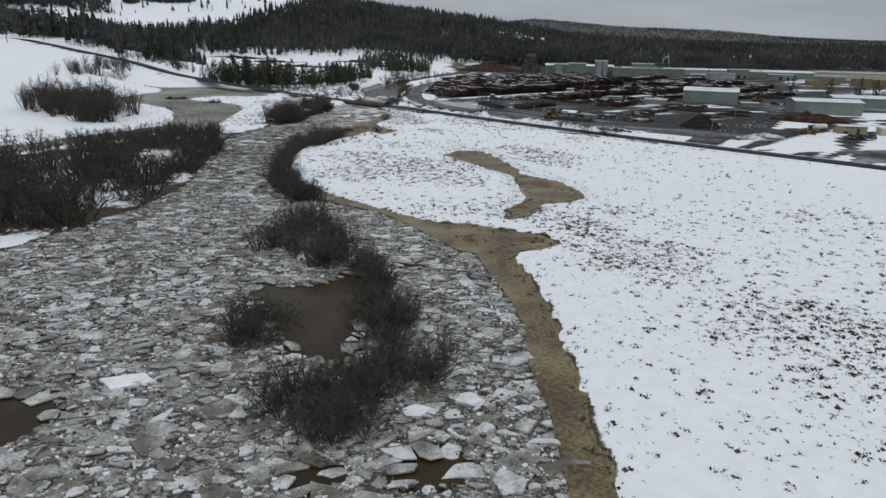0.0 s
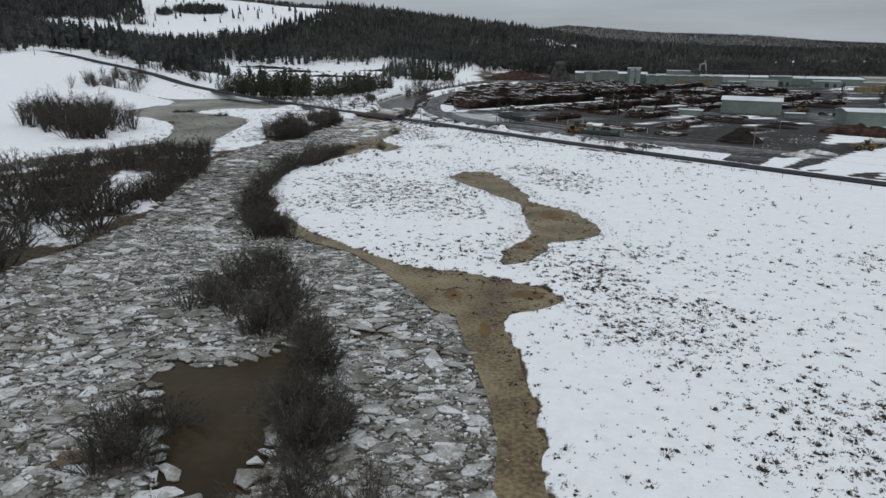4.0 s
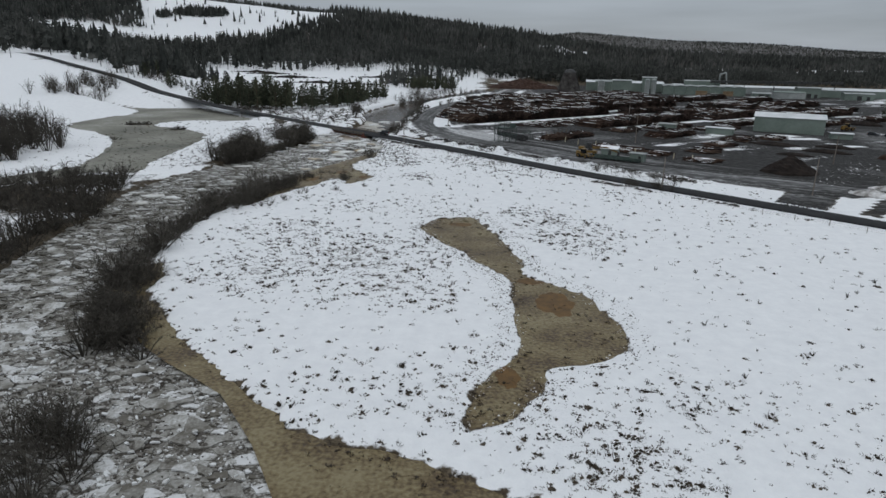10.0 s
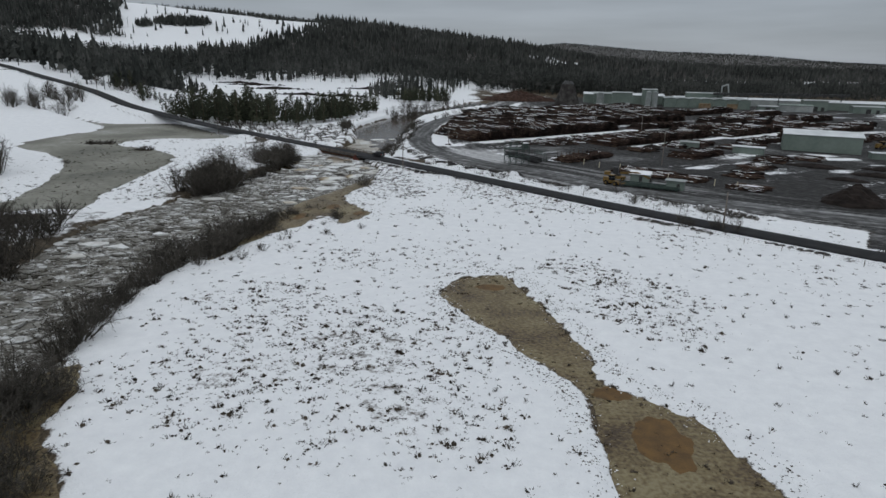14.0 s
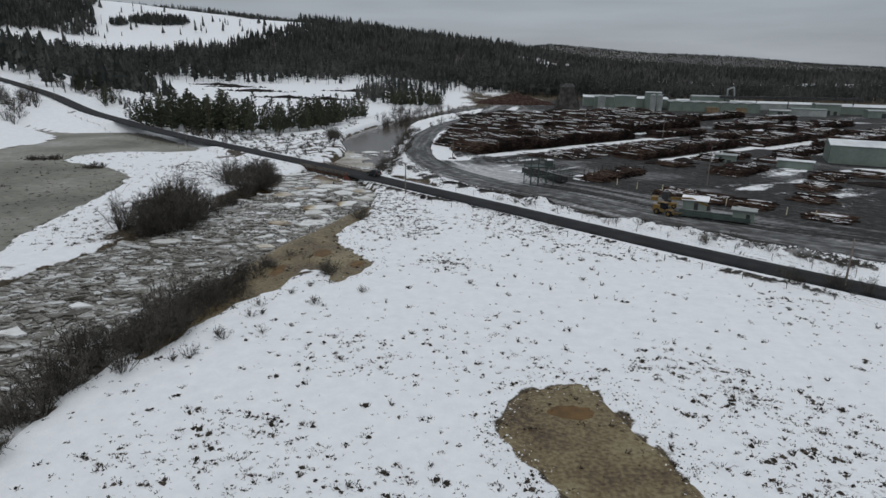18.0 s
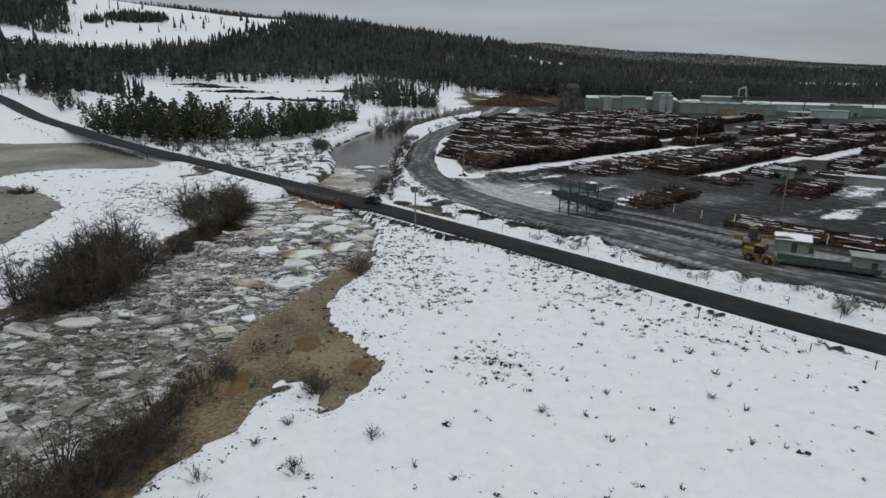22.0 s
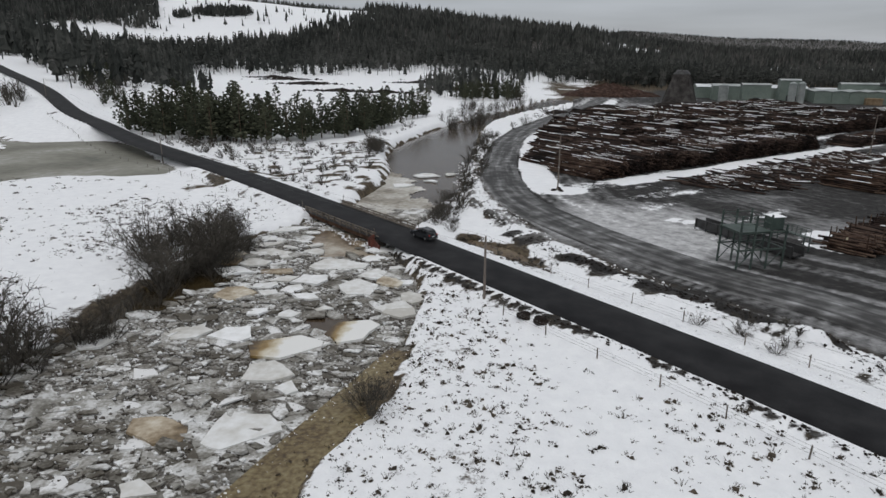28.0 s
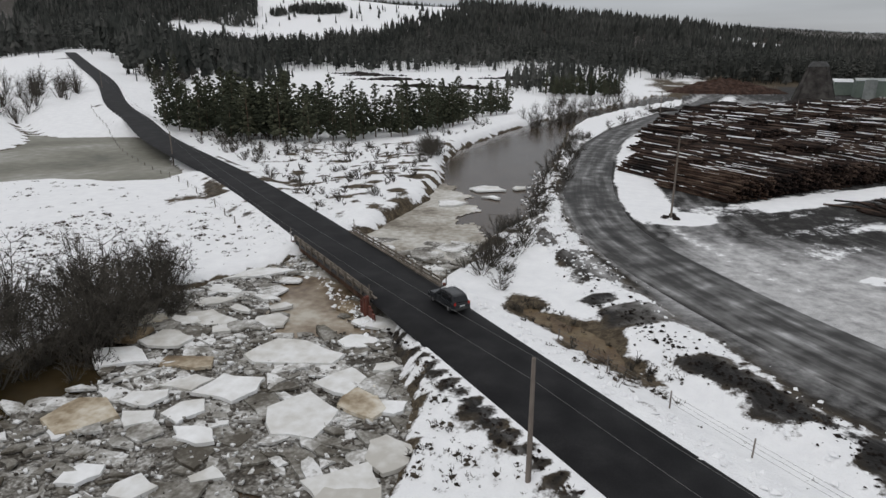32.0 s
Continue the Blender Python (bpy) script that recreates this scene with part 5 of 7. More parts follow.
thicket([(-30, 313), (-22, 312), (-23, 322), (-28, 328)], 6, (5, 3), (0.6, 0.9))
thicket([(0, 150), (60, 90), (80, 160), (30, 245), (-15, 262), (-15, 200)], 36, (4,), (0.25, 0.6), True)
thicket([(46, 219), (58, 213), (58, 218), (48, 226)], 12, (5, 6, 3), (0.45, 0.8), True)
thicket([(24, 262), (34, 250), (37, 252), (26, 265)], 12, (3, 4, 6), (0.4, 0.8), True)
thicket([(38, 250), (64, 229), (66, 232), (42, 252)], 26, (3, 3, 6), (0.4, 0.8), True)
thicket([(8, 279), (20, 268), (22, 271), (10, 282)], 10, (3, 4), (0.5, 0.9), True)
thicket([(4, 277), (14, 270), (18, 275), (8, 283)], 8, (3, 4), (0.6, 1.0), True)
for x, y, k, s in ((-34.5, 224.7, 1, 0.5), (-36.4, 215.6, 1, 0.6), (-23.7, 221, 0, 0.62), (-35.2, 210, 1, 0.55), (-36.7, 220.3, 1, 0.45), (-30.3, 222, 3, 0.7), (-17.1, 212.3, 3, 0.62), (-33.5, 223.5, 0, 0.5), (-36, 217, 0, 0.5), (-34.5, 211.5, 0, 0.5), (-24, 220.2, 1, 0.5), (-37.5, 213, 1, 0.6), (-38.5, 208, 1, 0.6), (-38.6, 201, 1, 0.6), (-39.5, 196, 1, 0.65), (-28, 226, 3, 0.5), (-31, 217, 4, 0.7), (-22.7, 207, 3, 0.7), (-40.3, 206, 0, 0.7), (-25, 259, 0, 0.85), (15.8, 252.8, 3, 0.9), (44.4, 244, 0, 0.7), (-1.3, 217, 4, 0.9), (16.4, 220.4, 4, 0.9), (-23.5, 220, 5, 0.8), (-24, 257, 5, 0.9), (-34, 224, 6, 0.7), (-29, 229, 3, 0.8), (-33, 209, 3, 1), (-30, 206, 3, 0.8), (-27, 211, 4, 1), (-25, 214, 4, 1), (-31, 195, 3, 0.8), (-32, 196, 4, 1.2), (-33, 190, 3, 0.9), (-34.5, 189, 4, 1.2), (-30, 202, 3, 0.7), (-28.8, 203, 4, 1), (-27, 197, 3, 0.6), (-35.5, 226, 6, 0.5), (-35, 214, 6, 0.6), (-36.5, 210, 6, 0.6), (-36.5, 203, 5, 0.8), (-37.5, 197, 5, 0.9), (-38, 191, 5, 1.0), (-38.5, 186, 6, 1.0), (-23, 208, 4, 1), (-17, 213, 3, 0.45), (-14, 280, 4, 0.9), (-12, 279, 4, 0.9), (17, 250, 3, 0.7)):
    shrub(x, y, k, s)
tagged(raw("brushwood", np.concatenate(brush_v), np.concatenate(brush_f), M_BRUSH), "tangled leafless brushwood along the flooded banks", "shrubs", kind="stuff")

# dry tufts in the snow
TUFTS = []


def tufts():
    V, F = [], []
    n = 90000
    x, y = RNG.uniform(-48, 95, n), RNG.uniform(34, 300, n)
    y = np.where(RNG.random(n) < 0.25, RNG.uniform(34, 120, n), y)
    west = RNG.random(n) < 0.14
    x, y = np.where(west, RNG.uniform(-135, -55, n), x), np.where(west, RNG.uniform(225, 345, n), y)
    keep = (outline_gap(RIVER, x, y) > 0.3) & (line_gap(ROAD, x, y)[0] > 5.0) & (outline_gap(YARD, x, y) > 2)
    gap = np.full(n, 99.0)
    for poly in (FIELD_POND, SHORE_SLUSH, NORTH_SLUSH, WEST_POND):
        gap = np.minimum(gap, outline_gap(poly, x, y))
    chance = 0.065 + 0.085 * ramp01(0, 25, x) * ramp01(150, 100, y) + 1.9 * patchy(x, y) + 1.3 * ramp01(4, 0.5, outline_gap(DITCH, x, y))
    chance = np.where(gap < 2.0, 0.5 * ramp01(2.0, 0.3, gap) + chance, chance)
    chance = np.where(gap < -0.5, 0.22 + 0.25 * ramp01(-2.5, -0.5, gap), chance)
    keep &= RNG.random(n) < chance * np.where(west, 1, ramp01(95, 70, x) * ramp01(34, 44, y))
    for a, b, g in zip(x[keep], y[keep], gap[keep]):
        z = max(float(z_at(a, b)), SLUSH)
        s = 0.11 + 0.5 * RNG.random() ** 3.2
        if g < 1.5:
            s *= 0.8
        TUFTS.append((a, b, s))
        for _ in range(int(3 + 15 * s)):
            q, r = RNG.uniform(0, 6.28), RNG.random() ** 0.7
            base = (a + s * 1.0 * r * math.cos(q), b + s * 0.8 * r * math.sin(q), z - 0.03)
            up = s * RNG.uniform(0.3, 0.8) * (1.1 - 0.7 * r) + 0.04
            tip = (base[0] + s * 0.5 * r * math.cos(q) + s * 0.2 * RNG.normal(), base[1] + s * 0.5 * r * math.sin(q) + s * 0.2 * RNG.normal(), z + up)
            twig(V, F, base, tip, 0.02 + 0.035 * s)
    ob = raw("dry_grass", np.array(V), F, M_TUFT)
    tagged(ob, "dry brown weed tufts poking through field snow", "grass", kind="stuff")


tufts()


# ---- far woods ----
def fir_template(rng, tiers, sides, bare, fat):
    """A conifer one metre tall: ragged skirts of boughs round a trunk."""
    V, F = [], []
    for t in range(tiers):
        z0, z1 = bare + (0.92 - bare) * t / tiers, bare + (0.92 - bare) * (t + 1.7) / tiers
        r = fat * (1 - t / tiers) ** 0.8 * rng.uniform(0.7, 1.2) + 0.02
        k, ox, oy = len(V), rng.normal(0, 0.012), rng.normal(0, 0.012)
        for s in range(sides):
            q = 6.2832 * (s + rng.uniform(-0.3, 0.3)) / sides
            rr = r * (rng.uniform(0.9, 1.35) if s % 2 else rng.uniform(0.35, 0.7))
            V.append((ox + rr * math.cos(q), oy + rr * math.sin(q), z0 + rng.uniform(-0.05, 0.05)))
        V.append((ox, oy, min(z1, 1.0)))
        F += [(k + s, k + (s + 1) % sides, k + sides) for s in range(sides)]
    k = len(V)
    V += [(0.016, 0, 0), (-0.008, 0.014, 0), (-0.008, -0.014, 0), (0, 0, 0.6)]
    F += [(k, k + 1, k + 3), (k + 1, k + 2, k + 3), (k + 2, k, k + 3)]
    return np.array(V), np.array(F)


def pine_template(rng, clumps, bare, fat):
    """A tall pine one metre high: a long bare trunk under loose clumps of needles."""
    V, F = [(0.013, 0, 0), (-0.007, 0.012, 0), (-0.007, -0.012, 0), (0, 0, 0.96)], [(0, 1, 3), (1, 2, 3), (2, 0, 3)]
    for t in range(clumps):
        k = (t + rng.uniform(0.2, 0.8)) / clumps
        z, q = bare + (0.97 - bare) * k, rng.uniform(0, 6.28)
        out = fat * (1.05 - k) * rng.uniform(0.1, 0.75)
        c, r = np.array((out * math.cos(q), out * math.sin(q), z)), fat * rng.uniform(0.4, 0.8) * (1.25 - 0.75 * k)
        i, a = len(V), rng.uniform(0, 1.57)
        for m in range(4):
            rr = r * rng.uniform(0.6, 1.3)
            V.append(tuple(c + (rr * math.cos(a + 1.5708 * m), rr * math.sin(a + 1.5708 * m), rng.uniform(-0.02, 0.02))))
        V += [tuple(c + (0, 0, r * rng.uniform(0.6, 1.0))), tuple(c - (0, 0, r * rng.uniform(0.2, 0.45)))]
        for m in range(4):
            n = (m + 1) % 4
            F += [(i + m, i + n, i + 4), (i + n, i + m, i + 5)]
    return np.array(V), np.array(F)


def bare_template(rng, limbs):
    """A leafless tree one metre tall: a thin trunk with upswept limbs."""
    V, F = [(0.012, 0, 0), (-0.006, 0.011, 0), (-0.006, -0.011, 0), (0, 0, 1.0)], [(0, 1, 3), (1, 2, 3), (2, 0, 3)]
    for t in range(limbs):
        z, q, n = rng.uniform(0.25, 0.85), rng.uniform(0, 6.28), rng.uniform(0.1, 0.3)
        i, w = len(V), 0.012
        V += [(0, 0, z - w), (w * math.sin(q), -w * math.cos(q), z + w), (n * 0.55 * math.cos(q), n * 0.55 * math.sin(q), min(z + n, 1.02))]
        F += [(i, i + 1, i + 2)]
    return np.array(V), np.array(F)


def planted(name, x, y, h, pick, forms, mat, label):
    """One mesh of many trees of a few forms."""
    Vs, Fs, off = [], [], 0
    for f, (V, F) in enumerate(forms):
        m = pick == f
        n = int(m.sum())
        zz = z_at(x[m], y[m])
        q = RNG.uniform(0, 6.28, n)
        c, s = np.cos(q), np.sin(q)
        w = h[m] * RNG.uniform(0.7, 1.1, n)
        W = np.stack([x[m][:, None] + w[:, None] * (V[:, 0] * c[:, None] - V[:, 1] * s[:, None]), y[m][:, None] + w[:, None] * (V[:, 0] * s[:, None] + V[:, 1] * c[:, None]),
                      zz[:, None] - 0.4 + h[m][:, None] * V[:, 2]], -1)
        Vs.append(W.reshape(-1, 3))
        Fs.append((F[None] + (off + np.arange(n) * len(V))[:, None, None]).reshape(-1, 3))
        off += n * len(V)
    tagged(raw(name, np.concatenate(Vs), np.concatenate(Fs), mat), label, "forest", kind="stuff")


def outside(x, y, thin):
    """Whether a place lies off the open patches of the hillside."""
    ok = (outline_gap(SNOWFIELD, x, y) + 34 * grain(x, y, 90) > 0) | (thin < 0.01)
    ok &= (outline_gap(SCAR, x, y) + 45 * grain(x, y, 45) > 0) | (thin < 0.2)
    return ok & ((outline_gap(FAR_CLEARING, x, y) + 12 * grain(x, y, 30) > 0) | (thin < 0.08))


def far_woods():
    # tall open pines along the forest's front, snow showing between the trunks
    n = 12500
    x, back = RNG.uniform(-760, 820, n), 190 * RNG.random(n) ** 0.9
    y = woods_edge(x, np.full(n, 900.0)) + back
    thin = RNG.random(n)
    keep = outside(x, y, thin) & (thin < 0.3 + 0.7 * ramp01(40, 130, back) + 0.4 * ramp01(-80, 60, x)) & (grain(x, y, 40) > -0.3)
    ax, ay = RNG.uniform(-1000, -205, 5200), RNG.uniform(470, 930, 5200)
    u = ax + ay
    ok = ((u > 266) & (u < 390) & (ay > 490) & (ax < -215) | (ax < -390) & (ay > 620 + 0.25 * (ax + 375)) & (u > -200)) & (grain(ax, ay, 45) > -0.02) & (line_gap(ROAD, ax, ay)[0] > 12)
    # stands that close the clearing on both sides
    bx, by = RNG.uniform(-380, -8, 4200), RNG.uniform(490, 930, 4200)
    gap = np.minimum(outline_gap([(-104, 740), (-88, 650), (-62, 622), (-16, 640), (-12, 905), (-98, 890)], bx, by), outline_gap([(-372, 835), (-318, 800), (-250, 690), (-205, 520), (-262, 560)], bx, by))
    side = (gap < 0) & (outline_gap(RIVER, bx, by) > 4) & (outline_gap(YARD, bx, by) > 3) & (line_gap(ROAD, bx, by)[0] > 10) & (grain(bx, by, 30) > -0.12)
    side &= RNG.random(4200) < 0.55
    x, y = np.concatenate([x[keep], ax[ok], bx[side]]), np.concatenate([y[keep], ay[ok], by[side]])
    h = (15 + 13 * RNG.random(len(x)) ** 0.8) * (1 + 0.25 * ramp01(-300, -380, x))
    h = h * (1 - 0.4 * ramp01(80, 300, x))
    h[len(h) - side.sum():] *= 0.62
    forms = [pine_template(RNG, c, b, f) for c, b, f in ((6, 0.38, 0.12), (7, 0.3, 0.13), (5, 0.46, 0.13), (6, 0.4, 0.11))] + [fir_template(RNG, 5, 8, b, f) for b, f in ((0.1, 0.15), (0.16, 0.13), (0.22, 0.14))]
    pick = np.where((RNG.random(len(x)) < 0.25) | ((y < 720) & (RNG.random(len(x)) < 0.7)), 4 + RNG.integers(0, 3, len(x)), RNG.integers(0, 4, len(x)))
    planted("front_woods", x, y, h, pick, forms, M_FIR_FAR, "open stand of tall pines behind the snowy clearing")
    # the dense hillsides behind
    n = 62000
    y = np.concatenate([930 + 500 * RNG.random(26000), RNG.uniform(1380, 2700, n - 26000)])
    x = (y - 120) * RNG.uniform(-1.0, 0.78, n)
    thin = RNG.random(n)
    keep = (y > woods_edge(x, y) + 110) & (thin < 0.95 - 0.2 * ramp01(1000, 1800, y)) & outside(x, y, thin)
    keep &= (grain(x, y, 120) > -0.44) & ((grain(x, y, 38) > -0.42) | (y > 1900))
    x, y = x[keep], y[keep]
    gx, gy = RNG.uniform(-1, 1, 900), RNG.uniform(-1, 1, 900)
    gx, gy = gx[gx * gx + gy * gy < 1], gy[gx * gx + gy * gy < 1]
    cx = np.concatenate([-556 + 48 * gx[:420], -611 + 15 * gx[420:490], RNG.uniform(-720, -330, 34), -645 + 40 * gx[490:530]])
    cy = np.concatenate([1338 + 24 * gy[:420] + 17 * gx[:420], 1294 + 12 * gy[420:490], RNG.uniform(1150, 1450, 34), 1215 + 8 * gy[490:530]])
    fy = RNG.uniform(2700, 3950, 13000)
    fx = (fy - 120) * RNG.uniform(-0.2, 0.78, 13000)
    crowns = np.concatenate([np.zeros(len(x)), np.ones(len(cx)), np.zeros(len(fx))])
    x, y = np.concatenate([x, cx, fx]), np.concatenate([y, cy, fy])
    h = (10 + 15 * RNG.random(len(x)) ** 0.9) * (0.8 + 0.2 * ramp01(2600, 1000, y)) * (1 - 0.35 * ramp01(60, 260, x)) * (1 - 0.3 * crowns)
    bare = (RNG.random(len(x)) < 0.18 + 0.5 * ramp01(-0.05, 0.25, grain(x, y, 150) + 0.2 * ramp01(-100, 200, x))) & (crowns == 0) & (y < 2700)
    forms = [fir_template(RNG, 2, 5, b, f) for b, f in ((0.1, 0.2), (0.15, 0.18), (0.25, 0.18), (0.2, 0.16))]
    planted("far_woods", x[~bare], y[~bare], h[~bare], RNG.integers(0, 4, int((~bare).sum())), forms, M_FIR_FAR, "dark conifer forest covering the distant hillsides")
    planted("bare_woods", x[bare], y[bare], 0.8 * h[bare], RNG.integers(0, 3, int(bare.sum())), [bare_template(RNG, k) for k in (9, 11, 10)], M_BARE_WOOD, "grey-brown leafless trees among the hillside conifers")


far_woods()


# ---- lumps of snow and soil thrown up along the road, the berm and the heaps ----
def clods(name, spots, lo, hi, mat, label, flat=0.6, sizes=None):
    """Many small rough lumps, each a crooked eight-sided chunk."""
    x, y = np.array(spots).T
    n = len(x)
    r = lo + (hi - lo) * RNG.random(n) ** 2.5 if sizes is None else sizes
    z = np.maximum(z_at(x, y), SLUSH) + r * 0.15
    way = np.array(((1, 0, 0), (0, 1, 0), (-1, 0, 0), (0, -1, 0), (0, 0, 1), (0, 0, -1)), float)
    q = RNG.uniform(0, 6.28, n)
    c, s = np.cos(q)[:, None], np.sin(q)[:, None]
    V = way[None] * r[:, None, None] * RNG.uniform(0.6, 1.3, (n, 6, 1)) + RNG.normal(0, 0.18, (n, 6, 3)) * r[:, None, None]
    V = np.stack([V[..., 0] * c - V[..., 1] * s + x[:, None], V[..., 0] * s + V[..., 1] * c + y[:, None], V[..., 2] * flat + z[:, None]], -1)
    F = np.array([(i, (i + 1) % 4, 4) for i in range(4)] + [((i + 1) % 4, i, 5) for i in range(4)])
    tagged(raw(name, V.reshape(-1, 3), (F[None] + (np.arange(n) * 6)[:, None, None]).reshape(-1, 3), mat), label, "debris", kind="stuff")


def beside(line, n, width, lo=0.0):
    P = np.array(line)[:, :2]
    k = RNG.integers(0, len(P) - 1, n)
    f = RNG.random((n, 1))
    d = P[k + 1] - P[k]
    m = np.stack([-d[:, 1], d[:, 0]], -1) / np.linalg.norm(d, axis=1)[:, None]
    return P[k] + d * f + m * (lo + width * RNG.normal(0, 0.5, (n, 1)))


near_road = [p for p in ROAD if -60 < p[0] < 90]
lumps = np.concatenate([beside(BERM, 2600, 3.4), beside(near_road, 1500, 1.2, 5.0), beside(near_road, 1500, 1.2, -5.0)])
lumps = lumps[(line_gap(CUT, *lumps.T)[0] > 2.3) & (line_gap(CUT_NEAR, *lumps.T)[0] > 1.6)]
clods("snow_clods", lumps, 0.06, 0.34, M_SNOW, "ploughed snow lumps along road and yard edge")
clods("soil_clods", np.concatenate([beside(CUT, 900, 1.8), beside(CUT_NEAR[:14], 350, 0.7), beside(CUT_NEAR, 260, 0.7), beside(BERM, 900, 3.4)]), 0.05, 0.27, M_MUDHEAP, "black soil clods along the cut banks")
ponds = np.concatenate([beside(np.concatenate([widened(p, 1.0), widened(p, 1.0)[:1]]), n, 1.5) for p, n in ((FIELD_POND, 2200), (NORTH_SLUSH, 700))])
clods("snow_crumbs", ponds, 0.03, 0.12, M_SNOW, "crumbs of snow along the pond edges")
edges = np.concatenate([beside(np.concatenate([widened(p, 2.2), widened(p, 2.2)[:1]]), n, 1.7) for p, n in ((FIELD_POND, 2600), (NORTH_SLUSH, 1000))])
edges = edges[outline_gap(RIVER, *edges.T) > 0.5]
clods("grass_crumbs", edges, 0.03, 0.15, M_TUFT, "specks of brown grass along the pond edges")
clods("snow_clods", beside(GATE[2:14], 220, 6.0), 0.08, 0.4, M_DIRTY_ICE, "grey ploughed snow lumps by the mill gate")
isles = np.concatenate([np.array((-138, 327)) + RNG.normal(0, 1, (150, 2)) * (3.0, 1.0), np.array((-114, 313.5)) + RNG.normal(0, 1, (90, 2)) * (2.0, 0.9)])
clods("grass_hummocks", isles, 0.15, 0.7, M_TUFT, "brown grass hummocks standing out of the frozen pond", 0.7)
T = np.repeat(np.array(TUFTS), 3, 0)
T = T[RNG.random(len(T)) < 0.75]
spots = T[:, :2] + RNG.normal(0, 0.45, (len(T), 2)) * T[:, 2:]
clods("dry_grass", spots, 0, 0, M_TUFT, "low matted brown weed clumps in field snow", 0.75, T[:, 2] * RNG.uniform(0.15, 0.55, len(T)))


# ---- shapes for things ----
def box(bm, x, y, z, sx, sy, sz, m=Matrix(), bevel=0.0):
    """A box centred on x, y, standing on z."""
    r = bmesh.ops.create_cube(bm, size=1, matrix=m @ Matrix.Translation((x, y, z + sz / 2)) @ Matrix.Diagonal((sx, sy, sz, 1)))
    if bevel:
        edges = list({e for v in r["verts"] for e in v.link_edges})
        bmesh.ops.bevel(bm, geom=edges, offset=bevel, segments=2, affect="EDGES", profile=0.5)


def rod(bm, a, b, ra, rb=None, sides=8):
    """A round bar from a to b."""
    a, b = Vector(a), Vector(b)
    d = b - a
    m = Matrix.Translation((a + b) / 2) @ d.to_track_quat("Z", "Y").to_matrix().to_4x4()
    bmesh.ops.create_cone(bm, cap_ends=True, segments=sides, radius1=ra, radius2=ra if rb is None else rb, depth=d.length, matrix=m)


def beam(bm, a, b, w, h):
    """A square bar from a to b."""
    a, b = Vector(a), Vector(b)
    d = b - a
    m = Matrix.Translation((a + b) / 2) @ d.to_track_quat("X", "Z").to_matrix().to_4x4()
    bmesh.ops.create_cube(bm, size=1, matrix=m @ Matrix.Diagonal((d.length, w, h, 1)))


def prism(bm, outline, depth, m=Matrix()):
    """A flat outline in x, z drawn out along y, centred."""
    lo = [bm.verts.new(m @ Vector((x, -depth / 2, z))) for x, z in outline]
    hi = [bm.verts.new(m @ Vector((x, depth / 2, z))) for x, z in outline]
    n = len(outline)
    bm.faces.new(lo), bm.faces.new(hi[::-1])
    for i in range(n):
        bm.faces.new((lo[i], hi[i], hi[(i + 1) % n], lo[(i + 1) % n]))


def made(fn, *a, **k):
    bm = bmesh.new()
    fn(bm, *a, **k)
    return bm


def thing(name, m, label, category, group=""):
    ob = new(name)
    ob.matrix_world = m
    return tagged(ob, label, category, group)


def heading(dx, dy):
    return math.degrees(math.atan2(dy, dx))


# ---- the bridge ----
b_dir = Vector((-22.0, 20.5, 0)).normalized()
b_mid = Vector((-40.5, 314.5, 0))
b_len = 23.5
bridge = thing("bridge", pose(b_mid.x, b_mid.y, 0, 0, 0, heading(b_dir.x, b_dir.y)), "short road bridge with timber rails over ice-choked river", "bridge")
part("deck", made(box, 0, 0, 0.62, b_len, 7.9, 0.3, bevel=0.03), M_DARK, bridge, "dark bridge deck edge")
for k, y in enumerate((-3.6, -1.2, 1.2, 3.6)):
    part("girder", made(box, 0, y, -0.05, b_len, 0.35, 0.66), M_RUST_WALL, bridge, "rust brown girder" if k == 0 else "")
for side in (-1, 1):
    y = side * 3.95
    for k in range(12):
        x = -b_len / 2 + 0.6 + k * (b_len - 1.2) / 11
        part("post", made(box, x, y, 0.7, 0.18, 0.2, 1.08, bevel=0.015), M_GREY_WOOD, bridge)
    for z in (1.12, 1.52):
        part("rail", made(box, 0, y - side * 0.13, z, b_len - 0.6, 0.08, 0.2, bevel=0.012), M_GREY_WOOD, bridge)
    part("curb", made(box, 0, y - side * 0.35, 0.92, b_len, 0.3, 0.2), M_GREY_WOOD, bridge)
for x in (-b_len / 2 + 0.4, b_len / 2 - 0.4):
    part("abutment", made(box, x, 0, -2.2, 0.9, 8.2, 2.9, bevel=0.05), M_GREY_WOOD, bridge, "dark timber abutment")
    for y in (-4.25, 4.25):
        part("steel_post", made(rod, (x, y, -2.4), (x, y, 1.0), 0.2, 0.2), M_STEEL_RED, bridge, "rust red steel post")
        part("marker_post", made(rod, (x * 1.03, y, 0.6), (x * 1.03, y, 2.6), 0.05), M_GREY_WOOD, bridge)


for k in range(3):
    part("sheet_pile", made(box, -b_len / 2 - 0.5 - k * 0.55, 4.55 + 0.05 * k, -2.0, 0.5, 0.22, 2.7 - 0.2 * k, bevel=0.03), M_STEEL_RED, bridge, "rust red sheet pile")


for k in range(4):
    part("sheet_pile", made(box, -b_len / 2 - 0.15 + k * 0.36, 4.6 + 0.06 * (k % 2), -1.9, 0.34, 0.3, 3.5 - 0.25 * k, bevel=0.03), M_STEEL_RED, bridge, "rust red sheet pile")
part("wing_wall", made(box, b_len / 2 + 1.6, 4.3, -1.4, 3.4, 0.35, 2.1, bevel=0.04), M_RUST_WALL, bridge, "rust brown timber wing wall")


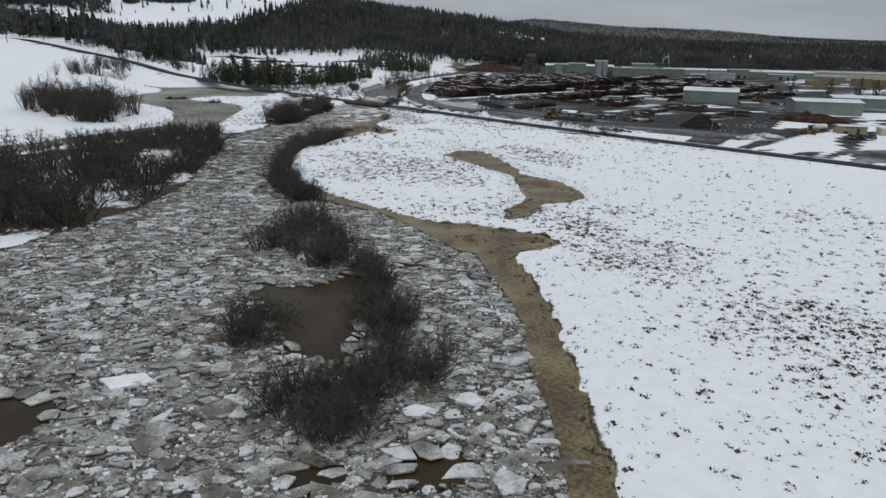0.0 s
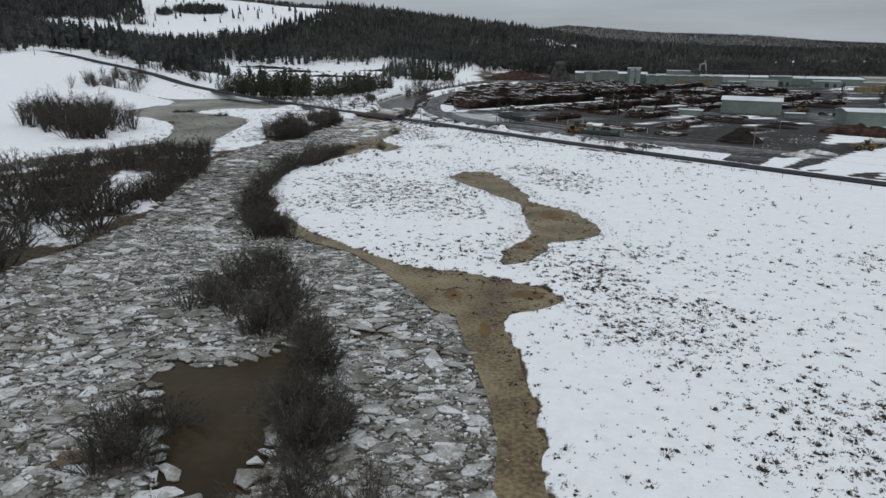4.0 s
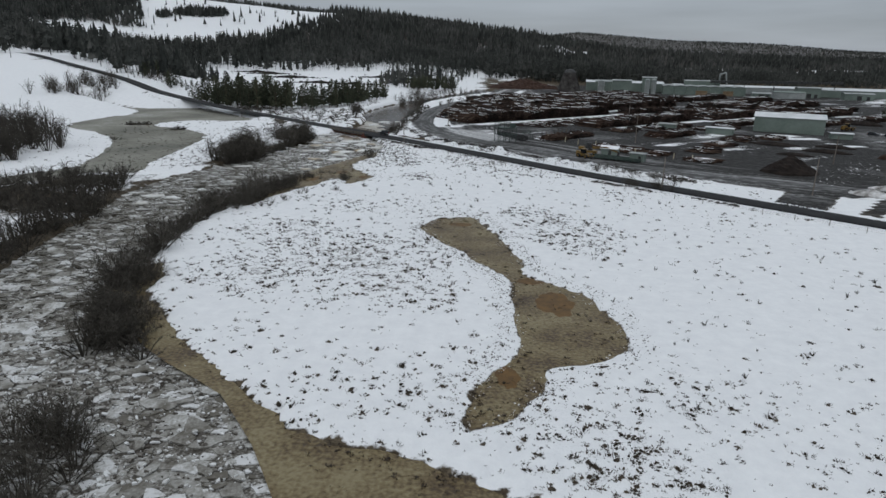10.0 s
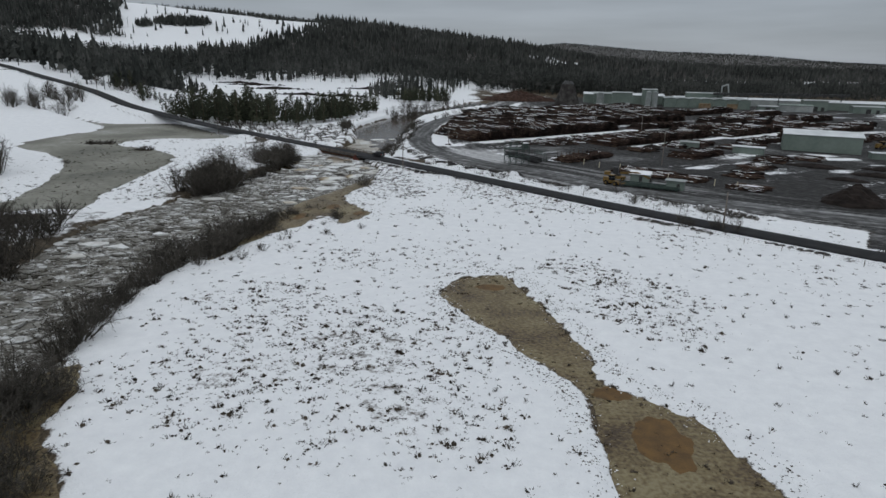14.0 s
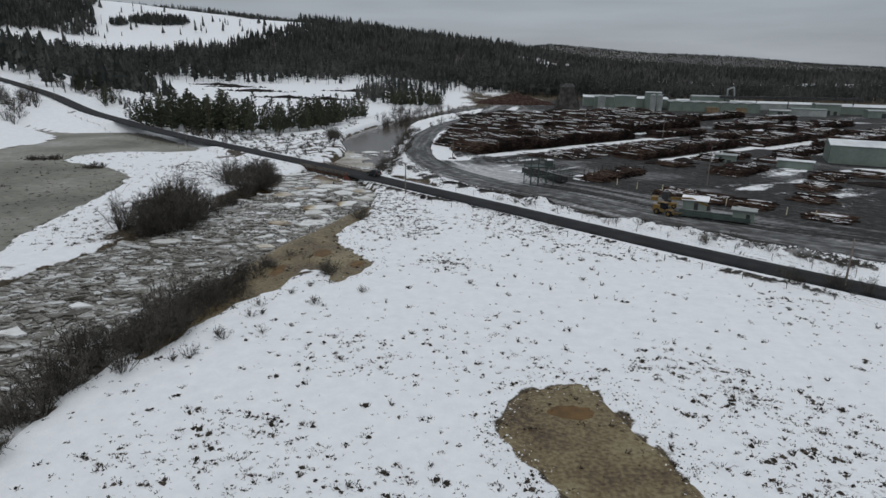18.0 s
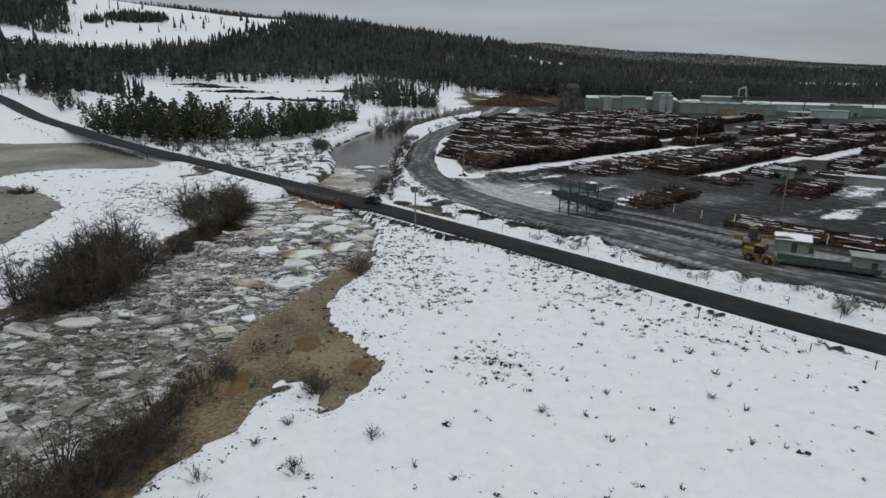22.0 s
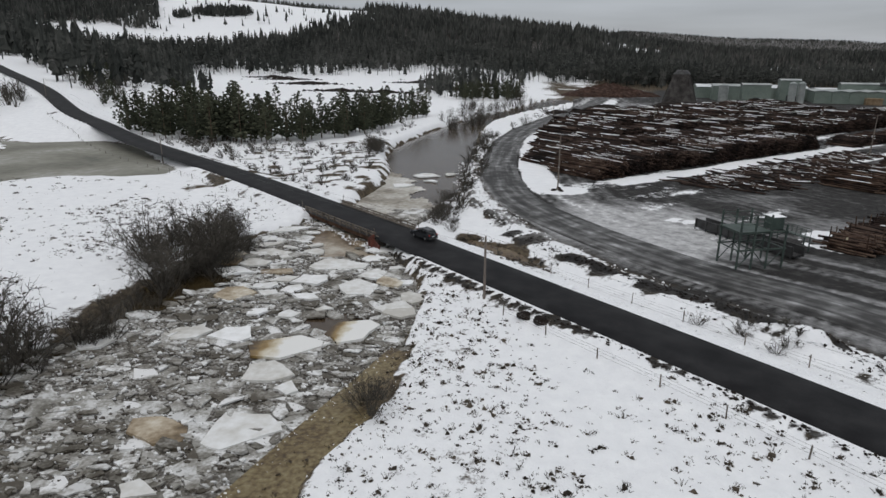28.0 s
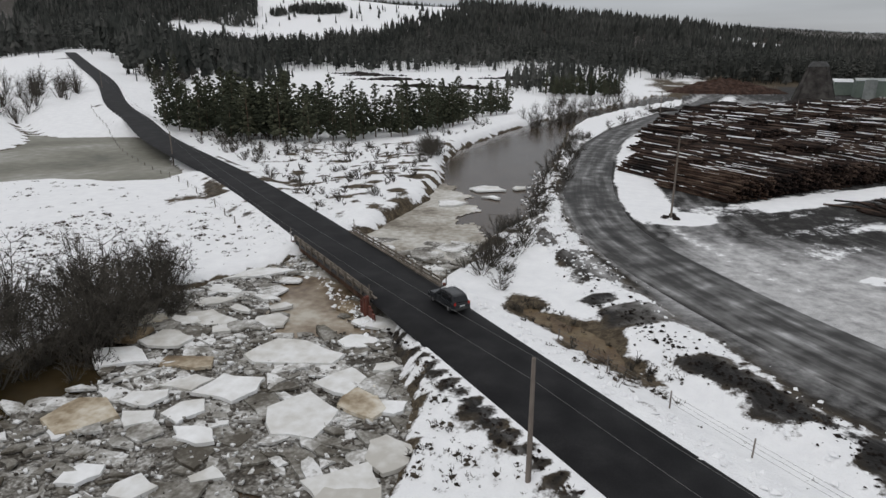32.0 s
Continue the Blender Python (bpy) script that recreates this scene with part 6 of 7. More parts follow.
# ---- the parked car ----
M_CAR = material("dark_grey_car_paint", [(0.02, 0.022, 0.025), (0.035, 0.037, 0.04)], 0.8, 0.25, 0.02)
M_GLASS = material("dark_car_glass", [(0.008, 0.01, 0.012), (0.015, 0.017, 0.02)], 0.8, 0.05, 0)
M_RUBBER = material("tyre_rubber", [(0.012, 0.012, 0.012), (0.025, 0.025, 0.025)], 2.0, 0.9, 0.2)
M_RIM = material("grey_alloy", [(0.25, 0.25, 0.26), (0.4, 0.4, 0.41)], 2.0, 0.35, 0, metal=0.8)
M_LAMP_RED = material("tail_lamp_plastic", [(0.35, 0.02, 0.015), (0.45, 0.03, 0.02)], 2.0, 0.2, 0)
M_LAMP_CLEAR = material("head_lamp_plastic", [(0.6, 0.62, 0.63), (0.75, 0.76, 0.77)], 2.0, 0.1, 0)


def wheel(parent, x, y, r, w, rim_material):
    bm = bmesh.new()
    for z0, z1, a, b in ((-w / 2, -w / 2 + 0.05, r * 0.9, r), (-w / 2 + 0.05, w / 2 - 0.05, r, r), (w / 2 - 0.05, w / 2, r, r * 0.9)):
        bmesh.ops.create_cone(bm, cap_ends=True, segments=20, radius1=a, radius2=b, depth=z1 - z0, matrix=pose(x, y, r, 90) @ Matrix.Translation((0, 0, (z0 + z1) / 2)))
    tyre = part("wheel", bm, M_RUBBER, parent, "black tyre")
    side = 1 if y > 0 else -1
    part("rim", made(rod, (x, y - side * 0.04, r), (x, y + side * (w / 2 + 0.015), r), r * 0.58, r * 0.5, 12), rim_material, tyre, "grey metal rim")


def car(m):
    ob = thing("car", m, "dark grey sport utility vehicle stopped on wet road", "car")
    bm = bmesh.new()
    prism(bm, [(-2.28, 0.42), (-2.32, 0.75), (-2.25, 1.0), (-1.9, 1.06), (1.05, 1.06), (2.05, 0.96), (2.3, 0.8), (2.33, 0.45), (2.2, 0.32), (-2.15, 0.32)], 1.82)
    bmesh.ops.bevel(bm, geom=bm.edges[:], offset=0.07, segments=2, affect="EDGES")
    body = part("body", bm, M_CAR, ob)
    bm = bmesh.new()
    prism(bm, [(-2.12, 1.05), (-1.86, 1.62), (-1.6, 1.7), (0.1, 1.7), (0.35, 1.64), (1.1, 1.05)], 1.6)
    for v in bm.verts:
        if v.co.z > 1.4:
            v.co.y *= 0.86
    bmesh.ops.bevel(bm, geom=bm.edges[:], offset=0.05, segments=2, affect="EDGES")
    part("cabin", bm, M_CAR, ob)
    part("rear_window", made(prism, [(-2.125, 1.1), (-1.93, 1.55), (-1.9, 1.55), (-2.09, 1.1)], 1.28), M_GLASS, ob, "dark rear window")
    part("windscreen", made(prism, [(1.06, 1.11), (0.42, 1.6), (0.46, 1.6), (1.1, 1.11)], 1.3), M_GLASS, ob, "dark windscreen")
    for s in (-1, 1):
        for a, b in ((-1.75, -0.85), (-0.78, -0.02), (0.05, 0.75)):
            bm = made(prism, [(a, 1.12), (a + 0.08 if a > -1.7 else a + 0.25, 1.52), (b if b < 0.5 else b - 0.5, 1.52), (b, 1.12)], 0.02, Matrix.Translation((0, s * 0.79, 0)))
            for v in bm.verts:
                if v.co.z > 1.4:
                    v.co.y *= 0.905
            part("side_window", bm, M_GLASS, ob)
        part("tail_lamp", made(box, -2.27, s * 0.74, 0.86, 0.1, 0.2, 0.24, bevel=0.02), M_LAMP_RED, ob, "red tail lamp")
        part("head_lamp", made(box, 2.2, s * 0.68, 0.72, 0.14, 0.32, 0.14, bevel=0.02), M_LAMP_CLEAR, ob, "clear head lamp")
        part("mirror", made(box, 0.82, s * 1.0, 1.08, 0.16, 0.2, 0.14, bevel=0.03), M_CAR, ob)
        part("roof_bar", made(rod, (-1.5, s * 0.62, 1.75), (0.1, s * 0.62, 1.75), 0.025), M_DARK, ob)
        for x in (-1.38, 1.38):
            wheel(ob, x, s * 0.8, 0.36, 0.24, M_RIM)
    part("number_plate", made(box, -2.335, 0, 0.72, 0.02, 0.5, 0.13), M_LAMP_CLEAR, ob, "plain pale plate")
    part("bumper", made(box, -2.3, 0, 0.36, 0.16, 1.7, 0.24, bevel=0.05), M_DARK, ob)
    return ob


car(pose(-27.3, 304.3, 1.03, 0, 0, heading(b_dir.x, b_dir.y)))


# ---- poles, wires, fences ----
M_POLE = material("grey_pole_wood", [(0.12, 0.10, 0.085), (0.23, 0.20, 0.175)], 0.8, 0.85, 0.2, stretch=(1, 1, 0.15))
M_WIRE = material("grey_cable", [(0.10, 0.10, 0.10), (0.16, 0.16, 0.16)], 1.0, 0.6, 0)


def utility_pole(x, y, h, turn, arm=True, lamp=False, text="grey weathered wooden utility pole beside the road"):
    z = float(z_at(x, y))
    ob = thing("utility_pole", pose(x, y, z, 0, 0, turn), text, "utility pole", "utility poles")
    part("pole", made(rod, (0, 0, -0.5), (0, 0, h), 0.17, 0.11, 10), M_POLE, ob)
    if arm:
        part("crossarm", made(box, 0, 0.14, h - 0.9, 1.5, 0.1, 0.12), M_POLE, ob)
        for s in (-0.65, 0.65):
            part("insulator", made(rod, (s, 0.14, h - 0.78), (s, 0.14, h - 0.6), 0.05, 0.04), M_WIRE, ob)
        part("insulator", made(rod, (0, 0, h), (0, 0, h + 0.18), 0.05, 0.04), M_WIRE, ob)
    if lamp:
        part("bracket", made(rod, (0, 0, h - 0.5), (1.1, 0, h - 0.1), 0.04), M_WIRE, ob)
        part("lamp_head", made(box, 1.35, 0, h - 0.2, 0.6, 0.3, 0.18, bevel=0.04), M_WIRE, ob, "grey lamp head")
    return Vector((x, y, z + h))


def cable(a, b, sag, name="cable"):
    a, b = Vector(a), Vector(b)
    V, F = [], []
    n = 22
    pts = [a.lerp(b, k / n) - Vector((0, 0, sag * 4 * (k / n) * (1 - k / n))) for k in range(n + 1)]
    side = (b - a).cross(Vector((0, 0, 1))).normalized()
    for k, p in enumerate(pts):
        for c, h in ((1.0, 0.0), (-0.5, 0.866), (-0.5, -0.866)):
            V.append(tuple(p + side * c * 0.013 + Vector((0, 0, h * 0.013))))
        if k:
            i = 3 * k
            for m in range(3):
                j = (m + 1) % 3
                F += [(i - 3 + m, i - 3 + j, i + j), (i - 3 + m, i + j, i + m)]
    tagged(raw(name, np.array(V), F, M_WIRE), "thin grey overhead cable strung between poles", "cable", "overhead cables")


tops = [utility_pole(x, y, 7.6, -45, False) for x, y in ((130, 148), (56, 219), (-16.5, 282), (-108, 368), (-222, 470))]
for a, b in zip(tops, tops[1:]):
    cable(a + Vector((0, 0, 0.1)), b + Vector((0, 0, 0.1)), 1.0)
    cable(a + Vector((0.1, 0.1, -1.4)), b + Vector((0.1, 0.1, -1.4)), 1.3)
for x, y, h, lamp in ((-5.3, 348.5, 12, True), (88, 413, 12, True), (69, 309, 11, True), (-2, 480, 11, False), (33, 452, 11, False), (92, 219, 9, False), (122, 269, 9, False)):
    utility_pole(x, y, h, 30, False, lamp, "tall wooden light pole standing in the log yard")
for x, y in ((-6.2, 348.2), (-4.6, 347.6), (-5.0, 349.6)):
    bm = bmesh.new()
    bmesh.ops.create_icosphere(bm, subdivisions=2, radius=0.6)
    for v in bm.verts:
        v.co *= 1 + 0.5 * noise.noise(v.co * 1.7 + Vector((x, y, 0)))
        v.co.z *= 0.6
    ob = part("rock", bm, M_MUDHEAP)
    ob.location = (x, y, 0.15)
    tagged(ob, "dark rock beside the yard light pole", "rock", "rocks at the pole")


for x, y, r in ((-11.8, 277.2, 0.75), (-10.1, 276.0, 0.8)):
    bm = bmesh.new()
    bmesh.ops.create_icosphere(bm, subdivisions=3, radius=r)
    for v in bm.verts:
        v.co *= 1 + 0.45 * noise.noise(v.co * 1.9 + Vector((x, y, 0)))
        v.co.z *= 0.62
    ob = part("rock", bm, M_MUDHEAP)
    ob.location = (x, y, float(z_at(x, y)) + 0.15)
    tagged(ob, "dark mossy boulder in snow beside the road", "rock", "boulders by the road")


def fence(points, gap, label, wires=(0.45, 0.8, 1.1), post_material=None, tall=1.25, thick=0.05):
    line = curve_through(points, gap)
    x0, y0 = line[0]
    ob = thing("fence", pose(x0, y0, 0), label, "fence")
    last = None
    for k, (x, y) in enumerate(line):
        z = float(z_at(x, y))
        lean = RNG.normal(0, 0.03, 2)
        part("post", made(rod, (x - x0, y - y0, z - 0.3), (x - x0 + lean[0], y - y0 + lean[1], z + tall * RNG.uniform(0.93, 1.05)), thick, thick * 0.9, 6), post_material or M_GREY_WOOD, ob)
        if last is not None:
            for w in wires:
                V, F = [], []
                twig(V, F, (last[0] - x0, last[1] - y0, last[2] + w), (x - x0, y - y0, z + w), 0.012, 0.012)
                raw("wire", np.array(V), F, M_WIRE, False, ob)
        last = (x, y, z)
    return ob


def along_road(offset, a, b):
    """Points beside the road between two places along it."""
    P = np.array(ROAD)[:, :2]
    t = np.gradient(P, axis=0)
    n = np.stack([-t[:, 1], t[:, 0]], -1) / np.linalg.norm(t, axis=1)[:, None]
    Q = P + n * offset
    return [tuple(q) for q, p in zip(Q, P) if a < p[0] < b]


fence(along_road(-7.2, -25, 60), 4.2, "wire fence on thin posts between road and yard", post_material=M_POLE, tall=1.35, thick=0.06)
fence(along_road(7.2, -12, 110), 5.0, "sagging wire fence on wooden posts along snowy field", tall=1.2, thick=0.07)
fence(along_road(8.0, -190, -58), 6.0, "old wire fence on wooden posts along frozen meadow", tall=1.2, thick=0.08)


# ---- conifers ----
def conifer_meshes(seed, tiers, fat):
    """Trunk and crown of a conifer one metre tall: limbs that carry many small needle clumps."""
    rng = np.random.default_rng(seed)
    V, F = [], []
    for z0, z1, a, b in ((0, 0.5, 0.016, 0.011), (0.5, 0.97, 0.011, 0.003)):
        twig(V, F, (0, 0, z0), (0.004, 0.003, z1), a, b)
    TV, TF = V, F
    V, F = [], []
    for t in range(tiers * 8):
        k = (t + rng.random()) / (tiers * 8)
        z = 0.13 + 0.86 * k
        reach = fat * min(1.0, 0.45 + 2.2 * k) * min(1.0, 2.1 * (1 - k)) ** 0.75
        q = rng.uniform(0, 6.28) + 2.4 * math.floor(k * tiers)
        r = reach * rng.random() ** 0.55 * (1.0 if math.sin(3 * q + 11 * k) > -0.6 else 0.55)
        c = np.array((math.cos(q) * r, math.sin(q) * r, z + rng.normal(0, 0.012) - 0.05 * r))
        s = 0.034 * rng.uniform(0.6, 1.6) * (1.2 - 0.6 * k)
        i = len(V)
        u = np.array((math.cos(q), math.sin(q), rng.uniform(-0.2, 0.5)))
        w = np.array((-math.sin(q), math.cos(q), rng.uniform(-0.3, 0.3)))
        V += [c - u * s * 1.1, c + w * s * rng.uniform(0.7, 1.2), c + u * s * 1.5, c - w * s * rng.uniform(0.7, 1.2), c + np.array((0, 0, s * 0.9)), c - np.array((0, 0, s * 0.5))]
        F += [(i, i + 1, i + 4), (i + 1, i + 2, i + 4), (i + 2, i + 3, i + 4), (i + 3, i, i + 4), (i + 1, i, i + 5), (i + 2, i + 1, i + 5), (i + 3, i + 2, i + 5), (i, i + 3, i + 5)]
        if t % 3 == 0:
            twig(V, F, (0, 0, z - 0.03), tuple(c), 0.006)
    return (np.array(TV), TF), (np.array(V), F)


CONIFERS = []
for k, (tiers, fat) in enumerate(((14, 0.24), (13, 0.3), (15, 0.22), (12, 0.33))):
    (tv, tf), (cv, cf) = conifer_meshes(90 + k, tiers, fat)
    a, b = raw("trunk", tv, tf, M_BARK), raw("crown", cv, cf, M_FIR)
    CONIFERS.append((a.data, b.data))
    bpy.data.objects.remove(a), bpy.data.objects.remove(b)


def conifer(x, y, h, kind, text="dark green pine tree standing in snow"):
    ob = thing("conifer", pose(x, y, float(z_at(x, y)) - 0.2, 0, 0, RNG.uniform(0, 360)), text, "tree", "pines beyond the road")
    for name, me in zip(("trunk", "crown"), CONIFERS[kind]):
        p = new(name, me)
        p.parent = ob
        p.scale = (h, h, h)


def grove(outline, n, h, text="dark green pine tree standing in snow"):
    P, done = np.array(outline), 0
    while done < n:
        x, y = RNG.uniform(P[:, 0].min(), P[:, 0].max()), RNG.uniform(P[:, 1].min(), P[:, 1].max())
        if outline_gap(outline, [x], [y])[0] < 0:
            conifer(x, y, RNG.uniform(*h), int(RNG.integers(0, 4)), text)
            done += 1


grove([(-158, 425), (-140, 414), (-104, 404), (-98, 412), (-104, 440), (-150, 448)], 84, (9, 19))
grove([(-100, 404), (-84, 410), (-70, 428), (-64, 460), (-72, 472), (-95, 430)], 50, (7, 16))
grove([(-84, 450), (-62, 462), (-56, 500), (-64, 520), (-84, 496)], 30, (6, 15))
grove([(-62, 606), (-20, 612), (-16, 640), (-50, 652)], 52, (8, 13))
grove([(-186, 456), (-170, 452), (-200, 492), (-222, 500)], 9, (5, 10))
grove([(-236, 516), (-222, 520), (-250, 560), (-270, 556)], 12, (6, 13))
for x, y, h in ((-162, 432, 12), (-150, 418, 9), (-118, 405, 13), (-66, 448, 14), (230, 430, 13), (252, 425, 12), (262, 410, 13), (278, 418, 12)):
    conifer(x, y, h, int(RNG.integers(0, 4)))


# ---- log decks ----
def log_arrays(C, D, R, Lh, sides=6):
    """Corners and triangles of many logs: centres, unit ways, radii, half lengths."""
    C, D, R, Lh = np.array(C), np.array(D), np.array(R), np.array(Lh)
    up = np.array((0.0, 0.0, 1.0))
    S = np.cross(D, up)
    S /= np.linalg.norm(S, axis=1)[:, None]
    T = np.cross(S, D)
    q = np.arange(sides) * 2 * math.pi / sides + 0.3
    ring = R[:, None, None] * (np.cos(q)[None, :, None] * S[:, None] + np.sin(q)[None, :, None] * T[:, None])
    A, B = C[:, None] - D[:, None] * Lh[:, None, None] + ring, C[:, None] + D[:, None] * Lh[:, None, None] + ring * 0.8
    V = np.concatenate([A, B], 1)
    F = []
    for i in range(sides):
        j = (i + 1) % sides
        F += [(i, j, sides + j), (i, sides + j, sides + i)]
    F += [(0, i + 1, i) for i in range(1, sides - 1)] + [(sides, sides + i, sides + i + 1) for i in range(1, sides - 1)]
    F = np.array(F)
    n = len(C)
    return V.reshape(-1, 3), (F[None] + (np.arange(n) * 2 * sides)[:, None, None]).reshape(-1, 3)


def log_deck(start, along, length, width, height, dia, label, singles=0, snow=0.5, ragged=1.0, mat=None):
    """A long stack of tree-length logs lying across its run, snow on the top ones."""
    a = np.array((*along, 0.0)) / np.hypot(*along)
    across = np.array((-a[1], a[0], 0.0))
    base = np.array((*start, 0.05))
    C, D, R, Lh, tops = [], [], [], [], []
    n = int(length / (dia * 0.92))
    hs = height * (0.72 + 0.5 * (grain(np.arange(n) * dia, np.full(n, start[0]), 9, 2) + 0.25))
    for k in range(n):
        s = k * dia * 0.92
        h = hs[k] * min(1.0, 0.25 + s / (height * 1.2), 0.3 + (length - s) / (height * 1.2))
        layers = max(1, int(h / (dia * 0.87)))
        for j in range(layers):
            r = dia / 2 * RNG.uniform(0.7, 1.2)
            top = j >= layers - 1
            yaw = RNG.normal(0, 0.07 if top else 0.02) * ragged
            d = across * math.cos(yaw) + a * math.sin(yaw)
            d = d + np.array((0, 0, RNG.normal(0, 0.012 if top else 0.003)))
            if RNG.random() < 0.5:
                d = -d
            lh = width / 2 * RNG.uniform(0.86, 1.04)
            c = base + a * (s + (j % 2) * dia * 0.46) + across * (width / 2 + RNG.normal(0, 0.5) * ragged) + np.array((0, 0, r + j * dia * 0.87))
            C.append(c), D.append(d / np.linalg.norm(d)), R.append(r), Lh.append(lh)
            if top:
                tops.append(len(C) - 1)
    ob = thing("log_deck", pose(0, 0, 0), label, "log pile", "log decks in the yard")
    pick = np.zeros(len(C), bool)
    if singles:
        order = sorted(range(len(C)), key=lambda i: np.dot(C[i] - base, a) - 0.8 * C[i][2])
        pick[order[:singles]] = True
    C, D, R, Lh = map(np.array, (C, D, R, Lh))
    if (~pick).any():
        V, F = log_arrays(C[~pick], D[~pick], R[~pick], Lh[~pick], 6 if singles else 4)
        tagged(raw("stack", V, F, mat or M_LOG_MANY, False, ob), kind="stuff")
    for i in np.where(pick)[0]:
        V, F = log_arrays(C[i:i + 1], D[i:i + 1], R[i:i + 1], Lh[i:i + 1], 7)
        raw("log", V, F, M_LOG, False, ob)
    if snow:
        sel = [i for i in tops if RNG.random() < snow]
        if sel:
            k = np.array(sel)
            k = np.concatenate([k, k, k])
            lens = Lh[k] * 0.42 * RNG.random(len(k)) ** 2 + 0.25
            shift = (Lh[k] - lens) * RNG.uniform(-1, 1, len(k))
            V, F = log_arrays(C[k] + D[k] * shift[:, None] + np.array((0, 0, 1)) * (R[k] * 0.75)[:, None], D[k], R[k] * RNG.uniform(0.2, 0.7, len(k)), lens, 4)
            tagged(raw("snow", V, F, M_SNOW, False, ob), "thin snow lying on the logs", kind="stuff")
    return ob


RUN = (0.75, 0.66)


def from_base(s, o):
    return (4 + 0.75 * s - 0.66 * o, 361 + 0.66 * s + 0.75 * o)


for s, o, length, width, height, dia, singles, snow, text in (
        (0, 0, 102, 16, 5.2, 0.37, 300, 0.45, "long stack of brown logs dusted with snow"),
        (4, 17, 190, 15, 5.4, 0.45, 0, 0.28, "long deck of dark logs with snow streaks"),
        (26, 38, 190, 15, 5.2, 0.55, 0, 0.28, "long deck of dark logs with snow streaks"),
        (46, 58, 190, 15, 5.0, 0.6, 0, 0.28, "long deck of dark logs with snow streaks"),
        (70, 78, 180, 15, 4.8, 0.65, 0, 0.3, "distant deck of dark logs dusted with snow"),
        (100, 98, 160, 15, 4.6, 0.7, 0, 0.3, "distant deck of dark logs dusted with snow"),
        (112, -6, 46, 9, 3.0, 0.42, 0, 0.15, "low reddish stack of short logs beside snow"),
        (120, -26, 60, 9, 3.0, 0.42, 0, 0.15, "low reddish stack of short logs beside snow"),
        (186, -8, 60, 14, 4.0, 0.55, 0, 0.38, "dark log deck far back in the yard"),
        (40, -43, 75, 12, 4.0, 0.42, 40, 0.3, "stack of dark brown logs beside a snowy lane"),
        (122, -50, 110, 13, 4.0, 0.55, 0, 0.38, "dark log deck with snowy top in the yard"),
        (150, -72, 90, 13, 3.8, 0.55, 0, 0.38, "dark log deck with snowy top in the yard"),
        (196, -30, 100, 13, 4.2, 0.6, 0, 0.38, "dark log deck far back in the yard"),
        (100, -72, 30, 9, 2.6, 0.42, 0, 0.2, "low pile of brown logs near the workshop")):
    log_deck(from_base(s, o), RUN, length, width, height, dia, text, singles, snow)
# loose bark and broken wood between the decks
for s, o, length, width, height in ((14, -18, 88, 7, 0.55), (18, -27, 60, 5, 0.5)):
    log_deck(from_base(s, o), RUN, length, width, height, 0.36, "low strip of broken dark logs and bark", 0, 0.25, 5.0)
# small sorted piles on the open yard
log_deck((83, 323), RUN, 24, 9, 2.8, 0.36, "short stack of dark brown logs on the wet yard", 60, 0.15, 1.5)
log_deck((70, 340), RUN, 12, 6, 1.4, 0.34, "small heap of rough logs beside the yard office", 40, 0.2, 3.0)
rough_pile = log_deck((37, 307), (0.75, 0.72), 26, 5.5, 2.8, 0.36, "pile of rough brown logs held by upright stakes", 120, 0.12, 2.0)
for k in range(11):
    for side in (0.3, 5.6):
        q = (37 + 0.721 * (1 + k * 2.4) - 0.692 * side, 307 + 0.692 * (1 + k * 2.4) + 0.721 * side)
        part("stake", made(rod, (q[0], q[1], 0), (q[0] + RNG.normal(0, 0.15), q[1] + RNG.normal(0, 0.15), RNG.uniform(2.6, 3.7)), 0.1, 0.08, 6), M_LOG, rough_pile)
for x, y, n in ((55, 287, 12), (61, 279, 13), (69, 274, 12), (82, 262, 10)):
    log_deck((x, y), (0.62, 0.78), n, 8.5, 1.2, 0.34, "small bundle of peeled logs laid on the yard", 60, 0.3, 1.6)
M_STAKE = material("pale_stake_paint", [(0.45, 0.40, 0.27), (0.6, 0.55, 0.4)], 1.0, 0.7, 0.1)
for x, y in ((46, 299), (52, 296), (57, 281), (62.5, 279.5), (73, 271), (78, 268), (36, 311), (42, 305)):
    ob = part("stake", made(rod, (0, 0, -0.2), (0.05, 0, 1.9), 0.13, 0.12, 8), M_STAKE)
    ob.location = (x, y, 0.05)
    tagged(ob, "pale wooden stake standing in the wet yard", "stake", "yard stakes")


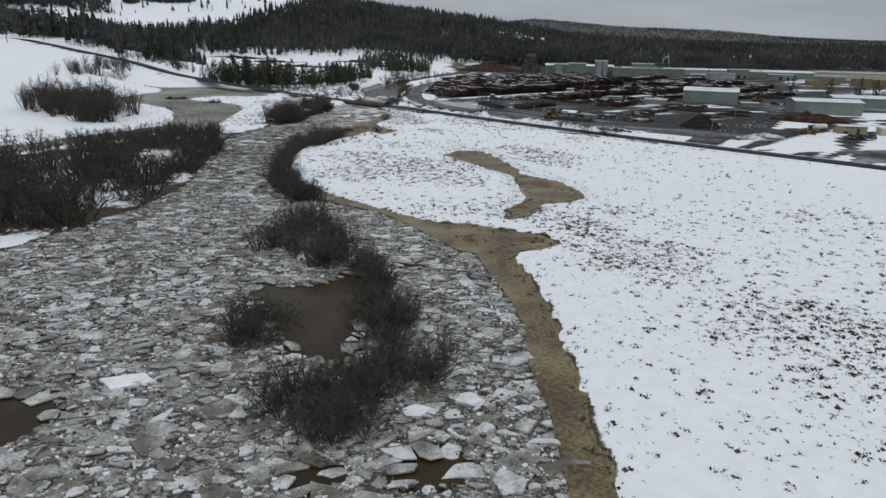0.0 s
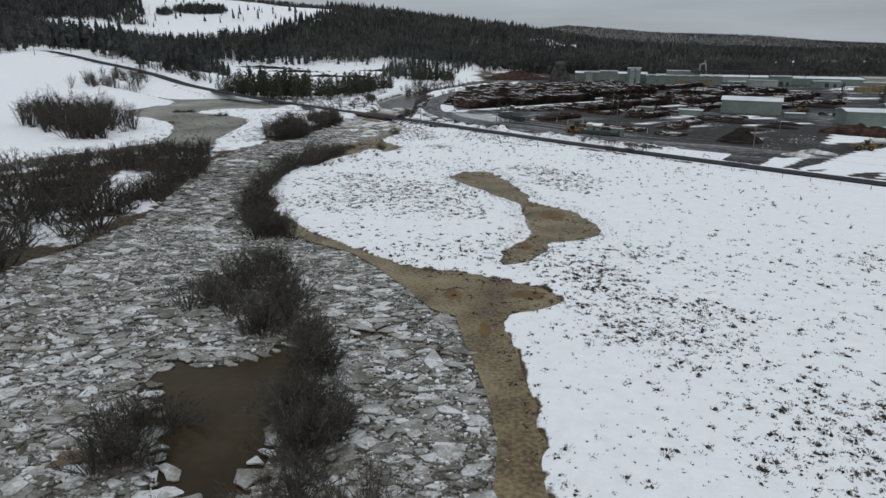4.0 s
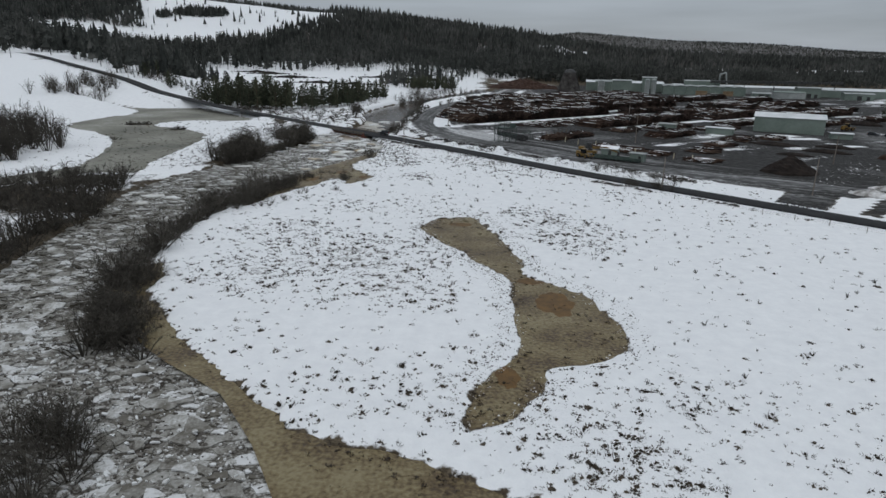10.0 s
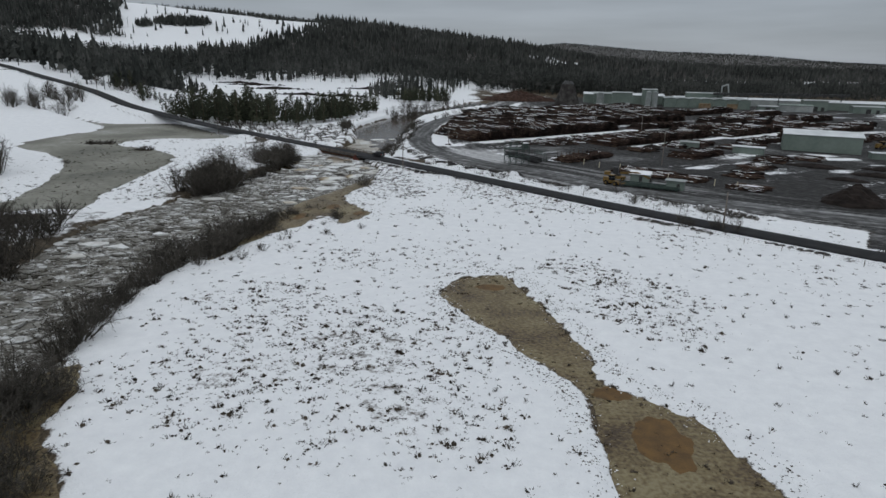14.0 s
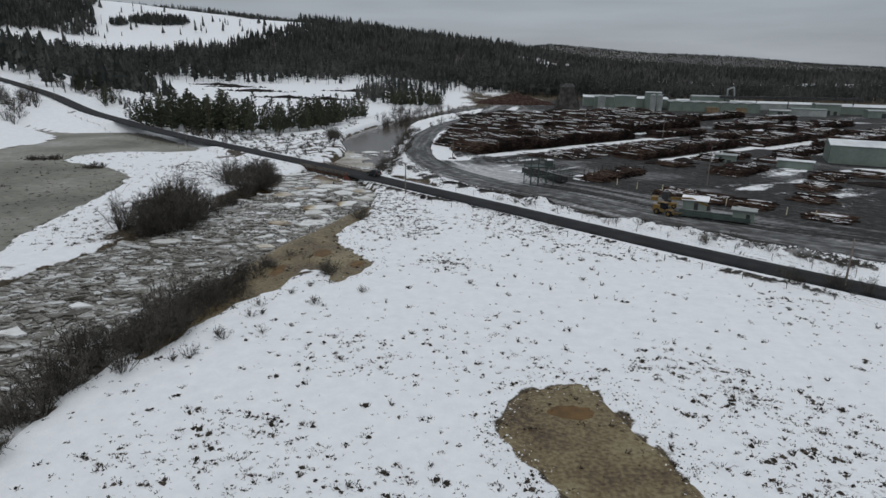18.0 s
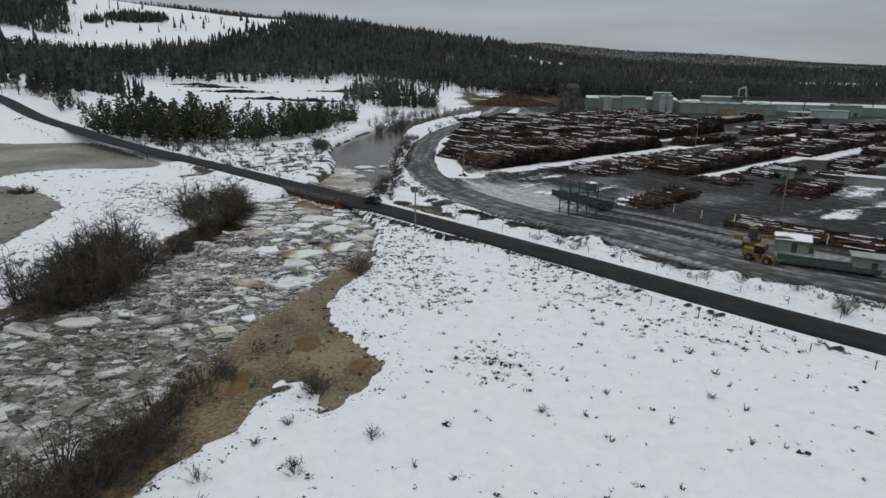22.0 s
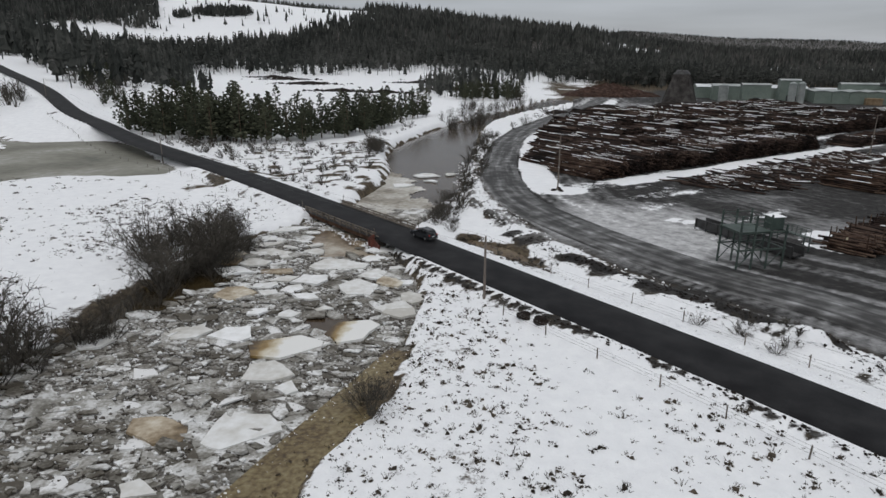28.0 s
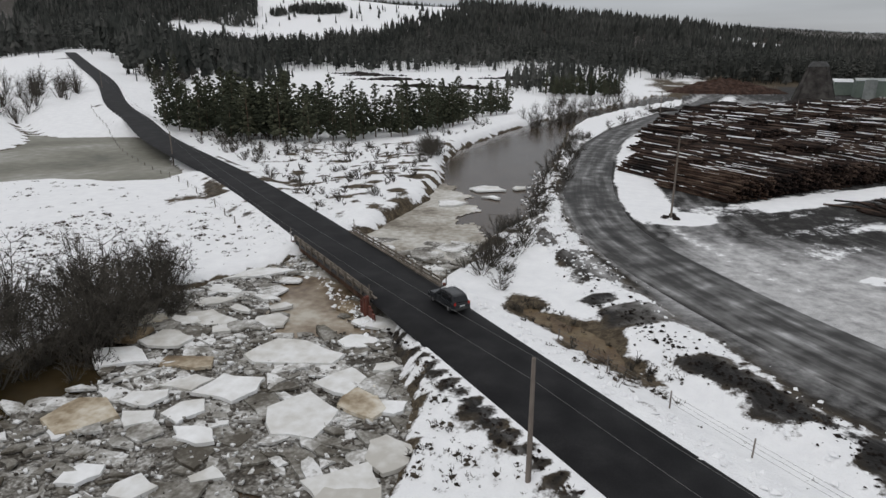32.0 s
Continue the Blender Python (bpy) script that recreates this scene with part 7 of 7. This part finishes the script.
# ---- heaps ----
def heap(name, x, y, rx, ry, h, mat, label, category, turn=0, sharp=1.0):
    bm = bmesh.new()
    n, m = 36, 14
    rings = []
    for i in range(m + 1):
        t = i / m
        ring = []
        for k in range(n):
            q = 2 * math.pi * k / n
            wob = 1 + 0.22 * noise.noise(Vector((math.cos(q) * 1.6 + x, math.sin(q) * 1.6 + y, t)))
            p = Vector((rx * t * wob * math.cos(q), ry * t * wob * math.sin(q), 0))
            p.z = h * (1 - t) ** sharp + 0.28 * h * (1 - t) * noise.noise(p * 0.35 + Vector((x, y, 3))) - (0.4 if i == m else 0)
            p.z += 0.10 * h * noise.noise(p * 1.1 + Vector((y, x, 1))) * (i < m)
            ring.append(bm.verts.new(p))
        rings.append(ring)
    for a, b in zip(rings[1:], rings[2:]):
        for k in range(n):
            bm.faces.new((a[k], b[k], b[(k + 1) % n], a[(k + 1) % n]))
    bm.faces.new(rings[1])
    for v in rings[0]:
        bm.verts.remove(v)
    ob = part(name, bm, mat)
    ob.matrix_world = pose(x, y, float(z_at(x, y)), 0, 0, turn)
    return tagged(ob, label, category)


M_REDBARK = material("red_bark", [(0.022, 0.014, 0.011), (0.042, 0.024, 0.018), (0.085, 0.052, 0.04)], 0.4, 0.95, 0.6)
M_DIRTY_SNOW = material("dirty_snow", [(0.12, 0.11, 0.10), (0.42, 0.41, 0.40), (0.7, 0.7, 0.71)], 0.5, 0.8, 0.6)
heap("bark_mound", 101, 252, 8.5, 7, 5.0, M_MUDHEAP, "steep black cone of bark fines on wet yard", "heap", 0, 1.0)
heap("bark_mound", 45, 690, 34, 18, 9.0, M_REDBARK, "large red-brown heap of bark beyond the decks", "heap", 10, 0.8)
heap("bark_mound", 157, 276, 16, 5, 4.2, M_REDBARK, "long dark red bark bank near the mill gate", "heap", -33, 0.5)
for x, y, rx, ry, h in ((107, 221, 5, 3, 1.5), (116, 228, 6, 2.5, 1.3)):
    heap("snow_bank", x, y, rx, ry, h, M_DIRTY_SNOW, "grey ploughed snow heap by the yard gate", "snow bank", -40, 0.7)
SLASH = ((-290, 890, 25, 7), (-255, 842, 30, 12), (-205, 762, 36, 12), (-110, 800, 28, 8), (-95, 860, 30, 9), (-55, 766, 26, 10), (-72, 707, 20, 6), (-150, 675, 22, 4), (-115, 668, 18, 4))
for x, y, rx, ry in SLASH:
    heap("slash_mound", x, y, rx * 0.55, ry * 0.7, 2.6, M_MUDHEAP, "dark slash heap on the snowy clearing", "heap", 5, 0.6)


# ---- buildings ----
M_ROOF_SNOW = material("snowy_roof", [(0.50, 0.52, 0.53), (0.68, 0.70, 0.71)], 0.15, 0.55, 0.2)
M_ROOF_GREY = material("grey_sheet_roof", [(0.20, 0.22, 0.215), (0.36, 0.38, 0.37)], 0.12, 0.5, 0.1)
M_CREAM = material("cream_panel", [(0.42, 0.38, 0.30), (0.5, 0.46, 0.38)], 0.3, 0.6, 0.05)
M_TAN_TIMBER = material("stacked_sawn_timber", [(0.14, 0.10, 0.06), (0.22, 0.16, 0.10), (0.28, 0.21, 0.14)], 0.4, 0.8, 0.2)


def shed(x, y, turn, sx, sy, wall, rise, label, wall_mat, roof_mat, doors=(), ribs=True, name="shed"):
    """A sheet-metal building with a low gable roof; ridge along its length."""
    ob = thing(name, pose(x, y, float(z_at(x, y)) - 0.05, 0, 0, turn), label, "building", "mill buildings")
    bm = bmesh.new()
    prism(bm, [(-sy / 2, 0), (sy / 2, 0), (sy / 2, wall), (0, wall + rise), (-sy / 2, wall)], sx, pose(0, 0, 0, 0, 0, 90))
    part("wall", bm, wall_mat, ob)
    slope = math.hypot(sy / 2 + 0.5, rise)
    ang = math.degrees(math.atan2(rise, sy / 2))
    for s in (-1, 1):
        m = Matrix.Translation((0, s * (sy / 4 + 0.12), wall + rise / 2 + 0.1)) @ pose(0, 0, 0, -s * ang, 0, 0)
        part("roof", made(box, 0, 0, -0.08, sx + 0.9, slope + 0.1, 0.18, m), roof_mat, ob)
    if ribs:
        for k in range(1, int(sx / 5)):
            for s in (-1, 1):
                part("rib", made(box, -sx / 2 + k * 5, s * (sy / 2 + 0.05), 0, 0.25, 0.1, wall - 0.1), wall_mat, ob)
    for face, u, w, h, mat in doors:
        if face == "end":
            part("door", made(box, sx / 2 + 0.06, u, 0, 0.12, w, h), mat, ob, "pale sheet door")
        else:
            part("door", made(box, u, face * (sy / 2 + 0.06), 0, w, 0.12, h), mat, ob, "dark door opening")
    return ob


shed(149.3, 363.8, -23.3, 28, 18, 6.6, 1.4, "large pale green metal workshop with snowy roof", M_GREEN, M_ROOF_SNOW, (("end", -4.5, 3.2, 4.5, M_CREAM), ("end", 0, 3.2, 4.5, M_CREAM), ("end", 4.5, 3.2, 4.5, M_CREAM)), name="workshop")
shed(113, 346, -30, 11, 4, 2.6, 0.25, "small pale green container shed on snow", M_GREEN, M_ROOF_SNOW, ribs=False)
shed(94, 358, -28, 7, 4.5, 2.6, 0.3, "small pale yard office with flat roof", M_GREEN, M_ROOF_GREY, ((-1, -1.5, 1.0, 2.0, M_DARK), (-1, 1.4, 1.4, 1.0, M_DARK)), ribs=False)
shed(160, 339, -14, 8, 4, 2.3, 0.2, "low pale shed beside the workshop", M_GREEN, M_ROOF_SNOW, ribs=False)
shed(53.5, 275.5, -24, 5.2, 3.6, 2.3, 0.6, "small green hut with snowy roof in yard", M_GREEN, M_SNOW, ((-1, 0.3, 0.9, 1.8, M_DARK),), ribs=False, name="hut")
shed(60, 264, -26, 4.4, 3.0, 2.5, 0.15, "green steel control cabin beside the haul road", M_GREEN, M_ROOF_GREY, ((-1, 0.9, 0.8, 1.8, M_DARK), (-1, -1.1, 0.9, 0.8, M_CREAM)), ribs=False, name="cabin")
# the mill at the back of the yard
for k in range(7):
    shed(172 + k * 9.6, 655 - k * 1.4, 78, 26, 9.4, 7.2, 0.6, "pale green sheet-metal kiln bay with grey roof", M_GREEN, M_ROOF_GREY, ribs=False, name="kiln")
shed(140, 690, -8, 70, 22, 7.5, 1.5, "long pale green mill hall with snowy roof", M_GREEN, M_ROOF_SNOW, name="mill_hall")
shed(122, 668, -10, 24, 14, 9, 1.2, "pale green mill tower block", M_GREEN, M_ROOF_GREY, name="mill_hall")
shed(250, 700, -8, 120, 26, 5.5, 1.2, "long low grey mill building with snowy roof", M_ROOF_GREY, M_ROOF_SNOW, name="mill_hall")
shed(330, 660, -12, 70, 30, 6, 1.5, "pale green lumber store with snowy roof", M_GREEN, M_ROOF_SNOW, name="lumber_store")
shed(262, 622, -12, 24, 12, 5, 0.6, "grey open shed with pale green roof edge", M_ROOF_GREY, M_GREEN, name="lumber_store")
shed(420, 640, -14, 110, 24, 7, 1.2, "long tan storage building at the far yard edge", M_CREAM, M_ROOF_GREY, name="lumber_store")
shed(184, 313, -10, 30, 14, 6, 1.0, "pale green mill building by the gate road", M_GREEN, M_ROOF_SNOW, name="mill_hall")
shed(228, 352, -12, 34, 14, 5, 1.0, "low green hall with snowy roof", M_GREEN, M_ROOF_SNOW, name="mill_hall")
for x, y, sx, sy, h in ((205, 640, 10, 4, 4), (195, 634, 9, 4, 4.5), (218, 636, 8, 4, 4), (330, 560, 16, 7, 5), (350, 548, 14, 7, 6), (372, 552, 18, 7, 5), (395, 540, 14, 7, 6), (310, 548, 12, 6, 4)):
    ob = thing("lumber_stack", pose(x, y, 0.05, 0, 0, -12), "tan stack of sawn lumber in the mill yard", "lumber stack", "lumber stacks")
    for k in range(int(h)):
        part("bundle", made(box, 0, 0, k * 1.02, sx, sy, 0.94, bevel=0.04), M_TAN_TIMBER, ob)

# burner cone and stacks
M_RUST_DARK = material("dark_rusted_sheet", [(0.022, 0.020, 0.019), (0.05, 0.046, 0.043), (0.085, 0.08, 0.075)], 0.3, 0.85, 0.2)
burner = thing("wigwam_burner", pose(82, 636, 0.05), "dark rusted conical sawmill burner", "burner")
part("cone", made(rod, (0, 0, 0), (0, 0, 17), 10.5, 5.0, 24), M_RUST_DARK, burner)
part("screen", made(rod, (0, 0, 17), (0, 0, 19.5), 5.2, 3.2, 24), M_DARK, burner)
for k in range(12):
    q = k * math.pi / 6
    part("rib", made(beam, (10.6 * math.cos(q), 10.6 * math.sin(q), 0), (5.1 * math.cos(q), 5.1 * math.sin(q), 17), 0.3, 0.3), M_RUST_DARK, burner)
stack = thing("exhaust_stack", pose(228, 690, 0.05), "pale bent exhaust pipe above the mill roof", "exhaust stack")
part("pipe", made(rod, (0, 0, 0), (0, 0, 17), 0.7), M_ROOF_GREY, stack)
part("elbow", made(rod, (0, 0, 16.6), (5, 0, 18.4), 0.7), M_ROOF_GREY, stack)
part("downpipe", made(rod, (5, 0, 18.6), (7, 0, 8), 0.7), M_ROOF_GREY, stack)
conv = thing("conveyor", pose(250, 660, 0.05), "long dark elevated conveyor over the mill", "conveyor")
part("gallery", made(beam, (-40, 0, 11), (70, -8, 12), 2.4, 2.0), M_DARK, conv)
for k in range(5):
    part("leg", made(beam, (-36 + 25 * k, -0.5 - 1.8 * k, 0), (-36 + 25 * k, -0.5 - 1.8 * k, 11), 0.5, 0.5), M_DARK, conv)


# ---- the log-sorting gantry ----
M_GANTRY = material("dark_green_steel", [(0.03, 0.045, 0.04), (0.06, 0.085, 0.072)], 0.8, 0.6, 0.1)
gantry = thing("sorting_gantry", pose(15.2, 302.4, 0.05, 0, 0, -71), "dark green steel log-sorting gantry beside a long trough", "gantry")
for y, tall in ((0, 7.6), (2.2, 7.6), (4.5, 7.6), (7.0, 6.2)):
    for x in (0, 4.2):
        part("leg", made(beam, (x, y, 0), (x, y, tall), 0.2, 0.2), M_GANTRY, gantry)
    part("crossbeam", made(beam, (-0.3, y, 5.2), (4.5, y, 5.2), 0.18, 0.24), M_GANTRY, gantry)
    part("crossbeam", made(beam, (0, y, 2.8), (4.2, y, 2.8), 0.14, 0.14), M_GANTRY, gantry)
    part("brace", made(beam, (0, y, 2.9), (4.2, y, 5.1), 0.1, 0.1), M_GANTRY, gantry)
for x in (0, 4.2):
    for z in (2.8, 5.2):
        part("stringer", made(beam, (x, -0.3, z), (x, 7.3, z), 0.16, 0.2), M_GANTRY, gantry)
    for y0, y1 in ((0, 2.2), (4.5, 2.2), (4.5, 7.0)):
        part("brace", made(beam, (x, y0, 0.3), (x, y1, 2.7), 0.1, 0.1), M_GANTRY, gantry)
    for z in (6.4, 7.2):
        part("handrail", made(beam, (x, 0, z), (x, 4.5, z), 0.07, 0.07), M_GANTRY, gantry)
for z in (6.4, 7.2):
    for y in (0, 4.5):
        part("handrail", made(beam, (0, y, z), (4.2, y, z), 0.07, 0.07), M_GANTRY, gantry)
part("platform", made(box, 2.1, 2.2, 5.32, 4.6, 4.8, 0.1), M_GANTRY, gantry)
part("cabin", made(box, 2.6, 6.1, 5.3, 1.8, 1.7, 1.7, bevel=0.03), M_GANTRY, gantry, "small dark control cabin")
part("cabin_roof", made(box, 2.6, 6.1, 7.0, 2.1, 2.0, 0.12, bevel=0.03), M_SNOW, gantry, "snowy cabin roof")
for o in (-0.95, 0.95):
    part("trough_wall", made(beam, (-16.5, 8.0 + o, 1.1), (1.2, 12.2 + o, 1.0), 0.16, 1.5), M_DARK, gantry, "dark steel trough wall")
part("trough_bed", made(beam, (-16.5, 8.0, 0.5), (1.2, 12.2, 0.4), 1.8, 0.3), M_DARK, gantry)
for k in range(9):
    f = k / 8
    part("trough_rib", made(beam, (-16.3 + 17.3 * f, 6.9 + 4.2 * f, 0.0), (-16.3 + 17.3 * f, 6.9 + 4.2 * f, 1.9), 0.14, 0.14), M_DARK, gantry)
part("walkway", made(beam, (-6.4, 14.2, 2.5), (-1.4, 15.6, 2.3), 1.0, 0.1), M_GANTRY, gantry)
for k in range(8):
    f = k / 7
    for o in (-0.5, 0.5):
        a = (-6.4 + 5.0 * f, 14.2 + 1.4 * f + o, 2.5 - 0.2 * f)
        part("baluster", made(rod, a, (a[0], a[1], a[2] + 1.2), 0.035, 0.035, 6), M_GANTRY, gantry)
        if k in (0, 7):
            part("leg", made(beam, (a[0], a[1], 0), a, 0.14, 0.14), M_GANTRY, gantry)
for o in (-0.5, 0.5):
    for z in (0.65, 1.2):
        part("handrail", made(rod, (-6.4, 14.2 + o, 2.5 + z), (-1.4, 15.6 + o, 2.3 + z), 0.035, 0.035, 6), M_GANTRY, gantry)


# ---- the yellow machines ----
def loader(m):
    ob = thing("wheel_loader", m, "yellow wheel loader parked beside the haul road", "wheel loader")
    part("rear_frame", made(box, -1.7, 0, 0.75, 3.4, 1.7, 0.95, bevel=0.08), M_YELLOW, ob)
    part("engine_hood", made(box, -2.3, 0, 1.6, 2.2, 1.5, 0.85, bevel=0.12), M_YELLOW, ob)
    part("front_frame", made(box, 1.2, 0, 0.8, 1.9, 1.3, 0.8, bevel=0.08), M_YELLOW, ob)
    part("cab", made(box, -0.5, 0, 1.6, 1.5, 1.5, 1.65, bevel=0.08), M_GLASS, ob, "dark glazed cab")
    part("cab_roof", made(box, -0.5, 0, 3.22, 1.7, 1.7, 0.16, bevel=0.04), M_YELLOW, ob)
    for s in (-1, 1):
        part("lift_arm", made(beam, (0.9, s * 0.6, 1.75), (3.3, s * 0.6, 0.7), 0.22, 0.36), M_YELLOW, ob)
        part("cylinder", made(rod, (0.7, s * 0.4, 1.0), (2.4, s * 0.4, 1.25), 0.09), M_WIRE, ob)
        part("fork", made(beam, (3.3, s * 0.7, 0.3), (4.9, s * 0.7, 0.25), 0.2, 0.12), M_DARK, ob)
        part("grapple", made(beam, (3.4, s * 0.5, 1.0), (4.4, s * 0.5, 1.5), 0.18, 0.2), M_YELLOW, ob)
        for x in (-1.9, 1.6):
            wheel(ob, x, s * 1.05, 0.78, 0.6, M_YELLOW)
    part("fork_carriage", made(box, 3.3, 0, 0.25, 0.25, 1.9, 1.0), M_DARK, ob)
    part("exhaust", made(rod, (-2.2, 0.4, 2.4), (-2.2, 0.4, 3.1), 0.06), M_DARK, ob)
    return ob


loader(pose(43.8, 267.2, 0.1, 0, 0, -50) @ Matrix.Scale(0.88, 4))
knuckle = thing("log_loader", pose(47, 276, 0.1, 0, 0, -22), "yellow knuckleboom log loader lying along the yard", "log loader")
part("carriage", made(box, 0, 0, 0.5, 4.4, 2.2, 0.8, bevel=0.06), M_YELLOW, knuckle)
part("cab", made(box, -0.6, 0, 1.9, 1.5, 1.5, 1.9, bevel=0.06), M_DARK, knuckle, "dark operator cab")
part("turntable", made(rod, (0, 0, 1.3), (0, 0, 1.9), 0.9), M_DARK, knuckle)
part("boom", made(beam, (0.6, 0.2, 2.2), (5.2, 0.2, 2.5), 0.45, 0.6), M_YELLOW, knuckle)
part("stick", made(beam, (5.2, 0.2, 2.6), (9.2, 0.2, 1.2), 0.35, 0.45), M_YELLOW, knuckle)
part("counterweight", made(box, -3.0, 0, 1.5, 1.6, 2.0, 0.9, bevel=0.06), M_YELLOW, knuckle)
part("grapple", made(rod, (9.2, 0.2, 1.3), (9.3, 0.2, 0.2), 0.25, 0.5), M_DARK, knuckle)
for x in (-1.6, 1.6):
    for s in (-1, 1):
        wheel(knuckle, x, s * 1.1, 0.55, 0.4, M_YELLOW)
# infeed deck beside the cabins
infeed = thing("infeed_deck", pose(53.5, 264.2, 0.05, 0, 0, -26), "long low steel infeed deck with side rails", "conveyor")
part("bed", made(box, 0, 0, 0.35, 15, 2.4, 0.3), M_GANTRY, infeed)
for s in (-1, 1):
    part("side_rail", made(box, 0, s * 1.25, 0.6, 15, 0.15, 0.7), M_GANTRY, infeed)
for k in range(7):
    part("leg", made(box, -6.9 + 2.3 * k, 0, 0, 0.2, 2.2, 0.4), M_GANTRY, infeed)
loader(pose(180, 372, 0.1, 0, 0, 20))

# ---- by the mill gate ----
M_CABIN = material("tan_cabin_panel", [(0.22, 0.19, 0.12), (0.30, 0.26, 0.17)], 0.5, 0.7, 0.05)
M_TANK = material("pale_tank_paint", [(0.55, 0.55, 0.54), (0.68, 0.68, 0.67)], 0.5, 0.5, 0.05)
shed(153, 240, -8, 10, 4.5, 2.8, 0.3, "tan portable cabin on snow by the gate", M_CABIN, M_ROOF_SNOW, ((-1, 2.0, 1.0, 2.0, M_DARK), (-1, -2.4, 1.6, 1.0, M_DARK)), ribs=False, name="cabin")
shed(166, 236, -8, 9, 4.0, 2.6, 0.3, "pale portable cabin beside parked cars", M_CREAM, M_ROOF_SNOW, ((-1, 2.0, 1.0, 2.0, M_DARK),), ribs=False, name="cabin")
tank = thing("storage_tank", pose(146, 248, 0.9, 0, 0, 10), "pale horizontal fuel tank on steel saddles", "tank")
part("shell", made(rod, (-2.6, 0, 0.5), (2.6, 0, 0.5), 1.1, 1.1, 20), M_TANK, tank)
for x in (-1.8, 1.8):
    part("saddle", made(box, x, 0, -1.0, 0.4, 1.8, 0.9), M_DARK, tank)
loader(pose(135, 236, float(z_at(135, 236)), 0, 0, 160))
for x, y, t in ((145, 226, 80), (148.5, 225.6, 84), (152.4, 226.2, 78), (181, 353, -40), (186, 349, -42)):
    car(pose(x, y, float(z_at(x, y)) + 0.02, 0, 0, t))["label"] = "dark parked car on the snowy mill yard"
for x, y, rx, ry, h in ((122, 313, 9, 3.5, 1.4), (133, 296, 8, 3, 1.3), (143, 309, 7, 3, 1.2), (118, 287, 6, 2.5, 1.0), (204, 402, 8, 5, 2.4)):
    heap("bark_mound", x, y, rx, ry, h, M_MUDHEAP, "low dark mound of bark on the yard", "heap", -30, 0.6)
for s, o, length, height in ((60, -62, 26, 1.8), (76, -78, 24, 1.5), (138, -94, 34, 2.4), (176, -100, 40, 2.8), (210, -64, 60, 3.4), (240, 10, 70, 4.0), (228, 40, 70, 4.2)):
    log_deck(from_base(s, o), RUN, length, 10, height, 0.5, "dark low log deck in the back yard", 0, 0.4, 1.5)


# ---- more of the yard's clutter ----
for x, y, n, w in ((98, 300, 14, 6), (112, 318, 16, 7), (88, 283, 10, 6), (128, 326, 14, 6)):
    log_deck((x, y), (0.62, 0.78), n, w, 1.3, 0.36, "low dark bundle of logs lying on the yard", 40, 0.25, 2.5)
for x, y, rx, ry, h in ((92, 345, 7, 3, 1.8), (78, 356, 5, 3, 1.5), (66, 350, 5, 2.5, 1.4), (28, 560, 16, 8, 3.5), (70, 600, 14, 7, 3.0), (2, 540, 7, 4, 1.8), (110, 610, 18, 7, 3.5)):
    heap("bark_mound", x, y, rx, ry, h, M_MUDHEAP, "low dark mound of bark on the yard", "heap", 35, 0.6)
for x, y, sx, sy, h, turn in ((128, 640, 16, 10, 11, -8), (158, 668, 12, 9, 13, -8), (205, 668, 30, 8, 11, -8), (286, 640, 18, 10, 8, -10), (316, 618, 22, 9, 5, -10), (236, 612, 14, 7, 4, -12), (352, 600, 26, 10, 5, -12)):
    shed(x, y, turn, sx, sy, h, 0.8, "pale green mill annexe with grey sheet roof", M_GREEN, M_ROOF_GREY, ((-1, 0.0, 3.5, 3.5, M_DARK), (-1, sx * 0.3, 2.5, 3.0, M_DARK)), ribs=False, name="mill_annexe")
for x, y, r, h in ((150, 640, 2.2, 12), (156, 642, 2.2, 12), (112, 650, 3.0, 10)):
    ob = thing("silo", pose(x, y, 0.05), "grey steel silo beside the mill hall", "silo", "silos")
    part("shell", made(rod, (0, 0, 0), (0, 0, h), r, r, 18), M_ROOF_GREY, ob)
    part("cone_roof", made(rod, (0, 0, h), (0, 0, h + 1.2), r + 0.1, 0.3, 18), M_ROOF_GREY, ob)

# dark slash strewn round the heaps of the clearing
slash = np.concatenate([np.stack([x + rx * RNG.normal(0, 0.5, 260), y + ry * RNG.normal(0, 0.7, 260)], -1) for x, y, rx, ry in SLASH])
clods("slash_debris", slash, 0.4, 2.0, M_MUDHEAP, "dark slash and stumps strewn over the snowy clearing", 0.7)
